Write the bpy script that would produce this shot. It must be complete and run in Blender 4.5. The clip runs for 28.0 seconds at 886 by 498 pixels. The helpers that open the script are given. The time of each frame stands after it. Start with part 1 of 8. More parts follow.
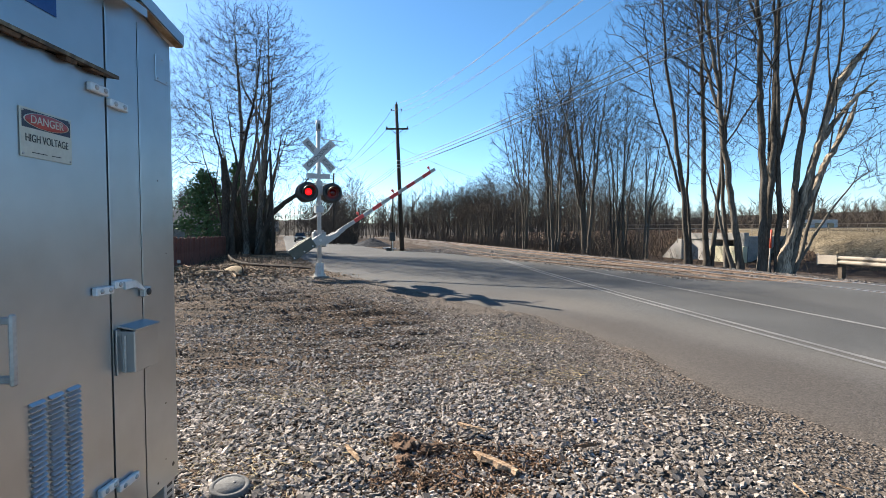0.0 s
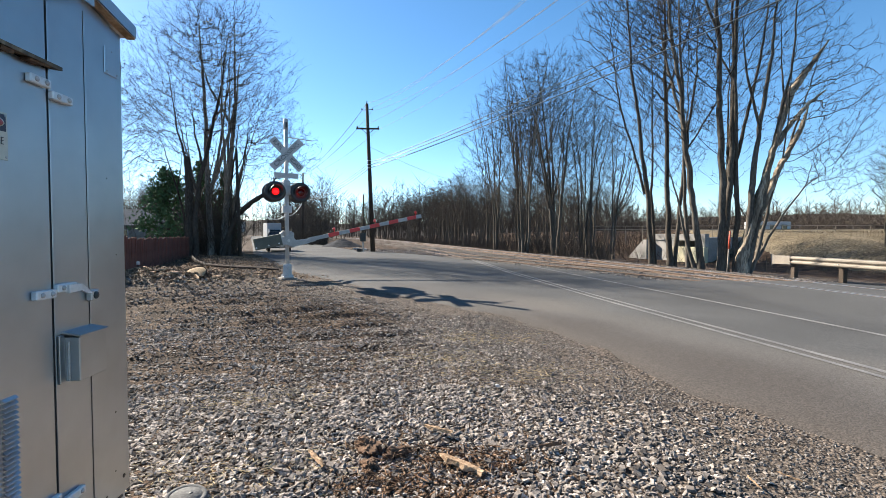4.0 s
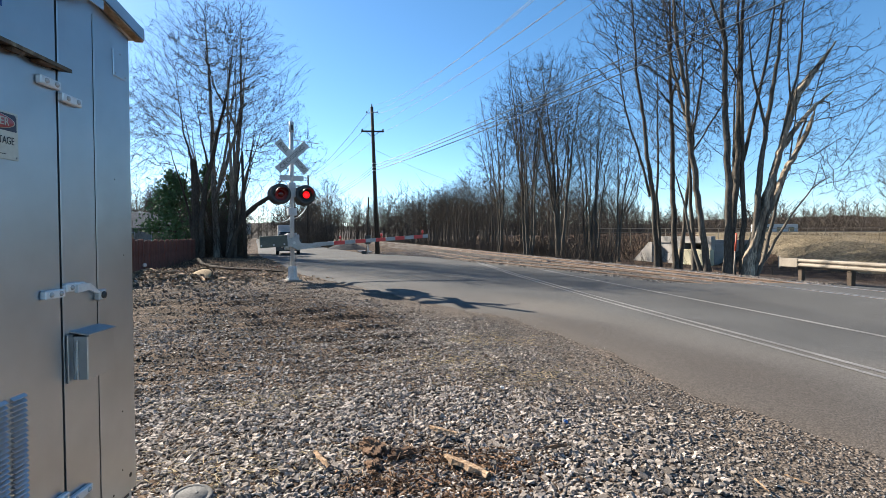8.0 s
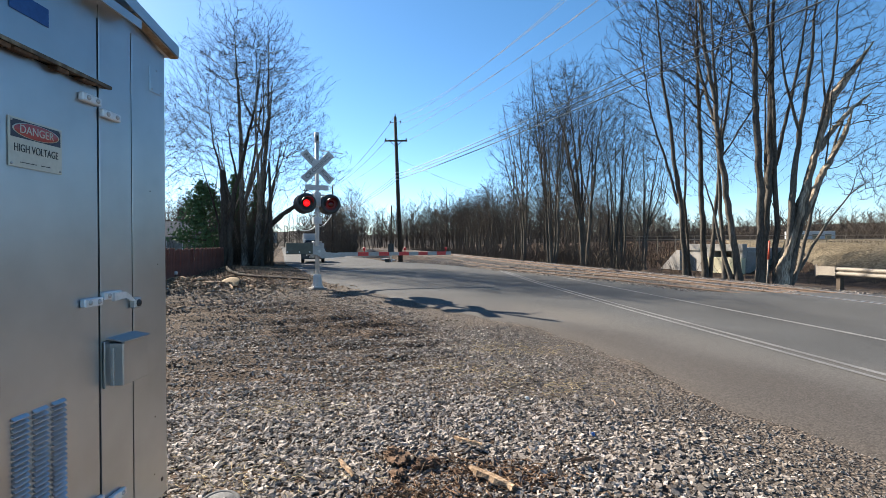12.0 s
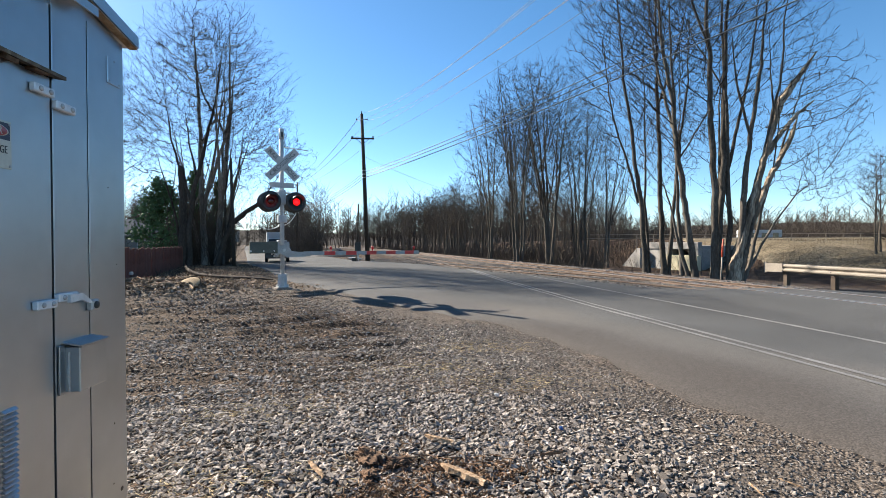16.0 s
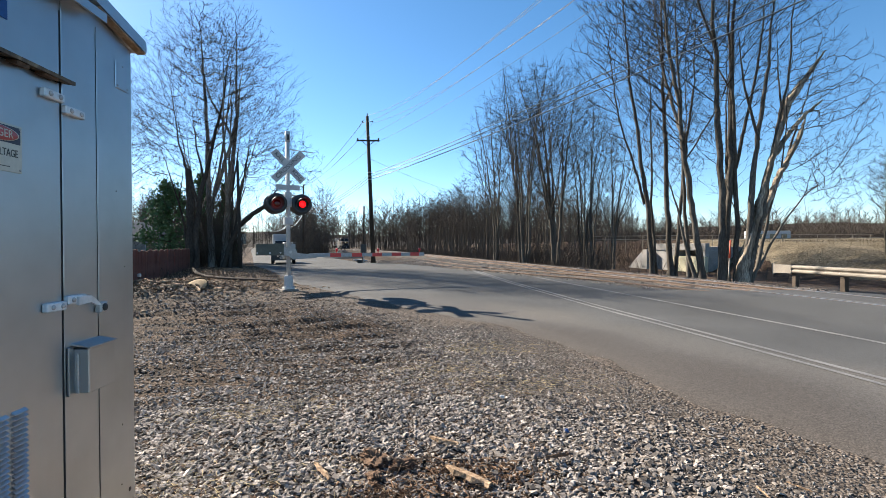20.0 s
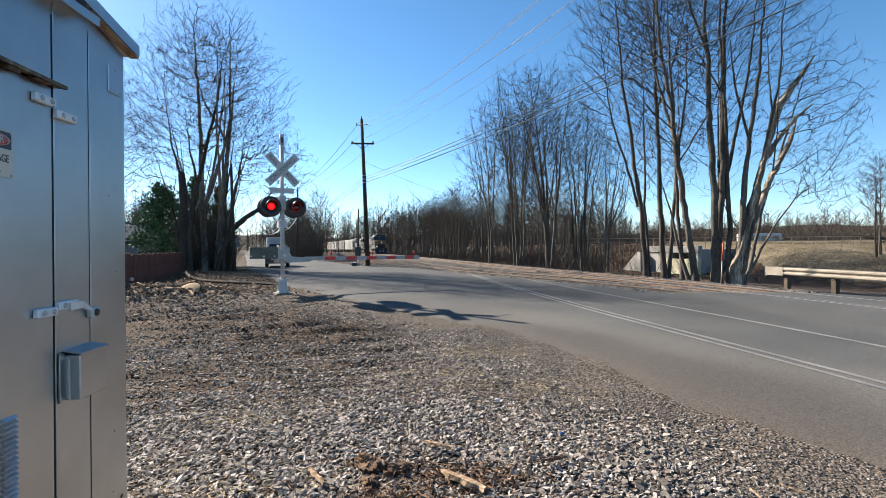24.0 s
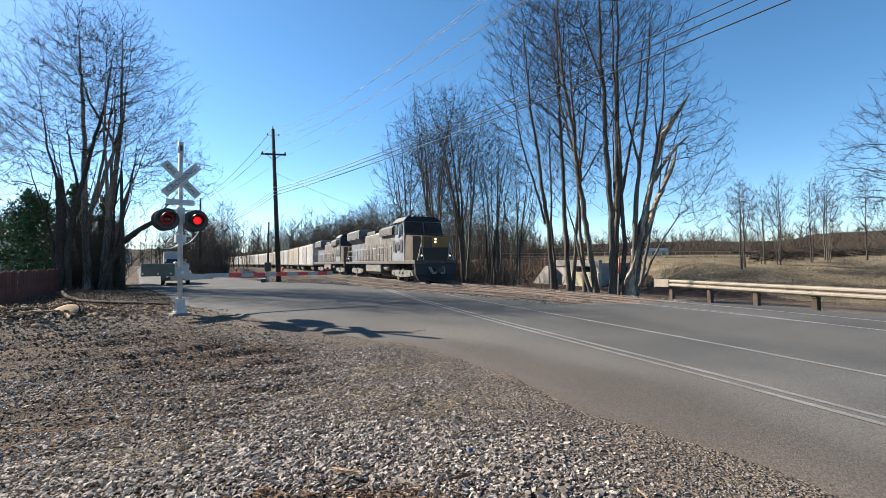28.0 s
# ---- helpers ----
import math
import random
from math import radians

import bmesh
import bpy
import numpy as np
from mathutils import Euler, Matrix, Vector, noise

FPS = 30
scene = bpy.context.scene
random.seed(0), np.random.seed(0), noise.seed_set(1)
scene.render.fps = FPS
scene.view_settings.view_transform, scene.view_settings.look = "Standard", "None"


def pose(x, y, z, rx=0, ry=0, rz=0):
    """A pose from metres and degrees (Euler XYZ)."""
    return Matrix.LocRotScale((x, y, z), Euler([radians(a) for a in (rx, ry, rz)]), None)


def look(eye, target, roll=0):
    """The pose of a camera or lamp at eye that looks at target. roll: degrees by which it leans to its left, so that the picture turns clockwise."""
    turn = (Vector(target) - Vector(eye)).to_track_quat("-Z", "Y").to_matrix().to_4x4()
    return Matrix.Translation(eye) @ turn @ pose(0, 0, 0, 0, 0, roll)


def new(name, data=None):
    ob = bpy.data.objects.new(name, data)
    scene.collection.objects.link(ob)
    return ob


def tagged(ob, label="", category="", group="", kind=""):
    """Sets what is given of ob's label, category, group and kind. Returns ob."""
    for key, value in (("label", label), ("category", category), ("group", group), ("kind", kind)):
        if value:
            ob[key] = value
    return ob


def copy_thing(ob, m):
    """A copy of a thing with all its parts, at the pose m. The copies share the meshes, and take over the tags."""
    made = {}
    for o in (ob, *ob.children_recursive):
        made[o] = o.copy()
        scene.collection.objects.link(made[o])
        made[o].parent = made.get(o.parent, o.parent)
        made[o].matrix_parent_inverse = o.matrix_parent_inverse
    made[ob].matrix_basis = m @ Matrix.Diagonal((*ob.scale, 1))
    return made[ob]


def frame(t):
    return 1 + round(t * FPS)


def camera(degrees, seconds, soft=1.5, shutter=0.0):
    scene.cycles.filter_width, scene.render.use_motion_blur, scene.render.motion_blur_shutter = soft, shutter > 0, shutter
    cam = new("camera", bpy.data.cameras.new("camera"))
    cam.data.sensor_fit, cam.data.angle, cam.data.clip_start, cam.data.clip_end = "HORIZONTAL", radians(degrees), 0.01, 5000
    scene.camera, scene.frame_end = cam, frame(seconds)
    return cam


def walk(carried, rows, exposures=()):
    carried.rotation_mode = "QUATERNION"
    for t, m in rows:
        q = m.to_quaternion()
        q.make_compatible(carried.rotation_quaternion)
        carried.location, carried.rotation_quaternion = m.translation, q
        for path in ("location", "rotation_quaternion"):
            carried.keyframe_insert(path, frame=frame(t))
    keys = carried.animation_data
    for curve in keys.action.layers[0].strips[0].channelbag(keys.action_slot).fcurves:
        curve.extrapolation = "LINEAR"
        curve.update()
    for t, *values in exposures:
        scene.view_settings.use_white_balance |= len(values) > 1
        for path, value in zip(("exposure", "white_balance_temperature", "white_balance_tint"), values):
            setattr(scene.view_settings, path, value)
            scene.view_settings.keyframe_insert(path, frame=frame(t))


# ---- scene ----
cam = camera(87.74, 28.0, soft=0.6)
PATH = [
    (0, (0.002, 0.067, 1.502), (-0.004, 2.066, 1.436), -0.1),
    (0.5, (0.011, 0.081, 1.502), (0.005, 2.08, 1.424), 0.0),
    (1, (0.019, 0.086, 1.494), (0.018, 2.084, 1.404), 0.0),
    (1.5, (0.031, 0.093, 1.489), (0.037, 2.09, 1.392), -0.0),
    (2, (0.036, 0.092, 1.489), (0.044, 2.09, 1.388), -0.0),
    (2.5, (0.026, 0.089, 1.493), (0.07, 2.086, 1.39), 0.0),
    (3, (0.025, 0.084, 1.499), (0.119, 2.08, 1.411), 0.0),
    (3.5, (0.035, 0.086, 1.505), (0.152, 2.081, 1.432), -0.0),
    (5.5, (0.043, 0.087, 1.495), (0.153, 2.083, 1.443), 0.0),
    (6, (0.046, 0.086, 1.496), (0.15, 2.082, 1.441), 0.0),
    (6.5, (0.038, 0.089, 1.495), (0.137, 2.085, 1.44), 0.0),
    (7, (0.033, 0.088, 1.495), (0.125, 2.085, 1.439), -0.0),
    (7.5, (0.032, 0.086, 1.495), (0.117, 2.084, 1.436), -0.0),
    (8, (0.037, 0.083, 1.493), (0.134, 2.08, 1.441), -0.0),
    (8.5, (0.066, 0.06, 1.492), (0.148, 2.058, 1.454), -0.0),
    (9, (0.044, 0.069, 1.499), (0.093, 2.068, 1.467), 0.0),
    (9.5, (0.003, 0.081, 1.504), (0.028, 2.081, 1.475), 0.1),
    (10, (0.002, 0.085, 1.5), (0.008, 2.085, 1.474), 0.1),
    (10.5, (0.01, 0.086, 1.503), (0.006, 2.086, 1.477), 0.0),
    (11, (0.01, 0.085, 1.502), (0.006, 2.085, 1.475), -0.0),
    (11.5, (0.024, 0.084, 1.5), (0.023, 2.083, 1.477), -0.0),
    (12, (0.026, 0.086, 1.499), (0.025, 2.086, 1.482), -0.1),
    (12.5, (0.022, 0.081, 1.499), (0.025, 2.081, 1.486), -0.1),
    (13, (0.018, 0.08, 1.5), (0.063, 2.079, 1.476), -0.1),
    (13.5, (0.022, 0.083, 1.502), (0.121, 2.081, 1.469), -0.2),
    (15.5, (0.002, 0.078, 1.5), (0.142, 2.073, 1.477), -0.2),
    (16, (-0.001, 0.081, 1.498), (0.14, 2.076, 1.475), -0.2),
    (16.5, (0.005, 0.078, 1.502), (0.145, 2.073, 1.478), -0.2),
    (17, (0.005, 0.079, 1.501), (0.143, 2.075, 1.481), -0.2),
    (17.5, (0.001, 0.077, 1.501), (0.135, 2.072, 1.485), -0.3),
    (18, (-0.005, 0.076, 1.505), (0.124, 2.072, 1.488), -0.3),
    (18.5, (-0.003, 0.074, 1.503), (0.123, 2.07, 1.489), -0.3),
    (19, (0.002, 0.078, 1.506), (0.125, 2.074, 1.489), -0.2),
    (19.5, (0.008, 0.076, 1.503), (0.126, 2.072, 1.486), -0.2),
    (20, (0.003, 0.076, 1.501), (0.12, 2.072, 1.485), -0.3),
    (20.5, (-0.001, 0.078, 1.502), (0.114, 2.074, 1.486), -0.3),
    (21, (-0.008, 0.077, 1.501), (0.104, 2.074, 1.488), -0.3),
    (21.5, (-0.01, 0.077, 1.501), (0.096, 2.074, 1.493), -0.3),
    (23.5, (-0.006, 0.085, 1.5), (0.115, 2.081, 1.498), -0.4),
    (24, (0.004, 0.073, 1.508), (0.144, 2.068, 1.504), -0.4),
    (24.5, (0.007, 0.071, 1.508), (0.155, 2.065, 1.5), -0.5),
    (25, (0.001, 0.069, 1.511), (0.149, 2.063, 1.494), -0.4),
    (25.5, (0.005, 0.07, 1.51), (0.155, 2.064, 1.497), -0.5),
    (26, (0.007, 0.07, 1.507), (0.17, 2.063, 1.511), -0.5),
    (26.5, (0.019, 0.066, 1.509), (0.211, 2.057, 1.52), -0.5),
    (27, (0.015, 0.069, 1.519), (0.278, 2.052, 1.533), -0.5),
    (27.5, (0.035, 0.053, 1.541), (0.4, 2.019, 1.57), -0.5),
    (28, (0.067, 0.064, 1.543), (0.56, 2.001, 1.598), -0.6),
]
walk(cam, [(t, look(eye, target, roll)) for t, eye, target, roll in PATH], exposures=[(0, 1.72), (3, 1.72), (8, 1.67), (26, 1.63), (28, 1.58)])


# ---- daylight: low sun ahead on the left, clear sky ----
SUN_AZ, SUN_EL = -47.5, 31.0  # degrees from +y towards +x, and above the horizon
world = bpy.data.worlds.new("world")
scene.world = world
world.use_nodes = True
wn = world.node_tree.nodes
sky = wn.new("ShaderNodeTexSky")
sky.sky_type = "NISHITA"
sky.sun_disc = False
sky.sun_elevation, sky.sun_rotation = radians(SUN_EL), radians(SUN_AZ)
sky.altitude, sky.air_density, sky.dust_density, sky.ozone_density = 0, 0.74, 0.12, 1.3
tint = wn.new("ShaderNodeHueSaturation")
tint.inputs["Hue"].default_value, tint.inputs["Saturation"].default_value = 0.491, 1.2
world.node_tree.links.new(sky.outputs[0], tint.inputs["Color"])
clear = wn.new("ShaderNodeVectorMath")
clear.operation = "MULTIPLY"
clear.inputs[1].default_value = (0.93, 0.98, 1.04)
world.node_tree.links.new(tint.outputs[0], clear.inputs[0])
world.node_tree.links.new(clear.outputs[0], wn["Background"].inputs[0])
wn["Background"].inputs[1].default_value = 0.067
sun = new("sun", bpy.data.lights.new("sun", "SUN"))
sun.data.energy, sun.data.angle, sun.data.color = 5.0, radians(0.53), (1.0, 0.912, 0.78)
sun_way = Vector((math.sin(radians(SUN_AZ)) * math.cos(radians(SUN_EL)), math.cos(radians(SUN_AZ)) * math.cos(radians(SUN_EL)), math.sin(radians(SUN_EL))))
sun.matrix_world = look(sun_way * 80, (0, 0, 0))


# ---- materials ----
def mat(name, colours, scale=8.0, fine=60.0, rough=0.8, metal=0.0, bump=0.2, stretch=(1, 1, 1), piece=0.0, spread=0.18, bump_dist=0.01, coat=0.0, gleam=None):
    """Two scales of noise blend the colours; piece varies brightness from object to object."""
    m = bpy.data.materials.new(name)
    m.use_nodes = True
    t = m.node_tree
    n, l = t.nodes, t.links
    b = n["Principled BSDF"]
    co = n.new("ShaderNodeTexCoord")
    mp = n.new("ShaderNodeMapping")
    mp.inputs["Scale"].default_value = stretch
    l.new(co.outputs["Object"], mp.inputs[0])
    big = n.new("ShaderNodeTexNoise")
    big.inputs["Scale"].default_value, big.inputs["Detail"].default_value = scale, 6
    small = n.new("ShaderNodeTexNoise")
    small.inputs["Scale"].default_value, small.inputs["Detail"].default_value = fine, 4
    l.new(mp.outputs[0], big.inputs["Vector"])
    l.new(mp.outputs[0], small.inputs["Vector"])
    mix = n.new("ShaderNodeMath")
    mix.operation = "MULTIPLY_ADD"
    l.new(small.outputs[0], mix.inputs[0])
    mix.inputs[1].default_value = 0.5
    half = n.new("ShaderNodeMath")
    half.operation = "MULTIPLY"
    half.inputs[1].default_value = 0.5
    l.new(big.outputs[0], half.inputs[0])
    l.new(half.outputs[0], mix.inputs[2])
    ramp = n.new("ShaderNodeValToRGB")
    e = ramp.color_ramp.elements
    while len(e) < len(colours):
        e.new(0.5)
    for i, c in enumerate(colours):
        e[i].position = 0.5 - spread + 2 * spread * i / max(1, len(colours) - 1)
        e[i].color = (*c, 1)
    l.new(mix.outputs[0], ramp.inputs[0])
    out = ramp.outputs[0]
    if piece:
        info = n.new("ShaderNodeObjectInfo")
        hsv = n.new("ShaderNodeHueSaturation")
        mr = n.new("ShaderNodeMapRange")
        mr.inputs["To Min"].default_value, mr.inputs["To Max"].default_value = 1 - piece, 1 + piece
        l.new(info.outputs["Random"], mr.inputs[0])
        l.new(mr.outputs[0], hsv.inputs["Value"])
        l.new(out, hsv.inputs["Color"])
        out = hsv.outputs[0]
    l.new(out, b.inputs["Base Color"])
    rr = n.new("ShaderNodeMapRange")
    rr.inputs["To Min"].default_value, rr.inputs["To Max"].default_value = max(0, rough - 0.1), min(1, rough + 0.1)
    l.new(big.outputs[0], rr.inputs[0])
    l.new(rr.outputs[0], b.inputs["Roughness"])
    b.inputs["Metallic"].default_value = metal
    b.inputs["Specular IOR Level"].default_value = gleam if gleam is not None else (0.1 if rough > 0.82 else 0.5)
    b.inputs["Coat Weight"].default_value = coat
    if bump:
        bp = n.new("ShaderNodeBump")
        bp.inputs["Strength"].default_value, bp.inputs["Distance"].default_value = bump, bump_dist
        l.new(mix.outputs[0], bp.inputs["Height"])
        l.new(bp.outputs[0], b.inputs["Normal"])
    return m


def grey(v, warm=0.0):
    return (v * (1 + warm), v, v * (1 - warm))


def glow(name, colour, strength):
    m = bpy.data.materials.new(name)
    m.use_nodes = True
    b = m.node_tree.nodes["Principled BSDF"]
    b.inputs["Base Color"].default_value = (*colour, 1)
    b.inputs["Emission Color"].default_value = (*colour, 1)
    b.inputs["Emission Strength"].default_value = strength
    return m


M_DIRT = mat("gravelly_dirt", [(0.0176, 0.0105, 0.0063), (0.0538, 0.0344, 0.0227), (0.1218, 0.084, 0.058)], 1.3, 26, 0.95, bump=1.0, bump_dist=0.06, spread=0.11)
M_ASPHALT = mat("asphalt", [grey(0.0564, 0.015), grey(0.0791, 0.015), grey(0.1054, 0.015)], 0.35, 70, 0.85, bump=0.5, bump_dist=0.006, spread=0.13)
def dusty(m, colour, layer="dust"):
    """Washes dirt over a material where the mesh's dust is thick."""
    n, l = m.node_tree.nodes, m.node_tree.links
    at = n.new("ShaderNodeAttribute")
    at.attribute_name = layer
    tex = n.new("ShaderNodeTexNoise")
    tex.inputs["Scale"].default_value, tex.inputs["Detail"].default_value = 1.6, 8
    mul = n.new("ShaderNodeMath")
    mul.operation = "MULTIPLY"
    l.new(at.outputs["Fac"], mul.inputs[0])
    mr = n.new("ShaderNodeMapRange")
    mr.inputs["From Min"].default_value, mr.inputs["From Max"].default_value = 0.3, 0.6
    mr.inputs["To Min"].default_value, mr.inputs["To Max"].default_value = 0.25, 1.5
    l.new(tex.outputs[0], mr.inputs[0])
    l.new(mr.outputs[0], mul.inputs[1])
    mix = n.new("ShaderNodeMix")
    mix.data_type = "RGBA"
    b = n["Principled BSDF"]
    src = b.inputs["Base Color"].links[0].from_socket
    l.new(mul.outputs[0], mix.inputs[0])
    l.new(src, mix.inputs[6])
    mix.inputs[7].default_value = (*colour, 1)
    l.new(mix.outputs[2], b.inputs["Base Color"])


dusty(M_ASPHALT, (0.082, 0.07, 0.061))
dusty(M_ASPHALT, (0.13, 0.118, 0.106), "pale_dust")
dusty(M_DIRT, (0.125, 0.106, 0.09))


def pebbled(m, scale, low, high, depth):
    """Small packed stones: every cell its own shade, with dark joints and relief."""
    n, l = m.node_tree.nodes, m.node_tree.links
    b = n["Principled BSDF"]
    co, vo, cell, hsv, bp, mr = (n.new("ShaderNode" + k) for k in ("TexCoord", "TexVoronoi", "SeparateColor", "HueSaturation", "Bump", "MapRange"))
    vo.inputs["Scale"].default_value = scale
    l.new(co.outputs["Object"], vo.inputs["Vector"])
    l.new(vo.outputs["Color"], cell.inputs[0])
    l.new(cell.outputs[0], mr.inputs[0])
    mr.inputs["To Min"].default_value, mr.inputs["To Max"].default_value = low, high
    edge = n.new("ShaderNodeMapRange")
    edge.inputs["From Min"].default_value, edge.inputs["From Max"].default_value = 0.35, 0.75
    edge.inputs["To Min"].default_value, edge.inputs["To Max"].default_value = 1.0, low
    l.new(vo.outputs["Distance"], edge.inputs[0])
    mul = n.new("ShaderNodeMath")
    mul.operation = "MULTIPLY"
    l.new(mr.outputs[0], mul.inputs[0])
    l.new(edge.outputs[0], mul.inputs[1])
    l.new(b.inputs["Base Color"].links[0].from_socket, hsv.inputs["Color"])
    l.new(mul.outputs[0], hsv.inputs["Value"])
    l.new(hsv.outputs[0], b.inputs["Base Color"])
    bp.inputs["Strength"].default_value, bp.inputs["Distance"].default_value = 1.0, depth
    bp.invert = True
    l.new(vo.outputs["Distance"], bp.inputs["Height"])
    l.new(b.inputs["Normal"].links[0].from_socket, bp.inputs["Normal"])
    l.new(bp.outputs[0], b.inputs["Normal"])


pebbled(M_DIRT, 42, 0.5, 1.9, 0.014)
pebbled(M_ASPHALT, 75, 0.8, 1.25, 0.003)
M_PAINT = mat("road_paint", [grey(0.0785, 0.05), grey(0.1357, 0.05), grey(0.2213, 0.04)], 2.2, 50, 0.7, bump=0.1)
M_BALLAST = mat("ballast", [(0.045, 0.038, 0.032), (0.1, 0.086, 0.074), (0.19, 0.165, 0.145)], 2.0, 16, 0.95, bump=1.0, bump_dist=0.05, spread=0.2)
M_STONE = mat("crushed_stone", [(0.0652, 0.0554, 0.048), (0.1385, 0.1193, 0.1048), (0.277, 0.2436, 0.2184)], 9.0, 60, 0.85, bump=0.3, spread=0.2, piece=0.4)
M_GRASS = mat("dry_grass", [(0.06, 0.047, 0.031), (0.122, 0.097, 0.063), (0.2, 0.163, 0.112)], 0.35, 6, 0.95, bump=1.0, bump_dist=0.12, spread=0.13)
M_TIE = mat("old_tie_wood", [(0.0302, 0.0235, 0.0188), (0.0672, 0.0524, 0.0403), (0.1142, 0.0874, 0.0672)], 3, 40, 0.9, bump=0.5, piece=0.3)
M_RAIL = mat("rusty_rail", [(0.0857, 0.0542, 0.0386), (0.1428, 0.0942, 0.0672), (0.2213, 0.1542, 0.1142)], 6, 50, 0.8, metal=0.2, bump=0.2)
M_RAILTOP = mat("polished_rail", [grey(0.45, 0.03), grey(0.6, 0.03)], 3, 40, 0.35, metal=0.9, bump=0.05)
M_STEEL = mat("brushed_aluminium", [grey(0.48, -0.055), grey(0.54, -0.05), grey(0.59, -0.045)], 1.3, 5, 0.33, metal=1.0, bump=0.0)
M_GALV = mat("galvanised_steel", [grey(0.36, 0.06), grey(0.46, 0.05), grey(0.54, 0.04)], 6, 60, 0.5, metal=0.6, bump=0.08)
M_OLDGALV = mat("weathered_tan_galvanised", [(0.126, 0.105, 0.0823), (0.1932, 0.1638, 0.1302), (0.252, 0.2184, 0.1764)], 2, 30, 0.6, metal=0.25, bump=0.1)
M_WHITE = mat("weathered_white_paint", [grey(0.3, 0.03), grey(0.42, 0.02), grey(0.52, 0.01)], 4, 60, 0.6, bump=0.06)
M_BLACK = mat("black_paint", [grey(0.012), grey(0.02), grey(0.03)], 5, 60, 0.5, bump=0.05)
M_RED = mat("red_sheeting", [(0.42, 0.02, 0.02), (0.55, 0.035, 0.03)], 5, 60, 0.45, bump=0.03)
M_BARK = mat("grey_bark", [(0.0353, 0.0294, 0.0246), (0.0823, 0.0706, 0.0588), (0.1646, 0.1435, 0.12)], 2.0, 22, 0.95, bump=0.7, bump_dist=0.03, stretch=(1, 1, 0.25), piece=0.25)
M_TWIG = mat("twig_bark", [(0.0218, 0.0176, 0.0143), (0.042, 0.0344, 0.0286), (0.0714, 0.0588, 0.0487)], 1.5, 10, 0.95, bump=0.0, piece=0.25)
M_BRUSH = mat("brown_brush", [(0.0396, 0.031, 0.0245), (0.072, 0.0576, 0.0461), (0.1152, 0.0936, 0.0756)], 1.5, 10, 0.95, bump=0.0)
M_POLE = mat("creosoted_pole", [(0.03, 0.024, 0.02), (0.055, 0.044, 0.036), (0.09, 0.07, 0.055)], 2, 30, 0.9, bump=0.4, stretch=(1, 1, 0.1))
M_FENCE = mat("red_brown_fence", [(0.0924, 0.0395, 0.0311), (0.1302, 0.0588, 0.0462), (0.168, 0.0823, 0.0655)], 2, 30, 0.85, bump=0.3, piece=0.12)
M_CONC = mat("concrete", [grey(0.168, 0.06), grey(0.252, 0.06), grey(0.3528, 0.06)], 1.2, 30, 0.9, bump=0.25)
M_SPLINTER = mat("splintered_wood", [(0.12, 0.075, 0.045), (0.32, 0.215, 0.135), (0.52, 0.385, 0.26)], 9, 70, 0.9, bump=0.6, stretch=(1, 1, 1))
M_ROTTEN = mat("rotten_dark_wood", [(0.05, 0.035, 0.025), (0.12, 0.075, 0.05), (0.2, 0.12, 0.075)], 10, 60, 0.95, bump=0.8)


# ---- building helpers ----
def mesh_of(name, verts, faces, material, smooth=False):
    me = bpy.data.meshes.new(name)
    me.from_pydata([tuple(v) for v in verts], [], [tuple(f) for f in faces])
    me.materials.append(material)
    if smooth:
        me.polygons.foreach_set("use_smooth", [True] * len(me.polygons))
    me.update()
    return me


def arrays_mesh(name, verts, quads, material, tris=None, smooth=False):
    """A mesh straight from arrays of corners, quads and triangles."""
    verts = np.asarray(verts, np.float32).reshape(-1, 3)
    quads = np.asarray(quads, np.int32).reshape(-1, 4)
    tris = np.zeros((0, 3), np.int32) if tris is None else np.asarray(tris, np.int32).reshape(-1, 3)
    me = bpy.data.meshes.new(name)
    me.vertices.add(len(verts))
    me.vertices.foreach_set("co", verts.ravel())
    me.loops.add(quads.size + tris.size)
    me.loops.foreach_set("vertex_index", np.concatenate([quads.ravel(), tris.ravel()]))
    me.polygons.add(len(quads) + len(tris))
    starts = np.concatenate([np.arange(len(quads)) * 4, quads.size + np.arange(len(tris)) * 3]).astype(np.int32)
    me.polygons.foreach_set("loop_start", starts)
    me.polygons.foreach_set("use_smooth", np.full(len(quads) + len(tris), smooth))
    me.materials.append(material)
    me.update(calc_edges=True)
    me.validate()
    return me


def part(name, bm, material, parent=None, label=""):
    """Links a bmesh (or a ready mesh) as one object under a thing or a part."""
    if isinstance(bm, bmesh.types.BMesh):
        me = bpy.data.meshes.new(name)
        bmesh.ops.recalc_face_normals(bm, faces=bm.faces)
        bm.to_mesh(me)
        bm.free()
        me.materials.append(material)
    else:
        me = bm
    ob = new(name, me)
    if parent is not None:
        ob.parent = parent
    if label:
        ob["label"] = label
    return ob


def thing(name, m, label, category, group="", kind=""):
    ob = new(name)
    ob.empty_display_size = 0.1
    ob.matrix_world = m
    return tagged(ob, label, category, group, kind)


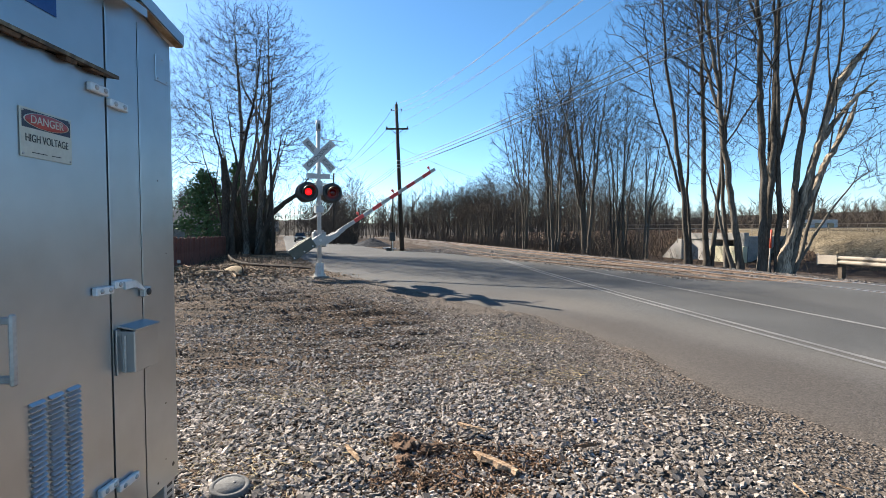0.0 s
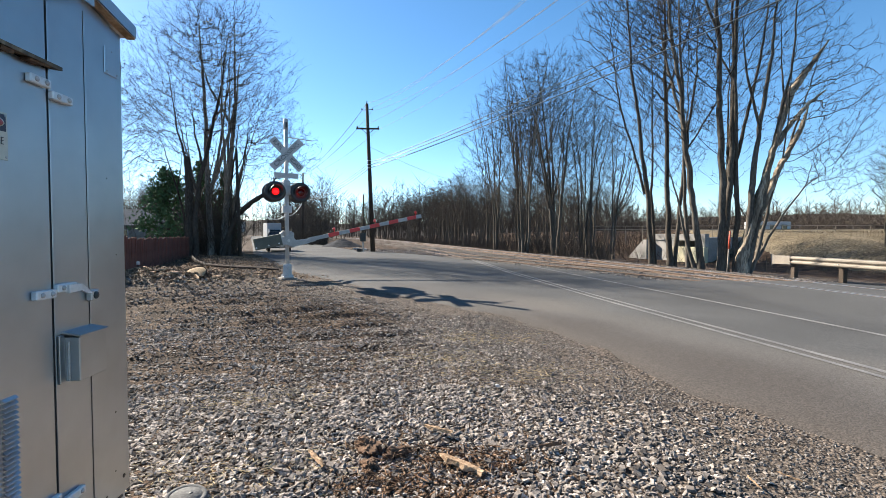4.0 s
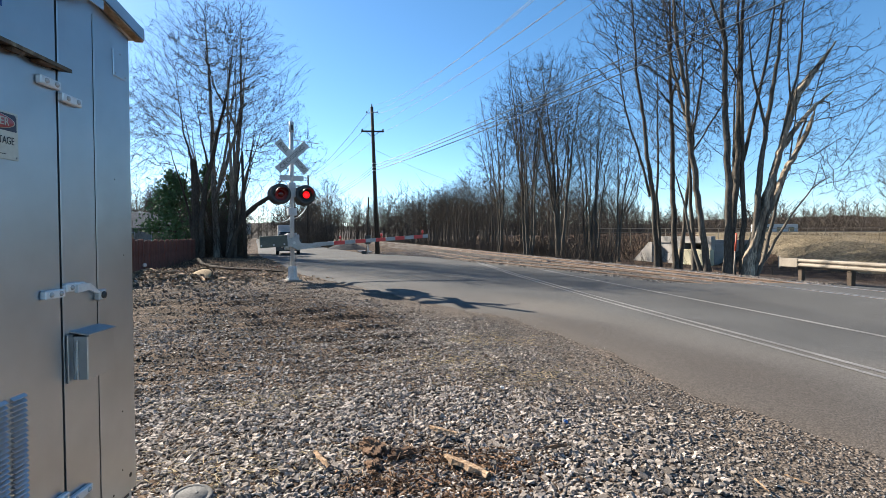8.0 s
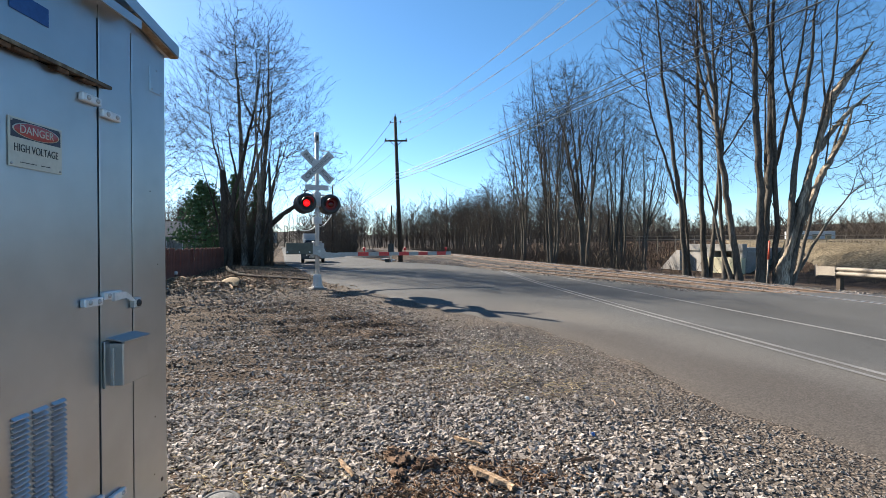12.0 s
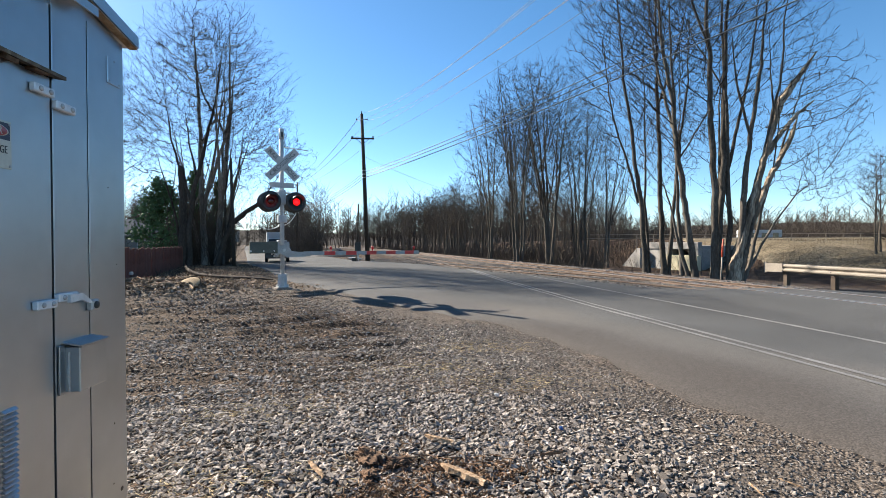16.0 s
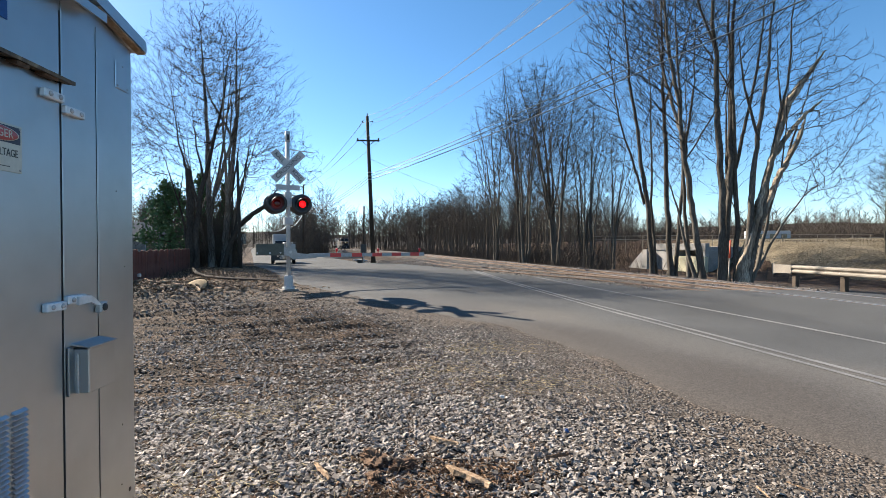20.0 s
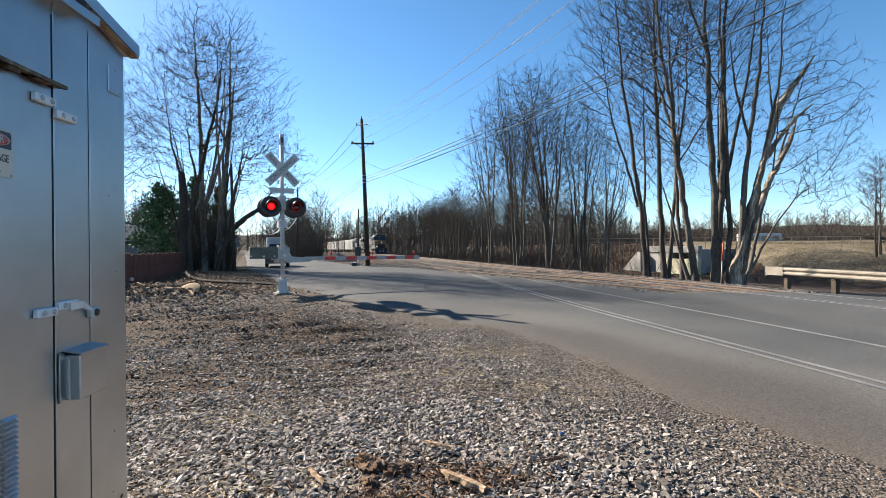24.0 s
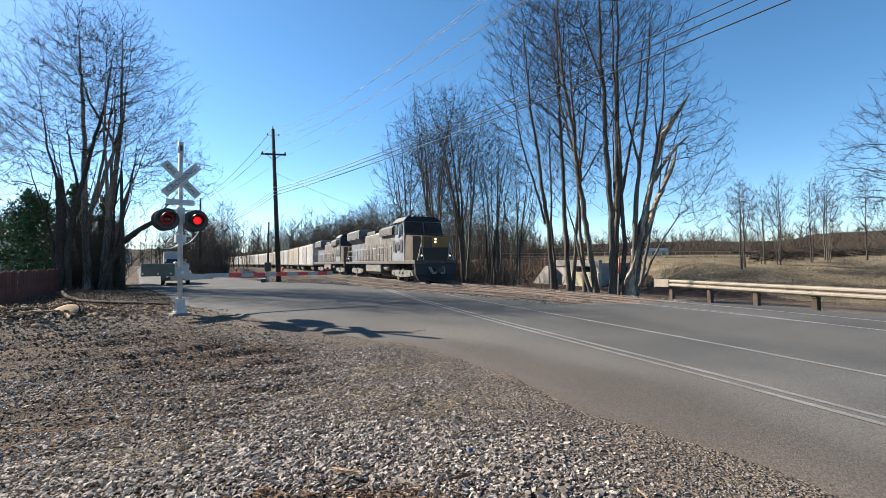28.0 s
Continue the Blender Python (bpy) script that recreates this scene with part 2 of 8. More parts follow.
def box(bm, x0, x1, y0, y1, z0, z1, bev=0.0, m=None):
    r = bmesh.ops.create_cube(bm, size=1.0)
    vs = r["verts"]
    for v in vs:
        v.co = Vector((x0 + (v.co.x + 0.5) * (x1 - x0), y0 + (v.co.y + 0.5) * (y1 - y0), z0 + (v.co.z + 0.5) * (z1 - z0)))
    if bev:
        es = {e for v in vs for e in v.link_edges}
        out = bmesh.ops.bevel(bm, geom=list(es), offset=bev, segments=2 if bev > 0.008 else 1, affect="EDGES", profile=0.5)
        vs = list({v for f in out["faces"] for v in f.verts} | {v for v in vs if v.is_valid})
    if m is not None:
        bmesh.ops.transform(bm, matrix=m, verts=vs)
    return bm


def cyl(bm, p0, p1, r0, r1=None, seg=12, caps=True):
    p0, p1 = Vector(p0), Vector(p1)
    r1 = r0 if r1 is None else r1
    d = p1 - p0
    q = Vector((0, 0, 1)).rotation_difference(d.normalized()).to_matrix()
    rings = []
    for p, r in ((p0, r0), (p1, r1)):
        rings.append([bm.verts.new(p + q @ Vector((r * math.cos(2 * math.pi * i / seg), r * math.sin(2 * math.pi * i / seg), 0))) for i in range(seg)])
    for i in range(seg):
        f = bm.faces.new((rings[0][i], rings[0][(i + 1) % seg], rings[1][(i + 1) % seg], rings[1][i]))
        f.smooth = seg > 8
    if caps:
        bm.faces.new(rings[0][::-1])
        bm.faces.new(rings[1])
    return bm


def lathe(bm, axis_m, profile, seg=20):
    """Turns (radius, height) pairs about z, in the space of axis_m."""
    rings = [[bm.verts.new(axis_m @ Vector((r * math.cos(2 * math.pi * i / seg), r * math.sin(2 * math.pi * i / seg), h))) for i in range(seg)] for r, h in profile]
    for a, b in zip(rings, rings[1:]):
        for i in range(seg):
            bm.faces.new((a[i], a[(i + 1) % seg], b[(i + 1) % seg], b[i])).smooth = True
    return bm


def prism(bm, outline, d0, d1, m=None):
    """An outline of (u, v) pairs swept along w from d0 to d1; u, v, w are x, z, y unless m turns them."""
    m = m or Matrix.Identity(4)
    a = [bm.verts.new(m @ Vector((u, d0, v))) for u, v in outline]
    b = [bm.verts.new(m @ Vector((u, d1, v))) for u, v in outline]
    bm.faces.new(a)
    bm.faces.new(b[::-1])
    for i in range(len(a)):
        j = (i + 1) % len(a)
        bm.faces.new((a[i], b[i], b[j], a[j]))
    return bm


def BM():
    return bmesh.new()


def step(a, b, v):
    u = np.clip((np.asarray(v, float) - a) / (b - a), 0, 1)
    return u * u * (3 - 2 * u)


def tubes(points, radii, sides):
    """Tubes along many polylines at once: points (n, k, 3), radii (n, k). Returns corners and quads."""
    n, k, _ = points.shape
    d = np.gradient(points, axis=1)
    d /= np.linalg.norm(d, axis=2, keepdims=True) + 1e-9
    ref = np.where(np.abs(d[..., 2:3]) > 0.9, np.array([1.0, 0, 0]), np.array([0, 0, 1.0]))
    u = np.cross(d, ref)
    u /= np.linalg.norm(u, axis=2, keepdims=True) + 1e-9
    v = np.cross(d, u)
    a = np.arange(sides) * 2 * np.pi / sides
    ring = points[:, :, None] + radii[:, :, None, None] * (np.cos(a)[:, None] * u[:, :, None] + np.sin(a)[:, None] * v[:, :, None])
    idx = np.arange(n * k * sides).reshape(n, k, sides)
    nxt = np.roll(idx, -1, axis=2)
    quads = np.stack([idx[:, :-1], nxt[:, :-1], nxt[:, 1:], idx[:, 1:]], -1)
    return ring.reshape(-1, 3), quads.reshape(-1, 4)


def join_arrays(pieces):
    verts, quads, base = [], [], 0
    for v, q in pieces:
        verts.append(v)
        quads.append(q + base)
        base += len(v)
    return np.concatenate(verts), np.concatenate(quads)


# ---- ground, road, tracks ----
def track_slope(y):
    return -np.interp(y, [0, 5, 20, 40, 105, 160, 300], [0.05, 0.08, 0.185, 0.167, 0.185, 0.3, 0.36])


TRACK_Y = np.arange(-60, 700, 0.5)
TRACK_X = np.concatenate([[0], np.cumsum(track_slope(TRACK_Y[:-1] + 0.25) * 0.5)])
TRACK_X = TRACK_X - np.interp(32.0, TRACK_Y, TRACK_X) + 6.35 + 0.76
TRACK_S = np.concatenate([[0], np.cumsum(np.hypot(np.diff(TRACK_X), np.diff(TRACK_Y)))])
RAIL_TOP = 0.15


def main_x(y):
    return np.interp(y, TRACK_Y, TRACK_X)


def siding_x(y):
    return main_x(y) - np.interp(y, [6, 12, 18.7, 22, 29, 40, 700], [0.2, 0.8, 1.8, 2.6, 4.1, 4.6, 4.6])


def ground_z(x, y):
    x, y = np.asarray(x, float), np.asarray(y, float)
    z = 0.14 * step(5, 14, y) * step(4, -2, x)
    z = z + 0.30 * np.exp(-(((x + 7.6) / 2.2) ** 2 + ((y - 14.5) / 2.4) ** 2))
    right = x - main_x(np.clip(y, -60, 690))
    z = z - 0.45 * step(1.6, 5, right) - 0.5 * step(8, 16, right) * step(60, 40, y)
    u = 0.45 * x + 0.89 * y
    z = z + 2.5 * step(30, 47, u) * step(25, 31, x) * step(5, 12, right)
    return z


def rough_z(x, y, amount=1.0):
    x, y = np.asarray(x, float), np.asarray(y, float)
    s = np.sin(x * 2.1 + 1.3 * np.sin(y * 1.7)) * np.sin(y * 2.7 + 0.8 * np.sin(x * 3.1)) + 0.6 * np.sin(x * 5.3 + y * 3.9) * np.sin(y * 6.1 - x * 2.2)
    v = y - 0.36 * x
    ruts = np.tanh(2.2 * np.sin(7.2 * v + 1.1 * np.sin(0.9 * x) + 0.7 * np.sin(1.6 * x + y))) + 0.7 * np.sin(12.7 * v + 1.1 * np.sin(1.4 * x + 0.6 * y))
    dirt = step(3.6, 5.5, y) * step(17, 13.5, y) * step(1.0, -1.2, x) * step(0.3, 1.6, np.interp(y, [p[1] for p in ROAD_LEFT], [p[0] for p in ROAD_LEFT]) - x)
    ridges = 0.0
    for f, g, ph in ((11.3, 1.4, 0.3), (15.1, -2.1, 1.9), (19.7, 3.3, 4.1), (26.3, -1.2, 2.6)):
        ridges = ridges + np.sin(f * y + g * x + ph + 1.4 * np.sin(1.9 * x + 0.7 * y + ph)) * (0.55 + 0.45 * np.sin(2.7 * x - 1.3 * y + 2 * ph))
    return 0.014 * amount * s + (0.03 * ruts * (0.6 + 0.4 * np.sin(0.8 * x + 1.1 * y)) + 0.008 * ridges) * dirt


def graded(lo, hi, centre, first, grow):
    out = [centre]
    s = first
    while out[-1] < hi:
        out.append(out[-1] + s)
        s *= grow
    s, low = first, [centre]
    while low[-1] > lo:
        low.append(low[-1] - s)
        s *= grow
    return np.array(low[:0:-1] + out)


def sheet(name, xs, ys, zfun, material, keep=None):
    gx, gy = np.meshgrid(xs, ys, indexing="xy")
    gz = zfun(gx, gy)
    idx = np.arange(gx.size).reshape(gx.shape)
    quads = np.stack([idx[:-1, :-1], idx[:-1, 1:], idx[1:, 1:], idx[1:, :-1]], -1).reshape(-1, 4)
    return arrays_mesh(name, np.stack([gx, gy, gz], -1).reshape(-1, 3), quads, material, smooth=True)


ROAD_LEFT = [(3.9, -40), (3.5, -3), (3.2, 1.5), (3.0, 3.1), (2.45, 4.1), (2.3, 5.3), (2.0, 7.0), (1.6, 8.2), (0.75, 9.2), (-0.5, 10.7), (-1.3, 11.9), (-2.4, 13.6), (-4.5, 16.8), (-7.4, 24.2), (-11.6, 33.5), (-24, 69), (-42, 120), (-140, 400)]
ROAD_RIGHT = [(13.9, -40), (14.2, -3), (14.2, 4), (14.1, 7.5), (13.7, 9.5), (13.3, 11), (12.0, 12.6), (9.9, 14.2), (8.2, 15.8), (6.7, 18.6), (5.3, 22), (3.0, 26.5), (1.2, 30.8), (-1.5, 34), (-4.4, 37.5), (-16.5, 72), (-34, 120), (-131, 400)]


def ground_all():
    xs = graded(-900, 900, 0.0, 0.13, 1.045)
    ys = graded(-300, 2200, 8.5, 0.055, 1.024)
    g = new("ground", sheet("ground", xs, ys, lambda x, y: ground_z(x, y) + rough_z(x, y, np.exp(-np.abs(y) / 60)), M_DIRT))
    co = np.zeros(len(g.data.vertices) * 3, np.float32)
    g.data.vertices.foreach_get("co", co)
    x, y = co[0::3], co[1::3]
    dry = step(-0.8, 0.6, x + 0.25 * np.sin(1.7 * y)) * step(4.0, 6.0, y) * step(24, 13, y)
    dry = np.maximum(dry, 0.55 * step(9.5, 13, y) * step(26, 18, y))
    shoulder = np.interp(y, [p[1] for p in ROAD_LEFT], [p[0] for p in ROAD_LEFT]) - x
    dry = np.maximum(dry, 0.95 * step(2.4, 0.9, shoulder) * step(0.5, 2.0, y) * step(16, 12, y))
    att = g.data.attributes.new("dust", "FLOAT", "POINT")
    att.data.foreach_set("value", (0.8 * dry).astype(np.float32))
    tagged(g, "brown-grey gravelly dirt with scattered crushed stone", "ground", kind="structure")


def resample(line, n):
    p = np.array(line, float)
    s = np.concatenate([[0], np.cumsum(np.hypot(*np.diff(p, axis=0).T))])
    t = np.linspace(0, 1, n) ** 1.0 * s[-1]
    return np.stack([np.interp(t, s, p[:, 0]), np.interp(t, s, p[:, 1])], -1)


def road_all():
    a, b = [], []
    for (p, q), (r, s) in zip(zip(ROAD_LEFT, ROAD_LEFT[1:]), zip(ROAD_RIGHT, ROAD_RIGHT[1:])):
        n = max(2, int(math.dist(p, q) / 0.35)) if p[1] < 60 else 40
        for i in range(n):
            u = i / n
            a.append((p[0] + (q[0] - p[0]) * u, p[1] + (q[1] - p[1]) * u))
            b.append((r[0] + (s[0] - r[0]) * u, r[1] + (s[1] - r[1]) * u))
    a, b = np.array(a), np.array(b)
    rng = np.random.default_rng(4)
    wob = rng.normal(0, 0.03, len(a)) + 0.02 * np.sin(np.arange(len(a)) * 0.9)
    a[:, 0] += np.where(a[:, 1] < 40, wob, 0)
    m = 40
    u = np.linspace(0, 1, m)[None, :, None]
    pts = a[:, None] * (1 - u) + b[:, None] * u
    z = ground_z(pts[..., 0], pts[..., 1])
    hump = np.abs(pts[..., 0] - main_x(pts[..., 1]))
    z = np.where(pts[..., 0] > main_x(pts[..., 1]) - 2, np.maximum(z, 0.0), z)
    lift = np.full_like(z, 0.045)
    lift += 0.1 * step(3.4, 1.3, hump) * step(15, 12.5, pts[..., 1])
    lift[:, 0] = -0.04
    lift[:, 1] = 0.03
    lift[:, -1] = 0.0
    z = z + lift
    idx = np.arange(z.size).reshape(z.shape)
    quads = np.stack([idx[:-1, :-1], idx[:-1, 1:], idx[1:, 1:], idx[1:, :-1]], -1).reshape(-1, 4)
    me = arrays_mesh("road", np.dstack([pts, z]).reshape(-1, 3), quads, M_ASPHALT, smooth=True)
    far = np.hypot(pts[..., 0] - a[:, None, 0], (pts[..., 1] - a[:, None, 1]))
    edge = far + 0.35 * np.sin(pts[..., 1] * 0.9) + 0.2 * np.sin(pts[..., 1] * 2.3)
    near = step(14, 8, pts[..., 1])
    for layer, value in (("dust", 0.6 * step(2.3, 0.6, edge) * near), ("pale_dust", 0.4 * step(1.0, 1.7, edge) * step(3.0, 1.9, edge) * near + 0.55 * step(3.2, 1.2, far) * step(7.5, 10, pts[..., 1]) * step(30, 18, pts[..., 1]))):
        att = me.attributes.new(layer, "FLOAT", "POINT")
        att.data.foreach_set("value", value.ravel().astype(np.float32))
    r = new("road", me)
    tagged(r, "worn grey asphalt road with a broken dusty edge", "road", kind="structure")


def road_z(x, y):
    z = ground_z(x, y)
    hump = np.abs(x - main_x(y))
    z = np.where(x > main_x(y) - 2, np.maximum(z, 0.0), z)
    return z + 0.045 + 0.1 * step(3.4, 1.3, hump) * step(15, 12.5, y)


def marking(name, line, width, label):
    p = resample(line, max(8, int(40)))
    d = np.gradient(p, axis=0)
    d /= np.linalg.norm(d, axis=1, keepdims=True)
    nrm = np.stack([-d[:, 1], d[:, 0]], -1)
    rng = np.random.default_rng(len(name) + int(line[0][0] * 10))
    w = width * (1 + 0.12 * rng.normal(0, 1, (len(p), 1)))
    l, r = p + nrm * w / 2, p - nrm * w / 2
    pts = np.concatenate([l, r])
    z = road_z(pts[:, 0], pts[:, 1]) + 0.006
    n = len(p)
    i = np.arange(n - 1)
    quads = np.stack([i, i + 1, i + 1 + n, i + n], -1)
    ob = new(name, arrays_mesh(name, np.column_stack([pts, z]), quads, M_PAINT))
    return tagged(ob, label, "road marking", kind="structure")


def markings_all():
    centre = [(5.6, -20), (5.25, 0), (4.85, 5.1), (4.25, 10.5), (3.9, 14.8), (3.65, 18.1), (3.3, 26)]
    for off in (-0.11, 0.11):
        marking("centre_line", [(x + off, y) for x, y in centre], 0.085, "faded double centre line on grey asphalt")
    marking("edge_line", [(7.6, -20), (7.0, 2), (6.72, 7.1), (6.2, 12.2), (5.75, 16.5), (5.3, 21.4), (4.6, 25)], 0.1, "faded white lane line on grey asphalt")
    marking("edge_line", [(10.3, 7.5), (10.15, 10.9), (9.7, 13.3)], 0.1, "faint white lane line beside the rails")


def rail_mesh(name, xfun, off, y0, y1, top, material):
    ys = np.arange(y0, y1, 1.0)
    xs = xfun(ys)
    s = np.gradient(xs, ys)
    nx, ny = 1 / np.hypot(1, s), -s / np.hypot(1, s)
    cx, cy = xs + nx * off, ys + ny * off
    prof = [(-0.07, -0.16), (-0.07, -0.145), (-0.012, -0.125), (-0.012, -0.035), (-0.037, -0.03), (-0.037, 0), (0.037, 0), (0.037, -0.03), (0.012, -0.035), (0.012, -0.125), (0.07, -0.145), (0.07, -0.16)]
    rings = np.array([[cx + nx * u, cy + ny * u, np.full_like(cx, top + v)] for u, v in prof]).transpose(2, 0, 1)
    n, k = len(ys), len(prof)
    idx = np.arange(n * k).reshape(n, k)
    nxt = np.roll(idx, -1, axis=1)
    quads = np.stack([idx[:-1], nxt[:-1], nxt[1:], idx[1:]], -1).reshape(-1, 4)
    return arrays_mesh(name, rings.reshape(-1, 3), quads, material)


def track(name, xfun, y0, y1, top, shiny, label):
    t = tagged(new(name), label, "railway track", kind="structure")
    for off in (-0.75, 0.75):
        part("rail", rail_mesh("rail", xfun, off, y0, y1, top, M_RAIL), None, t)
        if shiny:
            ys = np.arange(y0, y1, 1.0)
            xs = xfun(ys)
            s = np.gradient(xs, ys)
            nx, ny = 1 / np.hypot(1, s), -s / np.hypot(1, s)
            rows = [np.column_stack([xs + nx * (off + u), ys + ny * (off + u), np.full_like(xs, top + 0.002)]) for u in (-0.034, 0.034)]
            n = len(ys)
            i = np.arange(n - 1)
            part("running_surface", arrays_mesh("running_surface", np.concatenate(rows), np.stack([i, i + 1, i + 1 + n, i + n], -1)[:, ::-1], M_RAILTOP), None, t, "polished steel running surface")
    bm = BM()
    box(bm, -1.3, 1.3, -0.115, 0.115, -0.18, 0, 0.008)
    tie = bpy.data.meshes.new("tie")
    bm.to_mesh(tie)
    bm.free()
    tie.materials.append(M_TIE)
    y = max(y0, 14.3)
    rng = np.random.default_rng(3)
    while y < 70:
        ob = new("tie", tie)
        ob.parent = t
        yaw = math.degrees(math.atan(-float(track_slope(y))))
        ob.matrix_local = pose(float(xfun(y)) + rng.normal(0, 0.04), y, top - 0.118 + rng.normal(0, 0.008), rng.normal(0, 1), rng.normal(0, 0.6), yaw + rng.normal(0, 1.5))
        y += 0.52
    return t


def ballast_bed():
    """One stony bed under both tracks."""
    ys = np.concatenate([np.arange(14.0, 60, 0.4), np.arange(60, 650, 4)])
    prof = np.linspace(0, 1, 26)
    left = np.interp(ys, [10.5, 14, 21, 32, 60], [1.3, 1.35, 1.45, 1.7, 1.9])
    x0 = siding_x(ys) - left
    x1 = main_x(ys) + 2.6
    gx = x0[:, None] * (1 - prof) + x1[:, None] * prof
    gy = np.repeat(ys[:, None], 26, 1)
    edge = np.minimum((gx - x0[:, None]), (x1[:, None] - gx))
    rng = np.random.default_rng(5)
    base = ground_z(gx, gy)
    z = np.where(edge < 0.01, base - 0.05, np.maximum(base, RAIL_TOP - 0.1) + 0.0)
    z = z * 1.0 + np.where(edge < 0.01, 0, rng.normal(0, 0.012, z.shape))
    idx = np.arange(z.size).reshape(z.shape)
    quads = np.stack([idx[:-1, :-1], idx[:-1, 1:], idx[1:, 1:], idx[1:, :-1]], -1).reshape(-1, 4)
    b = new("ballast_bed", arrays_mesh("ballast_bed", np.dstack([gx, gy, z]).reshape(-1, 3), quads, M_BALLAST, smooth=False))
    tagged(b, "brown-grey crushed stone bed under the tracks", "ballast", kind="structure")


ground_all()
road_all()
markings_all()
ballast_bed()
track("main_track", main_x, -40, 640, RAIL_TOP, True, "railway track with polished rails on wooden ties")
track("siding_track", siding_x, 9, 400, RAIL_TOP - 0.03, False, "rusty disused siding rails on old wooden ties")


# ---- bare trees ----
def lobe_points(rng, n, lobes):
    """Points spread through the egg-shaped lobes (cx, cy, cz, rx, ry, rz) of a crown, thicker towards the outside."""
    size = np.array([a[3] * a[4] * a[5] for a in lobes])
    k = rng.choice(len(lobes), n, p=size / size.sum())
    d = rng.normal(0, 1, (n, 3))
    d /= np.linalg.norm(d, axis=1, keepdims=True)
    r = rng.uniform(0, 1, n) ** 0.42
    r *= 1 + 0.16 * np.sin(4 * np.arctan2(d[:, 1], d[:, 0]) + k) * np.sin(5 * d[:, 2] + 2 * k)
    c = np.array(lobes, float)[k]
    return c[:, :3] + d * c[:, 3:] * r[:, None]


def colonise(rng, pos, parent, open_, points, pace, kill, reach, noise_, lift, rounds):
    """Shoots grow from the open nodes towards the nearest points until those are used up."""
    near = np.full(len(points), np.inf)
    who = np.zeros(len(points), int)

    def meet(ids):
        for c in range(0, len(ids), 400):
            part_ids = ids[c:c + 400]
            d2 = ((points[:, None] - pos[part_ids][None]) ** 2).sum(2)
            j = d2.argmin(1)
            best = d2[np.arange(len(points)), j]
            better = best < near
            near[better], who[better] = best[better], part_ids[j[better]]

    meet(np.nonzero(open_)[0])
    kids = np.zeros(60000, int)
    for _ in range(rounds):
        live = near < reach ** 2
        if not live.any():
            break
        way = points[live] - pos[who[live]]
        way /= np.linalg.norm(way, axis=1, keepdims=True) + 1e-9
        total = np.zeros((len(pos), 3))
        np.add.at(total, who[live], way)
        ids = np.unique(who[live])
        ids = ids[kids[ids] < 3]
        if not len(ids):
            break
        d = total[ids]
        d = d / (np.linalg.norm(d, axis=1, keepdims=True) + 1e-9) + rng.normal(0, noise_, (len(ids), 3)) + np.array([0, 0, lift])
        d /= np.linalg.norm(d, axis=1, keepdims=True)
        kids[ids] += 1
        first = len(pos)
        pos = np.concatenate([pos, pos[ids] + d * pace])
        parent = np.concatenate([parent, ids])
        meet(np.arange(first, len(pos)))
        keep = near > kill ** 2
        points, near, who = points[keep], near[keep], who[keep]
        if not len(points):
            break
    return pos, parent


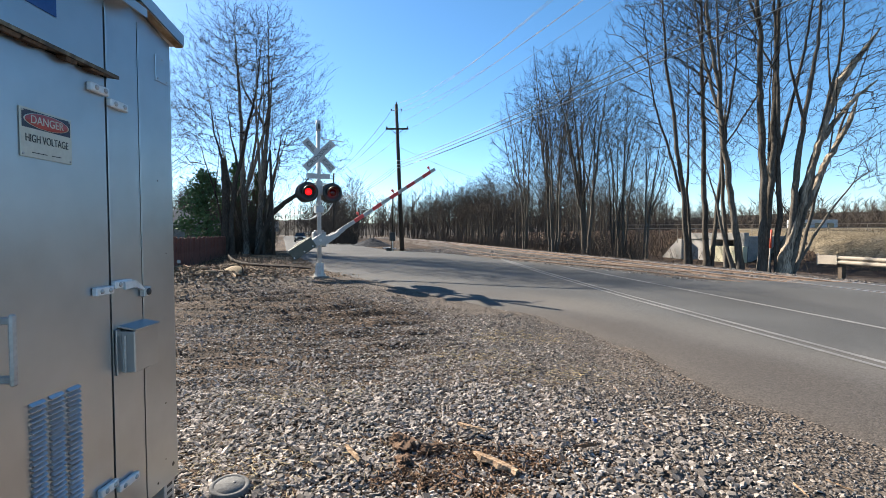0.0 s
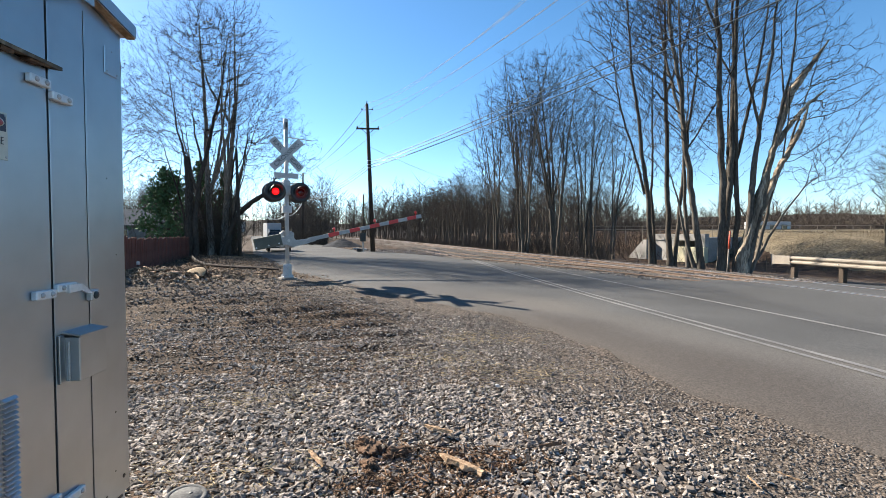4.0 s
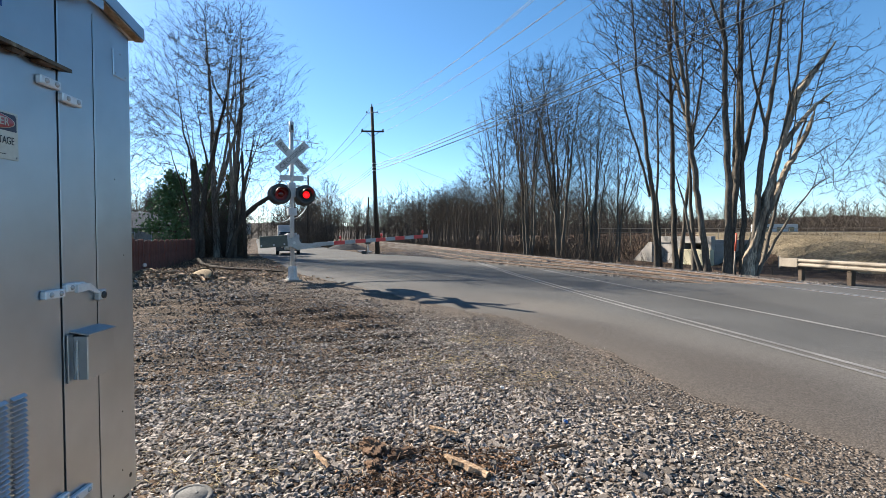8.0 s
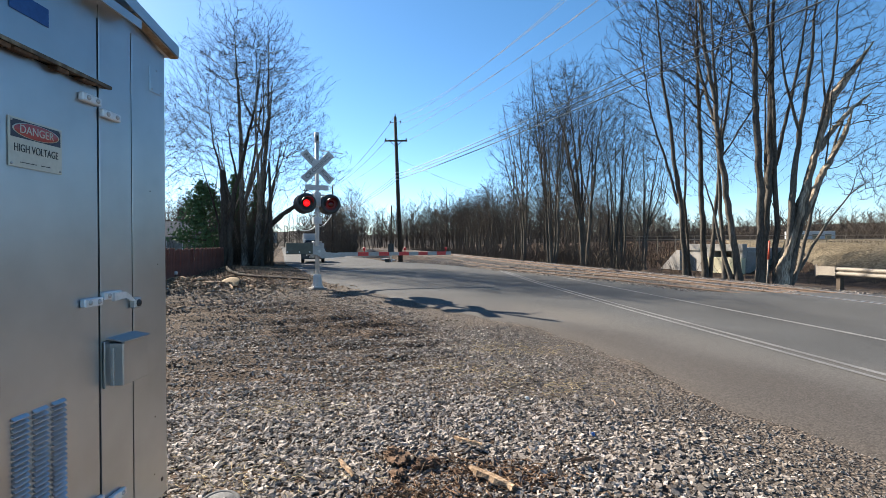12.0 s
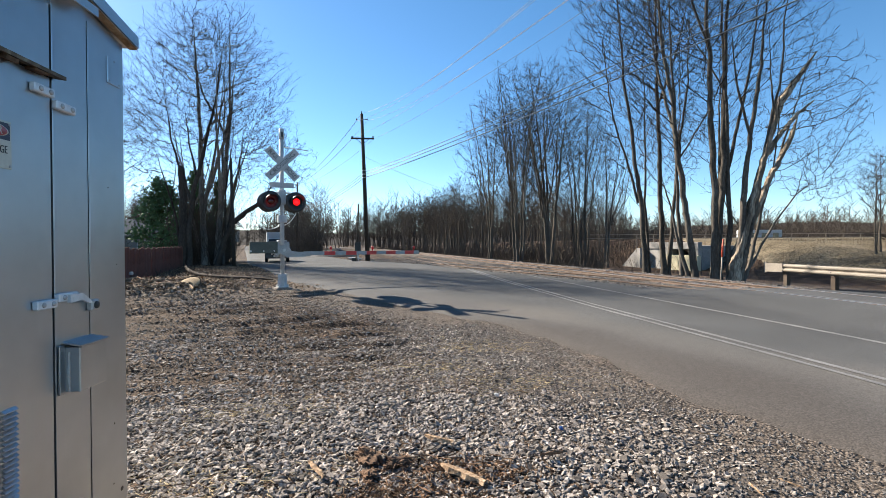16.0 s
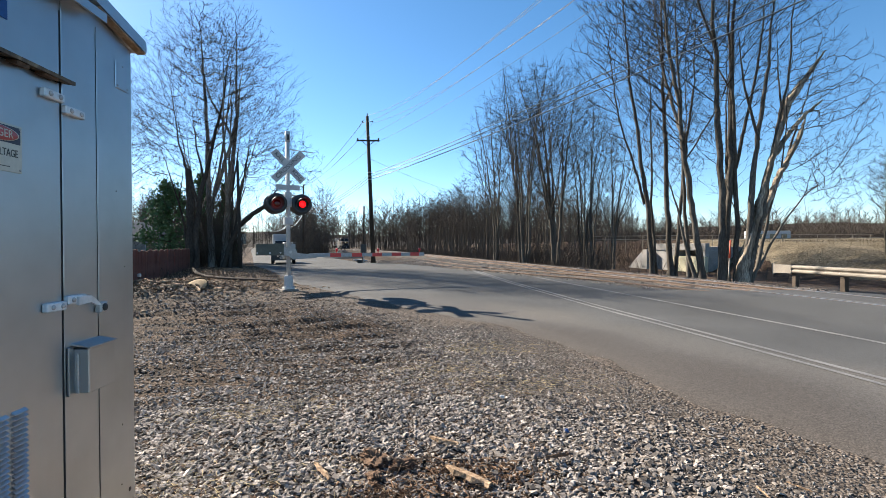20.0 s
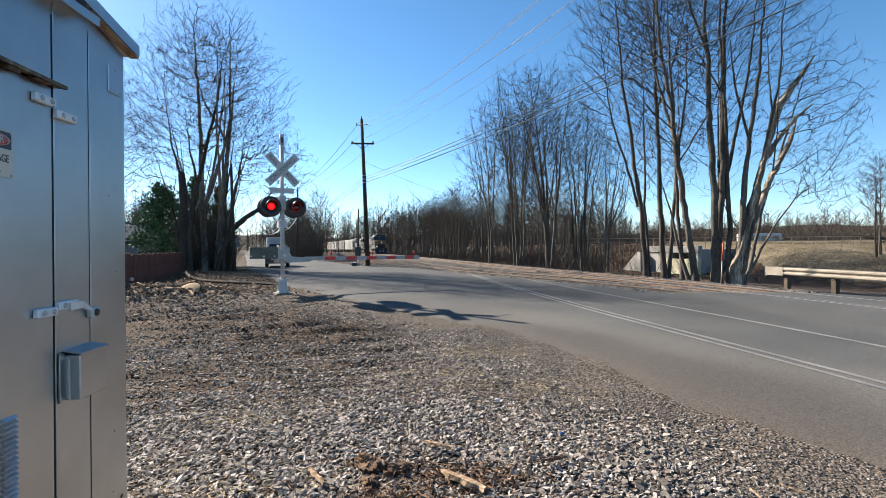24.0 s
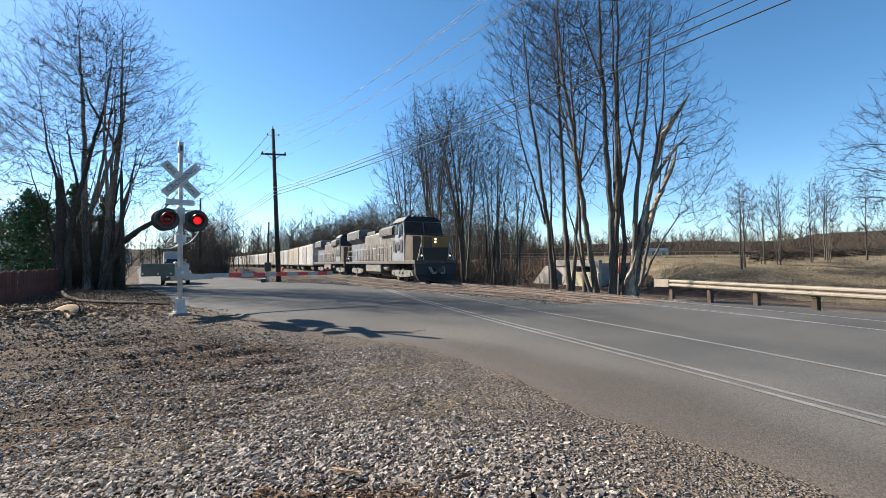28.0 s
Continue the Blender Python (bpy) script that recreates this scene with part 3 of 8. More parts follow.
def grow_tree(rng, stems, lobes, n=3800, pace=0.23, kill=0.28, reach=7.0, rise=0.75, tip=0.0056, twigs=1.0, twig=(0.2, 0.6), twig_r=0.0045, bare=0.3, gap=0.7, crook=0.2, forks=2):
    """Stems are (base radius, points...); limbs and boughs grow from them into the lobes. rise: how steeply the limbs climb.
    Returns the tubes of stems and limbs, and those of boughs and twigs."""
    pos, parent, open_, slim_down = [], [], [], []
    stems = list(stems)
    for radius, *line in stems[:]:
        p = np.array(line, float)
        s = np.concatenate([[0], np.cumsum(np.linalg.norm(np.diff(p, axis=0), axis=1))])
        for k in range(forks if s[-1] > 7 else 0):
            u = s[-1] * rng.uniform(0.2, 0.62)
            q = np.array([np.interp(u, s, p[:, j]) for j in range(3)])
            a, rest = rng.uniform(0, 6.28), (s[-1] - u) * rng.uniform(0.6, 0.9)
            lean = np.array([math.cos(a), math.sin(a), 0]) * rng.uniform(0.22, 0.42)
            up = np.array([0, 0, 1.0])
            stems.append((radius * (1 - 0.85 * u / s[-1]) * rng.uniform(0.6, 0.8), q, q + (up * 0.45 + lean * 0.62) * rest, q + (up + lean) * rest))
    for radius, *line in stems:
        p = np.array(line, float)
        s = np.concatenate([[0], np.cumsum(np.linalg.norm(np.diff(p, axis=0), axis=1))])
        m = max(6, int(s[-1] / 0.4))
        u = np.linspace(0, s[-1], m)
        q = np.stack([np.interp(u, s, p[:, k]) for k in range(3)], -1)
        sway = rng.normal(0, 0.026, (m, 3)).cumsum(0) * np.array([1, 1, 0.2])
        q += (sway - sway[-1] * (u / s[-1])[:, None]) * min(1.0, s[-1] / 8)
        next_open = bare * s[-1]
        slim_down.extend(radius * (1 - 0.9 * (u / s[-1]) ** 1.15))
        for i in range(m):
            parent.append(len(pos) - 1 if i else -1)
            pos.append(q[i])
            take = u[i] >= next_open or i == m - 1
            if take:
                next_open = u[i] + gap * rng.uniform(0.4, 1.6)
            open_.append(take)
    pos, parent, open_ = np.array(pos), np.array(parent), np.array(open_)
    ns = len(pos)
    points = lobe_points(rng, n, lobes)
    warp = lambda a, s: np.column_stack([a[:, 0], a[:, 1], a[:, 2] + s * rise * np.hypot(a[:, 0], a[:, 1])])
    pos, parent = colonise(rng, warp(pos, -1), parent, open_, warp(points, -1), pace, kill, reach, crook, 0.06, 140)
    pos = warp(pos, 1)
    m = len(pos)
    # thickness from the number of tips that each piece carries
    tips = np.zeros(m)
    has = np.zeros(m, bool)
    has[parent[parent >= 0]] = True
    tips[~has] = 1
    for i in range(m - 1, -1, -1):
        if parent[i] >= 0:
            tips[parent[i]] += tips[i]
    rad = tip * tips ** 0.52
    stem = np.arange(m) < ns
    rad[:ns] = np.array(slim_down) * (1 + 0.35 * np.exp(-pos[:ns, 2] / 0.5)) * rng.uniform(0.93, 1.07, ns)
    for i in range(ns, m):
        rad[i] = min(rad[i], 0.85 * rad[parent[i]]) if parent[i] < ns else min(rad[i], rad[parent[i]])
    # the thickest child carries each line on
    main = np.full(m, -1)
    for i in range(m):
        p = parent[i]
        if p >= 0 and (main[p] < 0 or rad[i] > rad[main[p]]):
            main[p] = i
    thick, thin = [], []
    drawn = np.zeros(m, bool)
    for i in range(m):
        p = parent[i]
        if (p < 0 or main[p] != i) and rad[i] > 0.028:
            line, rr = ([pos[p]], [rad[i]]) if p >= 0 else ([], [])
            j = i
            while j >= 0 and rad[j] > 0.02:
                line.append(pos[j])
                rr.append(rad[j])
                drawn[j] = True
                j = main[j]
            if len(line) > 1:
                thick.append(tubes(np.array([line]), np.array([rr]), 8 if rad[i] > 0.07 else 5))
    e = np.nonzero(~drawn & (parent >= 0))[0]
    seg = np.stack([pos[parent[e]], pos[e]], 1)
    thin.append(tubes(seg, np.stack([np.minimum(rad[parent[e]], rad[e] * 1.3), rad[e]], 1), 3))
    # twigs
    fine = np.nonzero((rad < 0.016) & ~stem)[0]
    fine = np.repeat(fine, rng.poisson(twigs, len(fine)))
    along = pos[fine] - pos[parent[fine]]
    along /= np.linalg.norm(along, axis=1, keepdims=True) + 1e-9
    out = along + rng.normal(0, 0.62, along.shape) + np.array([0, 0, 0.22])
    out /= np.linalg.norm(out, axis=1, keepdims=True)
    ln = rng.uniform(*twig, len(fine))[:, None]
    f = rng.uniform(0, 1, (len(fine), 1))
    a = pos[fine] * f + pos[parent[fine]] * (1 - f)
    thin.append(tubes(np.stack([a, a + out * ln], 1), np.tile([twig_r, twig_r * 0.55], (len(a), 1)), 3))
    return thick, thin


def bare_tree(name, rng, label, stems, lobes, material=None, group="", fine=None, **kw):
    trunk, twigs = grow_tree(rng, stems, lobes, **kw)
    t = tagged(new(name), label, "tree", group)
    part("trunk", arrays_mesh("trunk", *join_arrays(trunk), material or M_BARK, smooth=True), None, t)
    part("crown", arrays_mesh("crown", *join_arrays(twigs), fine or M_TWIG), None, t, "fine bare twigs")
    return t


def put(ob, x, y, turn=0, dz=0.0, s=1.0):
    ob.matrix_world = pose(x, y, float(ground_z(x, y)) + dz, 0, 0, turn) @ Matrix.Scale(s, 4)
    return ob


def stem(radius, x, y, *rest):
    """A stem from the ground at x, y through the points of rest."""
    return (radius, (x, y, -0.3), *rest)


M_PALEBARK = mat("pale_bark", [(0.0756, 0.0642, 0.0529), (0.1764, 0.1537, 0.1311), (0.3402, 0.3087, 0.2646)], 1.2, 14, 0.95, bump=0.6, bump_dist=0.03, stretch=(1, 1, 0.3))
M_DARKBARK = mat("dark_bark", [(0.029, 0.0232, 0.0184), (0.058, 0.0463, 0.0377), (0.0966, 0.0802, 0.0657)], 2.0, 20, 0.95, bump=0.8, bump_dist=0.03, stretch=(1, 1, 0.25))
M_TORN = mat("torn_pale_wood", [(0.06, 0.048, 0.038), (0.2, 0.16, 0.12), (0.55, 0.46, 0.36)], 2.2, 18, 0.9, bump=0.6, stretch=(1, 1, 0.2))


def torn(rng, tree, points, radii, label, name="torn_stem", material=None):
    """A thick stem with a ridged, uneven surface and a ragged end."""
    p, r = np.array(points, float), np.array(radii, float)
    u = np.linspace(0, len(p) - 1, 6 * len(p))
    q = np.stack([np.interp(u, np.arange(len(p)), p[:, k]) for k in range(3)], -1)
    q[1:] += rng.normal(0, 0.02, q[1:].shape)
    rr = np.interp(u, np.arange(len(r)), r)
    sides = 12
    a = np.linspace(0, 2 * math.pi, sides, endpoint=False)
    ridge_a = 1 + 0.14 * np.sin(3 * a + 1) + 0.1 * np.sin(5 * a)
    v = np.zeros((len(q), sides, 3))
    grain = rng.normal(0, 0.09, (len(q), sides)).cumsum(0) * 0.25
    form = rr[:, None] * np.clip(ridge_a[None] + grain, 0.5, 1.5)
    v[..., 0] = q[:, None, 0] + np.cos(a) * form
    v[..., 1] = q[:, None, 1] + np.sin(a) * form
    v[..., 2] = q[:, None, 2] + rng.normal(0, 0.02, form.shape) - 0.35 * np.cos(a) * form
    idx = np.arange(len(q) * sides).reshape(len(q), sides)
    nxt = np.roll(idx, -1, axis=1)
    quads = np.stack([idx[:-1], nxt[:-1], nxt[1:], idx[1:]], -1).reshape(-1, 4)
    part(name, arrays_mesh(name, v.reshape(-1, 3), quads, material or M_TORN, smooth=True), None, tree, label)


def trees_all():
    rng = np.random.default_rng(11)
    label = "tall bare tree with several upright grey stems beside the tracks"
    slim = dict(n=3800, rise=1.0, bare=0.22, gap=0.45, forks=1)
    # clump by the culvert: slim stems
    put(bare_tree("bare_tree", rng, label, [stem(0.15, 0, 0, (-0.5, 0, 5), (-1.3, 0, 11), (-1.7, 0, 17)), stem(0.09, 0.35, 0.2, (0.1, 0.3, 6), (0.0, 0.4, 13))], [(-1.6, 0, 13, 2.9, 2.6, 5.8), (-0.8, 0, 8, 1.8, 1.8, 3.4)], **slim), 12.9, 24.6)
    put(bare_tree("bare_tree", rng, label, [stem(0.16, 0, 0, (-0.3, 0, 6), (-0.5, 0, 12), (-0.7, 0, 18.5)), stem(0.12, 0.25, 0.1, (0.75, 0.1, 6), (1.4, 0.1, 11), (1.6, 0, 15.5))], [(0.1, 0, 14, 2.9, 2.6, 5.8), (0.6, 0, 8.5, 1.9, 1.9, 3.4)], **slim), 14.0, 24.7)
    # big clump: straight stems, then the storm-broken one
    put(bare_tree("bare_tree", rng, label, [stem(0.155, -0.15, 0, (-0.9, 0, 5), (-1.8, 0, 11), (-2.1, 0, 18)), stem(0.1, -0.5, 0.5, (-0.9, 0.7, 7), (-1.2, 0.9, 17)), stem(0.1, -0.25, 0.2, (-1.0, 0.3, 2.5), (-1.75, 0.5, 5.5))], [(-2.1, 0.3, 13.5, 3.0, 2.8, 6.2), (-1.5, 0.3, 7.5, 1.9, 1.8, 3.4)], **slim), 13.55, 20.8)
    put(bare_tree("bare_tree", rng, label, [stem(0.175, 0, 0, (-0.2, 0, 7), (-0.6, 0, 19)), stem(0.15, 0.3, 0.15, (0.5, 0.2, 6), (0.75, 0.2, 18)), stem(0.11, 0.1, 0.3, (0.7, 0.7, 8), (1.4, 1.0, 17))], [(0.3, 0.3, 14, 3.2, 2.8, 6.2), (0.3, 0.3, 8, 1.8, 1.8, 3.4)], **slim), 14.05, 20.4)
    sn = bare_tree("broken_tree", rng, "storm-broken bare tree with pale torn wood and drooping side limbs",
                   [stem(0.15, 0.15, 0, (0.7, 0, 5), (1.4, 0, 10), (1.7, 0, 15)), stem(0.12, 0.1, 0.4, (0.0, 0.6, 9), (-0.2, 0.7, 18)), stem(0.07, 0.4, 0.1, (1.6, 0.1, 2.2), (3.2, 0.2, 4.2), (5.0, 0.3, 5.2)),
                    stem(0.085, 0.3, 0.1, (1.7, 0.2, 4.2), (3.2, 0.3, 8), (4.3, 0.4, 11.5)), stem(0.1, 0.2, -0.1, (1.2, -0.1, 5), (2.3, -0.1, 10), (2.9, 0, 15))],
                   [(1.4, 0.2, 12.5, 3.0, 2.6, 5.5), (4.0, 0.3, 8.0, 2.7, 2.2, 3.8), (4.6, 0.3, 5.4, 2.2, 1.6, 1.9)], n=5200, rise=0.6, bare=0.3, gap=0.5, forks=1)
    torn(rng, sn, [(0.1, 0, -0.3), (0.25, 0, 1.2), (0.6, -0.05, 2.6), (1.0, -0.1, 4.2), (1.45, -0.1, 5.8), (1.85, -0.1, 7.2), (2.2, -0.1, 8.3), (3.0, -0.1, 9.4), (3.9, -0.1, 10.6)], [0.3, 0.22, 0.17, 0.15, 0.12, 0.13, 0.16, 0.1, 0.03], "pale torn stem")
    torn(rng, sn, [(0.5, 0, 2.0), (1.1, 0, 3.2), (1.8, 0.1, 4.8), (2.5, 0.1, 6.0), (2.95, 0.1, 6.9), (3.2, 0.1, 7.7)], [0.15, 0.13, 0.11, 0.09, 0.08, 0.02], "pale torn stem")
    torn(rng, sn, [(1.5, -0.1, 5.9), (2.3, 0, 6.9), (3.0, 0, 7.7), (4.0, 0.1, 8.5)], [0.12, 0.1, 0.08, 0.02], "pale torn limb")
    put(sn, 14.55, 20.0)
    # clump by the fence
    put(bare_tree("bare_tree", rng, "tall bare tree with pale grey bark beside the fence",
                  [stem(0.24, 0, 0, (-0.1, 0, 6), (-0.3, 0, 11), (-0.6, 0, 16)), stem(0.23, 0.75, 0.2, (1.1, 0.2, 5), (1.5, 0.2, 10), (1.7, 0.2, 15.5)), stem(0.12, 0.5, 0.6, (1.6, 0.9, 5), (2.9, 1.2, 9.5)), stem(0.12, -0.2, 0.3, (-1.2, 0.4, 5), (-2.4, 0.5, 10))],
                  [(0.1, 0.2, 11.4, 5.8, 4.8, 6.0), (0.5, 0.2, 14.4, 3.8, 3.4, 3.6)], M_PALEBARK, n=6600, rise=0.7, bare=0.36, gap=0.6, crook=0.28, forks=3), -13.6, 31.6)
    dk = bare_tree("bare_tree", rng, "dark bare tree with a sawn-off stub and long crooked limbs",
                   [stem(0.19, 0.25, 0, (0.5, 0, 4.5), (1.3, 0, 7.5), (2.1, 0, 10.5), (2.6, 0, 14)), stem(0.1, 0.1, 0.3, (-0.8, 0.5, 4), (-2.2, 0.8, 8))],
                   [(1.4, 0, 11.4, 3.6, 3.0, 4.4), (-2.6, 0.6, 8.6, 2.8, 2.4, 3.2)], M_DARKBARK, n=4000, rise=0.6, bare=0.36, gap=0.7, crook=0.3)
    torn(rng, dk, [(0, 0, -0.3), (0.05, 0, 2.5), (0.02, 0, 4.8), (-0.12, 0, 6.3), (-0.14, 0, 6.32)], [0.28, 0.24, 0.21, 0.16, 0.01], "", "sawn_stem", M_DARKBARK)
    put(dk, -14.3, 30.2)
    br = bare_tree("bare_tree", rng, "dark crooked tree with a thick limb reaching over the verge",
                   [stem(0.1, 0.2, 0.2, (0.9, 0.4, 4), (1.6, 0.8, 9)), (0.12, (0.5, 0, 1.4), (1.0, 0, 2.7), (1.9, -0.1, 3.5), (2.9, -0.2, 4.1), (3.7, -0.2, 5.2), (4.6, -0.3, 6.4)), stem(0.09, 0.4, 0, (0.5, 0.4, 5), (0.9, 0.8, 10))],
                   [(3.6, -0.2, 6.6, 2.9, 2.2, 2.6), (2.6, 0.2, 9.0, 2.8, 2.2, 2.2)], M_DARKBARK, n=3800, rise=0.25, bare=0.4, gap=0.6, crook=0.3)
    torn(rng, br, [(0, 0, -0.2), (0.5, 0, 1.6), (0.95, 0, 2.6), (1.9, -0.1, 3.4), (2.9, -0.2, 4.0)], [0.17, 0.15, 0.14, 0.12, 0.09], "", "low_limb", M_DARKBARK)
    put(br, -12.7, 31.2)
    # out of view: added so that its shadow streaks the road
    put(bare_tree("bare_tree", rng, "unseen bare tree behind the fence, added to shade the road", [stem(0.2, 0, 0, (0.6, 0, 8), (1.2, 0, 15)), stem(0.14, 0.4, 0.3, (-0.3, 0.8, 7), (-0.8, 1.2, 14))], [(0.3, 0.4, 10.5, 4.2, 4.0, 5.2)], M_DARKBARK, n=2500, pace=0.36, kill=0.4, twig_r=0.008, twig=(0.4, 1.0)), -24.5, 38.5)
    # a tree past the guardrail whose twigs hang over the bank
    put(bare_tree("bare_tree", rng, "wide bare tree with long fine twigs beyond the guardrail", [stem(0.18, 0, 0, (0.2, 0, 5), (0.6, 0, 11)), stem(0.12, 0.2, 0.1, (-0.8, 0.5, 4), (-2.2, 0.9, 8))], [(-0.6, 0.3, 7.2, 4.4, 4.0, 4.0)], n=3500, rise=0.35), 27.2, 13.9)
    # the woods beyond the tracks
    def woodland(h, st, wide, **kw):
        stems = []
        for i in range(st):
            a = 6.28 * (i + rng.uniform(-0.3, 0.3)) / st
            out = wide * rng.uniform(0.4, 0.8) * (st > 1)
            c, d = math.cos(a), math.sin(a)
            top = h * rng.uniform(0.8, 0.97)
            stems.append(stem(h * (0.0085 if st < 3 else 0.0062), 0.22 * c, 0.22 * d, (0.15 * out * c + 0.22 * c, 0.15 * out * d + 0.22 * d, top * 0.3), (0.5 * out * c, 0.5 * out * d, top * 0.65), (out * c, out * d, top)))
        lobes = [(0, 0, h * 0.68, wide, wide, h * 0.31), (0, 0, h * 0.45, wide * 0.62, wide * 0.62, h * 0.2)]
        return bare_tree("woodland_tree", rng, "slender bare woodland tree with grey bark", stems, lobes, group="woods beyond the tracks", rise=1.0, bare=0.28, gap=0.5, twig=(0.35, 0.9), **kw)

    def plant(kinds, spots, group=""):
        for i, (x, y, s) in enumerate(spots):
            k = kinds[i % len(kinds)]
            turn = rng.uniform(0, 360)
            if i < len(kinds):
                put(k, x, y, turn, s=s)
                continue
            o = copy_thing(k, pose(x, y, float(ground_z(x, y)), 0, 0, turn))
            o.scale = (s, s, s)
            tagged(o, group=group)

    tall = [(9.3, 38.8, 0.86), (12.0, 39.0, 0.95), (14.3, 37.2, 0.78), (10.2, 43.8, 1.02), (13.2, 43.2, 1.0), (15.6, 42.0, 0.85), (8.4, 47.5, 0.9), (17.6, 40.5, 0.7), (11.8, 49.5, 0.98)]
    plant([woodland(19, 3, 4.4, forks=2, n=2300, pace=0.27, kill=0.32, tip=0.0062, twig_r=0.0055, twigs=0.9), woodland(19.5, 2, 4.6, forks=3, n=2300, pace=0.27, kill=0.32, tip=0.0062, twig_r=0.0055, twigs=0.9), woodland(18, 4, 3.8, forks=1, n=2100, pace=0.27, kill=0.32, tip=0.0062, twig_r=0.0055, twigs=0.9)], tall)
    small = [woodland(h, st, w, n=900, pace=0.42, kill=0.48, tip=0.014, twigs=1.2, twig_r=0.014, forks=1, fine=M_BRUSH) for h, st, w in ((17, 1, 3.4), (15, 2, 3.2), (18, 1, 3.2), (14, 3, 3.0), (16, 2, 2.8))]
    low = []
    while len(low) < 92:
        y = 58 + 125 * rng.uniform(0, 1) ** 1.15
        x = float(main_x(y)) + 5.5 + rng.uniform(0, 1) * (6 + 0.2 * y)
        low.append((x, y, (0.56 + 0.0025 * y) * rng.uniform(0.8, 1.15)))
    plant(small, low)
    # trees behind the far end of the road and left of the track
    for i in range(44):
        y = 64 + 100 * rng.uniform(0, 1)
        lo = -0.27 * y + 2.0
        x = rng.uniform(lo, min(float(main_x(y)) - 8, lo + 6, -0.19 * y)) if i < 17 else -0.42 * y - 1.5 - rng.uniform(0, 11)
        o = copy_thing(small[i % 5], pose(x, y, 0, 0, 0, rng.uniform(0, 360)))
        s = rng.uniform(0.5, 0.8)
        o.scale = (s, s, s)
        tagged(o, group="woods beside the road")
    # saplings on the highway bank
    sap = bare_tree("sapling", rng, "thin bare sapling on the grassy bank", [stem(0.06, 0, 0, (0.1, 0, 4), (0.2, 0, 7)), stem(0.04, 0.2, 0, (0.5, 0.1, 3), (0.9, 0.2, 5.6))], [(0.4, 0.1, 5.0, 1.15, 1.1, 2.4)], group="saplings on the bank", n=900, pace=0.2, kill=0.24, rise=1.1, twigs=1.4, twig=(0.2, 0.5), twig_r=0.006, tip=0.007)
    places = ((31.2, 29.0), (32.0, 29.4), (34.2, 29.6), (34.9, 28.8), (36.0, 29.6), (37.8, 28.6), (38.9, 28.2), (39.6, 28.9), (41.6, 27.2))
    for i, (x, y) in enumerate(places):
        if i == 0:
            put(sap, x, y, 20)
        else:
            o = copy_thing(sap, pose(x, y, float(ground_z(x, y)), 0, 0, 47 * i))
            s = 0.75 + 0.35 * ((i * 37) % 10) / 10
            o.scale = (s, s, s)


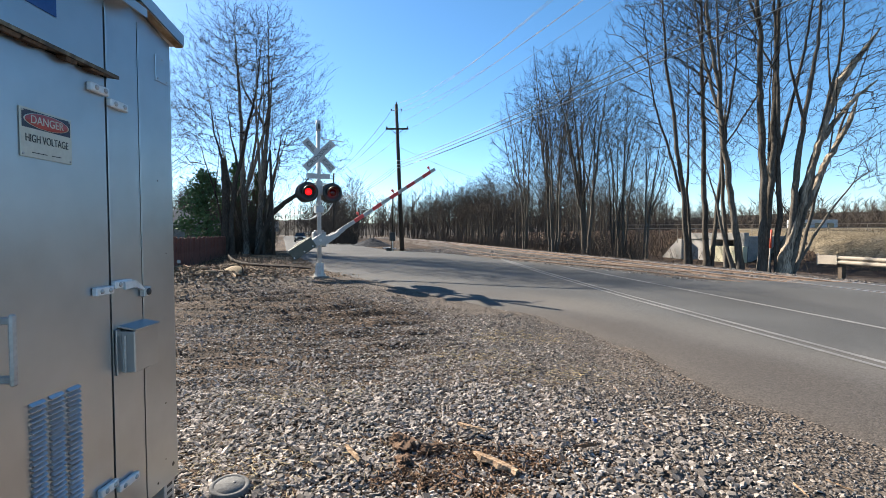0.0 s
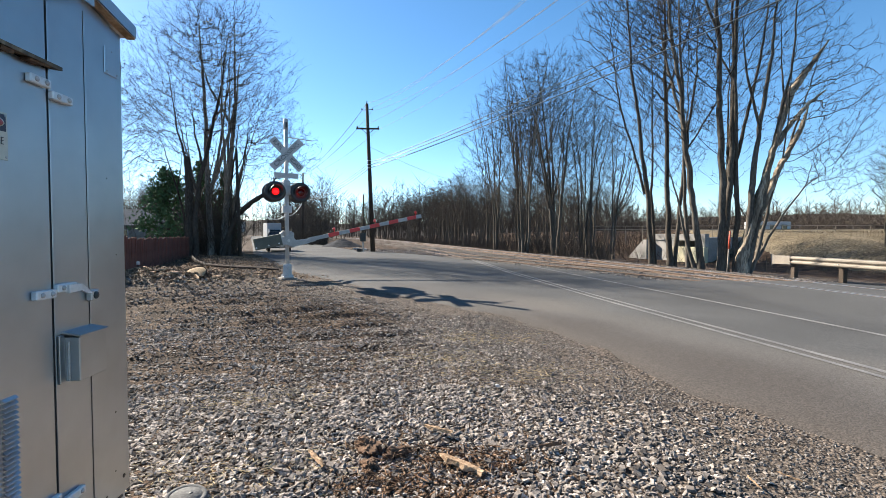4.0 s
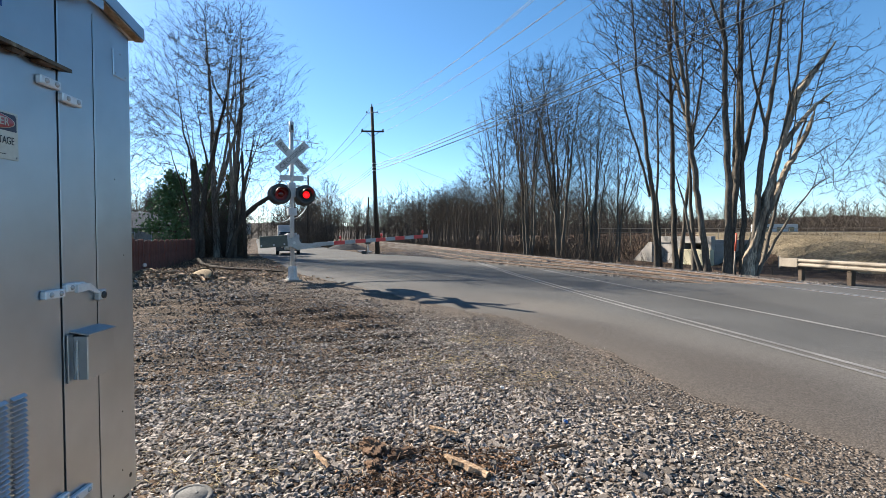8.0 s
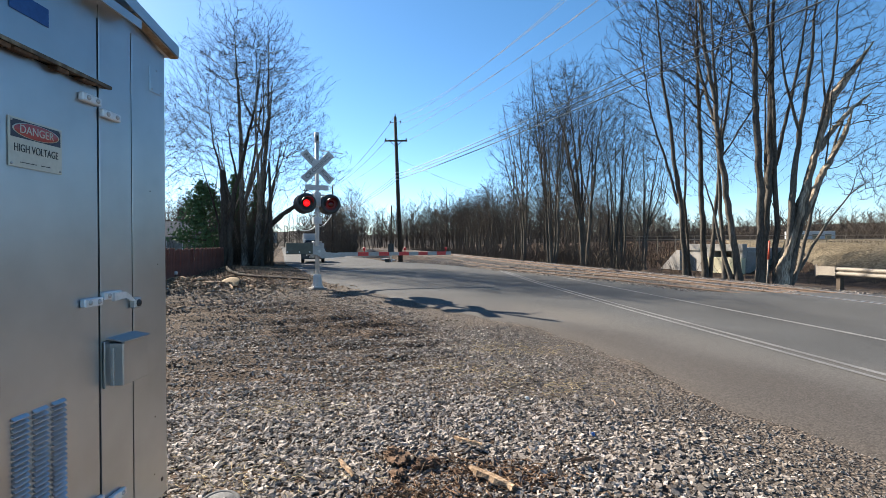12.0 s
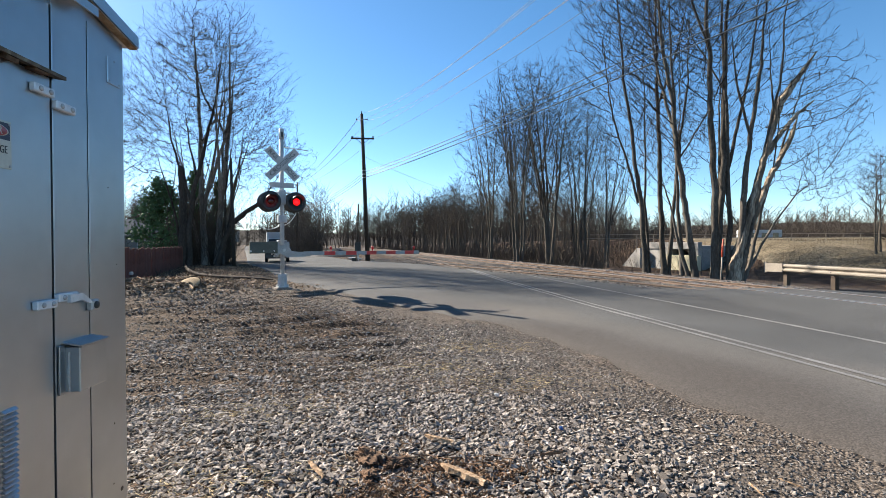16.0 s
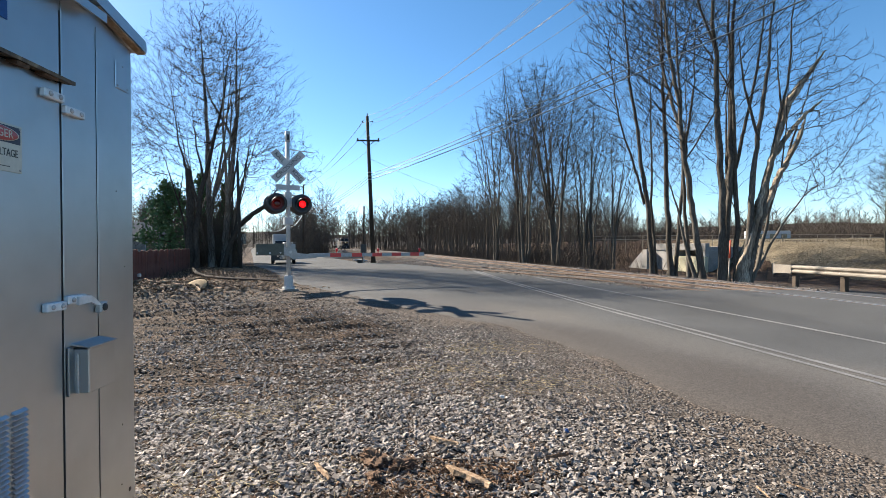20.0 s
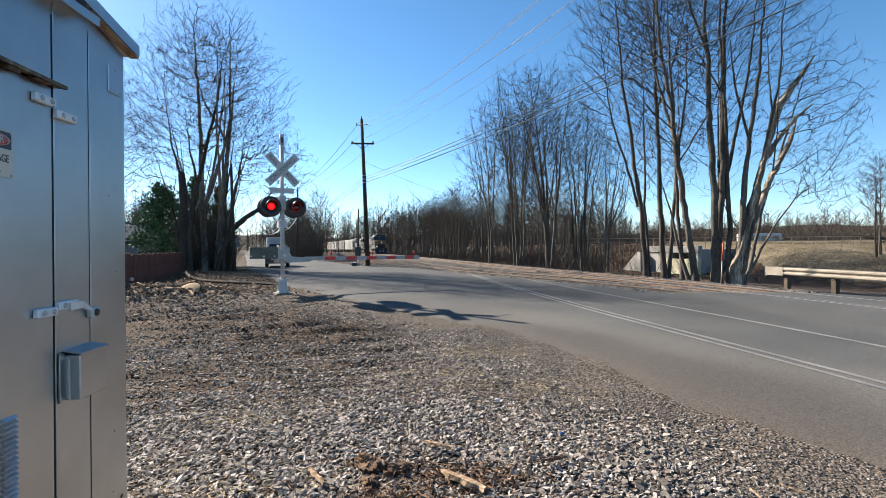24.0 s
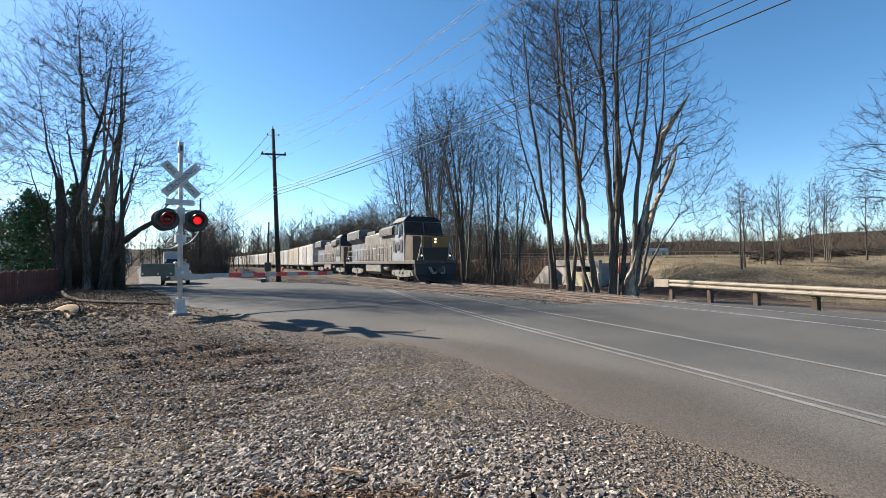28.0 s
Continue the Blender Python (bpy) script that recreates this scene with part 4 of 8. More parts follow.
def far_woods():
    """Bare woods on the skyline all round, and brush under the trees by the track."""
    rng = np.random.default_rng(21)
    n = 2600
    az = np.radians(rng.uniform(-52, 66, n))
    d = np.where(np.arange(n) % 5 < 2, rng.uniform(240, 420, n), rng.uniform(130, 240, n))
    x, y = d * np.sin(az), d * np.cos(az)
    ok = (d > 330) | ((np.abs(x - np.interp(y, TRACK_Y, TRACK_X)) > 5.5) & (np.abs(x + 0.3485 * y - 1.5) > 8))
    x, y, d, az = x[ok], y[ok], d[ok], az[ok]
    n = len(x)
    h = rng.uniform(10, 19, n) * np.where(az > 0.45, 0.6, 1.0) * np.where(d > 260, 1.35, 1.0)
    base = np.stack([x, y, np.zeros(n)], -1)
    t = np.linspace(0, 1, 4)[None, :, None]
    tip = base + np.stack([rng.normal(0, 0.8, n), rng.normal(0, 0.8, n), h], -1)
    stems = base[:, None] * (1 - t) + tip[:, None] * t
    stems[:, 1:3, :2] += rng.normal(0, 0.25, (n, 2, 2))
    pieces = [tubes(stems, np.linspace(1.0, 0.25, 4)[None] * (d * 0.0006)[:, None], 3)]
    per = 24
    u = rng.uniform(0.2, 1, (n, per))
    b0 = base[:, None] * (1 - u[..., None]) + tip[:, None] * u[..., None]
    ang = rng.uniform(0, 6.28, u.shape)
    ln = h[:, None] * 0.42 * (1.15 - 0.75 * u) * rng.uniform(0.4, 1.2, u.shape)
    out = np.stack([np.cos(ang), np.sin(ang), 0 * ang], -1)
    b1 = b0 + out * ln[..., None] * 0.4 + np.array([0, 0, 0.3]) * ln[..., None]
    b2 = b1 + out * ln[..., None] * 0.34 + np.array([0, 0, 0.45]) * ln[..., None] + rng.normal(0, 0.15, out.shape)
    br = np.stack([b0, b2], 2).reshape(-1, 2, 3)
    wide_br = np.repeat(d * 0.0003, per)[:, None] * np.array([1.0, 0.45])
    pieces.append(tubes(br, wide_br, 3))
    ob = new("far_woods", arrays_mesh("far_woods", *join_arrays(pieces), M_BRUSH))
    tagged(ob, "distant bare brown woods along the skyline", "woods", kind="stuff")
    # brush along the edge of the woods
    n = 12000
    y = 26 + 130 * rng.uniform(0, 1, n) ** 1.6
    x = np.interp(y, TRACK_Y, TRACK_X) + 3.6 + rng.uniform(0, 1, n) ** 0.8 * 11
    behind = rng.uniform(0, 1, n) < 0.3
    y = np.where(behind, 44 + 50 * rng.uniform(0, 1, n), y)
    x = np.where(behind, y * rng.uniform(0.22, 0.56, n), x)
    sparse = behind | (x / y < 0.43) | (rng.uniform(0, 1, n) < 0.03)
    x, y, behind = x[sparse], y[sparse], behind[sparse]
    n = len(x)
    b0 = np.stack([x, y, ground_z(x, y) - 0.05], -1)
    way = np.stack([rng.normal(0, 0.35, n), rng.normal(0, 0.35, n), np.ones(n)], -1)
    ln = 0.5 + 2.8 * rng.uniform(0, 1, n) ** 1.6
    ln *= np.where(behind, 1.0, 0.65)
    b1 = b0 + way * ln[:, None] * 0.6
    b2 = b1 + (way + rng.normal(0, 0.35, way.shape)) * ln[:, None] * 0.4
    ob = new("brush", arrays_mesh("brush", *tubes(np.stack([b0, b1, b2], 1), np.tile([0.017, 0.012, 0.006], (n, 1)), 3), M_BRUSH))
    tagged(ob, "brown leafless brush along the edge of the woods", "brush", kind="stuff")
    # thicket between the road and the tracks and behind the fence
    n = 2000
    y = rng.uniform(58, 135, n)
    x = np.where(rng.uniform(0, 1, n) < 0.7, rng.uniform(0, 1, n) * (np.minimum(main_x(y) - 8.1, -0.19 * y) + 0.255 * y) - 0.255 * y, -0.44 * y - rng.uniform(0, 1, n) * 16)
    b0 = np.stack([x, y, 0 * y], -1)
    h = rng.uniform(1.2, 4.6, n)
    way = np.stack([rng.normal(0, 0.16, n), rng.normal(0, 0.16, n), np.ones(n)], -1)
    b1 = b0 + way * h[:, None] * 0.5
    b2 = b1 + (way + rng.normal(0, 0.12, way.shape)) * h[:, None] * 0.5
    pieces = [tubes(np.stack([b0, b1, b2], 1), np.tile([0.035, 0.025, 0.01], (n, 1)), 3)]
    for k in range(4):
        u = rng.uniform(0.0, 0.9, (n, 1))
        c0 = b1 * (1 - u) + b2 * u if k % 2 else b0 * 0.3 + b1 * 0.7
        c1 = c0 + np.stack([rng.normal(0, 0.3, n), rng.normal(0, 0.3, n), rng.uniform(0.2, 0.6, n)], -1) * h[:, None] * 0.5
        pieces.append(tubes(np.stack([c0, c1], 1), np.tile([0.018, 0.008], (n, 1)), 3))
    ob = new("thicket", arrays_mesh("thicket", *join_arrays(pieces), M_BRUSH))
    tagged(ob, "brown leafless thicket beside the road and tracks", "thicket", kind="stuff")
    # weeds along the left verge and far roadside
    n = 2600
    y = 17 + 70 * rng.uniform(0, 1, n) ** 1.3
    x = np.where(y < 34, np.interp(y, [17, 34], [-5.5, -14.5]), -0.36 * y - 2.3) - rng.uniform(0, 1, n) * 7 - 0.6
    b0 = np.stack([x, y, ground_z(x, y) - 0.03], -1)
    way = np.stack([rng.normal(0, 0.5, n), rng.normal(0, 0.5, n), np.ones(n)], -1)
    ln = rng.uniform(0.1, 0.5, n) * np.where(y > 40, 3.0, 1.0)
    b1 = b0 + way * ln[:, None]
    ob = new("weeds", arrays_mesh("weeds", *tubes(np.stack([b0, b1], 1), np.tile([0.008, 0.004], (n, 1)), 3), M_BRUSH))
    tagged(ob, "dead brown weeds on the verge", "weeds", kind="stuff")


M_NEEDLE = mat("evergreen_leaves", [(0.028, 0.06, 0.028), (0.07, 0.125, 0.058), (0.13, 0.2, 0.105)], 1.2, 9, 0.85, bump=0.0, piece=0.1)


def evergreen(x, y, height, width, seed, label, n=5200, leaf=0.16):
    rng = np.random.default_rng(seed)
    t = tagged(new("evergreen_tree"), label, "tree")
    bm = BM()
    cyl(bm, (0, 0, -0.2), (0, 0, height * 0.9), 0.16, 0.03, seg=8)
    nb = 70
    u = rng.uniform(0.08, 0.97, nb)
    ang = rng.uniform(0, 6.28, nb)
    r = width * (1 - u) ** 0.65 * rng.uniform(0.65, 1.05, nb)
    b0 = np.stack([0 * u, 0 * u, u * height * 0.95], -1)
    b1 = b0 + np.stack([np.cos(ang) * r, np.sin(ang) * r, r * 0.18], -1)
    for p, q in zip(b0, b1):
        cyl(bm, p, q, 0.035, 0.008, seg=4)
    part("trunk", bm, M_DARKBARK, t)
    k = rng.integers(0, nb, n)
    f = rng.uniform(0.35, 1.08, n)[:, None]
    c = b0[k] * (1 - f) + b1[k] * f + rng.normal(0, 0.22, (n, 3)) * (0.5 + 0.5 * width / 2.5)
    a = rng.normal(0, 1, (n, 3))
    a /= np.linalg.norm(a, axis=1, keepdims=True)
    b = np.cross(a, rng.normal(0, 1, (n, 3)))
    b /= np.linalg.norm(b, axis=1, keepdims=True)
    s = rng.uniform(0.6, 1.3, n)[:, None] * leaf
    v = np.stack([c - a * s, c - b * s * 0.4, c + a * s, c + b * s * 0.4], 1)
    part("crown", arrays_mesh("crown", v.reshape(-1, 3), np.arange(4 * n).reshape(-1, 4), M_NEEDLE), None, t, "dark green evergreen foliage")
    put(t, x, y, seed * 31)


trees_all()
far_woods()
evergreen(-19.9, 38.5, 7.0, 3.0, 3, "dense dark green evergreen tree behind the fence")
evergreen(-16.5, 37.0, 7.6, 1.6, 5, "dark bushy evergreen behind the bare trees", n=3600)
evergreen(-15.4, 38.4, 6.8, 1.3, 8, "dark bushy evergreen behind the bare trees", n=3600)


# ---- the signal cabinet ----
M_SEAMSHADE = mat("seam_shade_paint", [grey(0.015), grey(0.03)], 5, 40, 0.9, bump=0.0)
M_SIGN = mat("sign_enamel", [(0.5, 0.47, 0.39), (0.6, 0.57, 0.48)], 6, 60, 0.45, bump=0.02)
M_SIGNRED = mat("sign_red", [(0.4, 0.075, 0.075), (0.48, 0.1, 0.1)], 6, 60, 0.45, bump=0.02)
M_SIGNBLACK = mat("sign_black", [grey(0.03), grey(0.05)], 6, 60, 0.45, bump=0.02)
M_PLATE = mat("blue_plate", [(0.01, 0.055, 0.2), (0.02, 0.09, 0.28)], 6, 60, 0.35, bump=0.02)


M_HINGE = mat("cast_aluminium", [grey(0.62), grey(0.7), grey(0.76)], 9, 60, 0.5, metal=0.5, bump=0.06)


def words(text, size, material, parent, m, name="lettering", width=None):
    c = bpy.data.curves.new(name, "FONT")
    c.body, c.size, c.extrude, c.align_x, c.align_y = text, size, 0.0006, "CENTER", "CENTER"
    tmp = bpy.data.objects.new(name, c)
    scene.collection.objects.link(tmp)
    me = bpy.data.meshes.new_from_object(tmp.evaluated_get(bpy.context.evaluated_depsgraph_get()))
    bpy.data.objects.remove(tmp)
    me.materials.clear()
    me.materials.append(material)
    if width:
        xs = [v.co.x for v in me.vertices]
        k = width / (max(xs) - min(xs))
        for v in me.vertices:
            v.co.x *= k
    ob = new(name, me)
    ob.parent = parent
    ob.matrix_local = m
    return ob


def face_m(x, y, z):
    """Stands writing upright on a wall that faces +x."""
    return Matrix.Translation((x, y, z)) @ Matrix(((0, 0, 1, 0), (1, 0, 0, 0), (0, 1, 0, 0), (0, 0, 0, 1)))


def cabinet():
    F = -1.49
    cab = tagged(new("signal_cabinet"), "tall brushed aluminium signal cabinet with warning sign and louvres", "cabinet")
    bm = BM()
    box(bm, -2.95, F - 0.02, 0.62, 2.596, 0.16, 2.5, 0.004)
    part("body", bm, M_STEEL, cab)
    # near-black sheet behind the panels, painted for the shade in the seams
    bm = BM()
    box(bm, F - 0.02, F - 0.014, 0.64, 2.59, 0.17, 2.52)
    part("seam_shade", bm, M_SEAMSHADE, cab, "dark sheet behind the panel seams, painted as their shade")
    for name, y0, y1, z0, z1 in (("door", 0.66, 2.109, 0.19, 2.19), ("upper_panel", 0.66, 2.109, 2.2, 2.56), ("middle_panel", 2.121, 2.328, 0.17, 2.56), ("end_panel", 2.336, 2.6, 0.16, 2.535)):
        bm = BM()
        box(bm, F - 0.014, F, y0, y1, z0, z1, 0.001)
        part(name, bm, M_STEEL, cab)
    # gabled roof, its ridge across the face
    bm = BM()
    prof = [(2.665, 2.545), (2.665, 2.605), (1.6, 2.82), (0.55, 2.61), (0.55, 2.55), (1.6, 2.76)]
    a = [bm.verts.new((-3.02, y, z)) for y, z in prof]
    b = [bm.verts.new((F + 0.045, y, z)) for y, z in prof]
    for i in range(6):
        j = (i + 1) % 6
        bm.faces.new((a[i], a[j], b[j], b[i]))
    for r in (a, b):
        bm.faces.new((r[0], r[1], r[2], r[5]))
        bm.faces.new((r[2], r[3], r[4], r[5]))
    part("roof", bm, M_STEEL, cab)
    bm = BM()
    a = [bm.verts.new((F - 0.004, y, z)) for y, z in ((2.59, 2.535), (1.6, 2.765), (0.62, 2.56), (0.62, 2.5), (2.59, 2.5))]
    b = [bm.verts.new((-2.95, v.co.y, v.co.z)) for v in a]
    bm.faces.new(a)
    bm.faces.new(b[::-1])
    for i in range(5):
        bm.faces.new((a[i], b[i], b[(i + 1) % 5], a[(i + 1) % 5]))
    part("gable", bm, M_STEEL, cab)
    # rain hood over the door and drip ledge across it
    bm = BM()
    prism(bm, [(F, 2.60), (F + 0.075, 2.575), (F + 0.075, 2.535), (F + 0.068, 2.535), (F + 0.068, 2.565), (F, 2.59)], 0.66, 2.30)
    part("rain_hood", bm, M_STEEL, cab)
    bm = BM()
    prism(bm, [(F, 2.215), (F + 0.045, 2.205), (F + 0.045, 2.19), (F, 2.197)], 0.66, 2.14)
    part("drip_ledge", bm, mat("stained_ledge", [(0.025, 0.018, 0.012), (0.11, 0.075, 0.042), (0.32, 0.25, 0.16)], 8, 40, 0.7), cab, "stained metal drip ledge")
    # ragged strips of old sealant along the ledge
    rng = np.random.default_rng(41)
    for i in range(7):
        y0 = 1.1 + 0.14 * i + rng.uniform(0, 0.06)
        bm = BM()
        prism(bm, [(F, 2.196), (F + 0.04, 2.188), (F + 0.036, 2.188 - rng.uniform(0.006, 0.016)), (F, 2.183)], y0, y0 + rng.uniform(0.05, 0.12))
        part("sealant_strip", bm, M_ROTTEN, cab, "dark torn strip of sealant")
    # tan soffit under the roof's overhang
    bm = BM()
    vs = [bm.verts.new(p) for p in ((F + 0.002, 2.3, 2.612), (F + 0.044, 2.3, 2.612), (F + 0.044, 2.655, 2.54), (F + 0.002, 2.655, 2.54))]
    lo = [bm.verts.new(v.co - Vector((0, 0, 0.006))) for v in vs]
    bm.faces.new(vs)
    bm.faces.new(lo[::-1])
    for i in range(4):
        bm.faces.new((vs[i], lo[i], lo[(i + 1) % 4], vs[(i + 1) % 4]))
    part("soffit", bm, M_SPLINTER, cab, "tan wooden strip under the roof edge")
    # strap hinges: two leaves with bolts, at three heights
    for z in (2.11, 1.245, 0.375):
        for n, (y0, y1, dz) in enumerate(((2.0, 2.106, 0.012), (2.112, 2.225, -0.026))):
            if z == 1.245 and n == 1:
                dz = 0.03
            if z == 0.375 and n == 1:
                y1 = 2.245
            bm = BM()
            box(bm, F + 0.002, F + 0.026, y0, y1, z + dz - 0.018, z + dz + 0.018, 0.004)
            h = part("hinge", bm, M_HINGE, cab)
            for yy in (y0 + 0.03, y1 - 0.025):
                bm = BM()
                lathe(bm, face_m(F + 0.026, yy, z + dz), [(0, 0.007), (0.006, 0.0065), (0.0105, 0.003), (0.011, 0)], 10)
                part("bolt", bm, M_GALV, h)
    # bent latch arm and padlock boss
    bm = BM()
    prism(bm, [(0, 1.285), (0.075, 1.285), (0.11, 1.262), (0.14, 1.235), (0.12, 1.235), (0.075, 1.255), (0, 1.25)], 0, 0.014, Matrix(((0, 1, 0, F + 0.022), (1, 0, 0, 2.16), (0, 0, 1, 0), (0, 0, 0, 1))))
    part("latch_arm", bm, M_HINGE, cab)
    bm = BM()
    box(bm, F, F + 0.03, 2.305, 2.36, 1.195, 1.245, 0.006)
    lock = part("lock_boss", bm, M_GALV, cab)
    bm = BM()
    lathe(bm, face_m(F + 0.03, 2.333, 1.22), [(0, 0.004), (0.016, 0.004), (0.018, 0)], 14)
    part("keyhole", bm, M_BLACK, lock)
    # hooded box on the middle panel
    bm = BM()
    box(bm, F + 0.001, F + 0.072, 2.16, 2.335, 0.865, 1.06, 0.004)
    jb = part("junction_box", bm, M_STEEL, cab)
    bm = BM()
    prism(bm, [(F, 1.083), (F + 0.082, 1.068), (F + 0.082, 1.061), (F, 1.076)], 2.155, 2.34)
    part("hood", bm, M_STEEL, jb)
    bm = BM()
    box(bm, F + 0.002, F + 0.012, 2.128, 2.16, 0.86, 1.07, 0.002)
    part("flange", bm, M_STEEL, jb)
    bm = BM()
    cyl(bm, (F + 0.03, 2.155, 0.87), (F + 0.03, 2.155, 1.04), 0.005, seg=8)
    part("hinge_pin", bm, M_GALV, jb)
    # small cover plate near the roof
    bm = BM()
    box(bm, F + 0.0005, F + 0.006, 2.468, 2.572, 2.298, 2.43, 0.002)
    cp = part("cover_plate", bm, M_STEEL, cab)
    for y, z in ((2.52, 2.417), (2.482, 2.312), (2.558, 2.312)):
        bm = BM()
        lathe(bm, face_m(F + 0.006, y, z), [(0, 0.003), (0.004, 0.003), (0.005, 0)], 8)
        part("screw", bm, M_GALV, cp)
    # blue maker's plate, kept blank
    bm = BM()
    box(bm, F + 0.0005, F + 0.004, 1.70, 1.862, 2.335, 2.405, 0.001)
    part("maker_plate", bm, M_PLATE, cab, "blank blue plate")
    # louvres: three columns of pressed slats
    for c in range(3):
        y0 = 1.694 + 0.0825 * c
        bm = BM()
        for i in range(44):
            z = 0.893 - 0.0195 * i
            prism(bm, [(F + 0.0005, z), (F + 0.0145, z - 0.011), (F + 0.0145, z - 0.0125), (F + 0.0005, z - 0.013)], y0, y0 + 0.062)
        part("louvre_column", bm, mat("louvre_metal", [grey(0.5, -0.04), grey(0.6, -0.03)], 6, 60, 0.35, metal=1.0, bump=0.03) if c == 0 else bpy.data.materials["louvre_metal"], cab)
    # pull handle
    bm = BM()
    box(bm, F + 0.035, F + 0.05, 1.585, 1.612, 0.99, 1.235, 0.006)
    box(bm, F, F + 0.04, 1.588, 1.609, 1.2, 1.225, 0.003)
    box(bm, F, F + 0.04, 1.588, 1.609, 1.0, 1.025, 0.003)
    part("door_handle", bm, M_GALV, cab)
    # small holes and dents
    for y, z, r in ((2.555, 0.243, 0.012), (2.47, 1.78, 0.004), (2.53, 1.4, 0.003), (2.50, 0.60, 0.005), (2.49, 0.3, 0.004), (2.42, 0.205, 0.006)):
        bm = BM()
        lathe(bm, face_m(F + 0.0006, y, z), [(0, 0.0015), (r * 0.8, 0.0015), (r, 0)], 12)
        part("screw_hole", bm, M_BLACK, cab)
    # feet: perforated galvanised legs
    for x in (-1.53, -2.9):
        for y in (2.5, 0.7):
            leg = None
            bm = BM()
            box(bm, x - 0.05, x + 0.03, y - 0.01, y + 0.08, -0.06, 0.165, 0.004)
            leg = part("leg", bm, M_GALV, cab)
            for i in range(4):
                bm = BM()
                box(bm, x + 0.0302, x + 0.0325, y + 0.01, y + 0.055, 0.02 + 0.037 * i, 0.036 + 0.037 * i, 0.001)
                part("slot", bm, M_BLACK, leg)
    # warning sign
    bm = BM()
    box(bm, F + 0.001, F + 0.005, 1.690, 1.916, 1.779, 1.956, 0.0015)
    sg = part("warning_sign", bm, M_SIGN, cab, "cream enamel danger sign")
    bm = BM()
    box(bm, F + 0.005, F + 0.0056, 1.698, 1.908, 1.885, 1.948)
    part("header", bm, mat("faded_navy_enamel", [(0.035, 0.04, 0.06), (0.05, 0.058, 0.085)], 6, 60, 0.45, bump=0.02), sg)
    for s, mm, dx in ((1.0, M_SIGN, 0.0058), (0.94, M_SIGNRED, 0.0064)):
        bm = BM()
        lathe(bm, face_m(F + dx, 1.803, 1.9165) @ Matrix.Diagonal((0.099 * s, 0.0285 * s, 1, 1)), [(0, 0.0004), (1, 0.0004), (1, 0)], 36)
        part("oval", bm, mm, sg)
    words("DANGER", 0.042, M_SIGN, sg, face_m(F + 0.0074, 1.803, 1.9165), width=0.142)
    words("HIGH VOLTAGE", 0.04, M_SIGNBLACK, sg, face_m(F + 0.006, 1.803, 1.848), width=0.185)
    for y0, y1 in ((1.735, 1.80), (1.82, 1.862)):
        bm = BM()
        box(bm, F + 0.005, F + 0.0055, y0, y1, 1.797, 1.8)
        part("small_print", bm, M_SIGNBLACK, sg)
    for y in (1.70, 1.906):
        for z in (1.79, 1.944):
            bm = BM()
            lathe(bm, face_m(F + 0.0055, y, z), [(0, 0.003), (0.004, 0.0028), (0.005, 0)], 8)
            part("rivet", bm, M_GALV, sg)


cabinet()


# ---- the crossing signal ----
M_LENS_ON = glow("lit_red_lens", (1.0, 0.004, 0.006), 0.45)
_n, _l = M_LENS_ON.node_tree.nodes, M_LENS_ON.node_tree.links
_co, _len, _mr = _n.new("ShaderNodeTexCoord"), _n.new("ShaderNodeVectorMath"), _n.new("ShaderNodeMapRange")
_len.operation = "LENGTH"
_l.new(_co.outputs["Object"], _len.inputs[0])
_l.new(_len.outputs["Value"], _mr.inputs[0])
_mr.inputs["From Min"].default_value, _mr.inputs["From Max"].default_value = 0.03, 0.11
_mr.inputs["To Min"].default_value, _mr.inputs["To Max"].default_value = 1.5, 0.12
_l.new(_mr.outputs[0], _n["Principled BSDF"].inputs["Emission Strength"])
M_LENS_OFF = mat("dark_red_lens", [(0.05, 0.003, 0.004), (0.08, 0.005, 0.006)], 20, 80, 0.12, bump=0.1)
M_GATEGREY = mat("grey_green_gate_metal", [(0.045, 0.05, 0.04), (0.075, 0.08, 0.064), (0.11, 0.115, 0.095)], 5, 50, 0.7, bump=0.1)
M_SILVER = mat("silver_paint", [grey(0.22, 0.02), grey(0.3, 0.02), grey(0.37, 0.02)], 5, 60, 0.5, metal=0.3, bump=0.08)
LAMPS = []
ARM = []


M_ARMWHITE = mat("dull_white_sheeting", [grey(0.2, 0.03), grey(0.28, 0.02), grey(0.35, 0.01)], 4, 50, 0.6, bump=0.05)


def lens_disc(parent, m):
    """A domed disc, one side lit and one side dark, that turns in its housing."""
    me = bpy.data.meshes.new("lens")
    bm = BM()
    lathe(bm, Matrix.Identity(4), [(0.0001, 0.03), (0.05, 0.024), (0.09, 0.01), (0.108, 0)], 24)
    n = len(bm.faces)
    lathe(bm, Matrix.Identity(4), [(0.108, -0.001), (0.09, -0.01), (0.05, -0.024), (0.0001, -0.03)], 24)
    bm.faces.ensure_lookup_table()
    for i, f in enumerate(bm.faces):
        f.material_index = 0 if i < n else 1
    bm.to_mesh(me)
    bm.free()
    me.materials.append(M_LENS_ON)
    me.materials.append(M_LENS_OFF)
    ob = new("lens", me)
    ob.parent = parent
    ob.matrix_local = m
    ob["label"] = "round red flashing lens"
    return ob


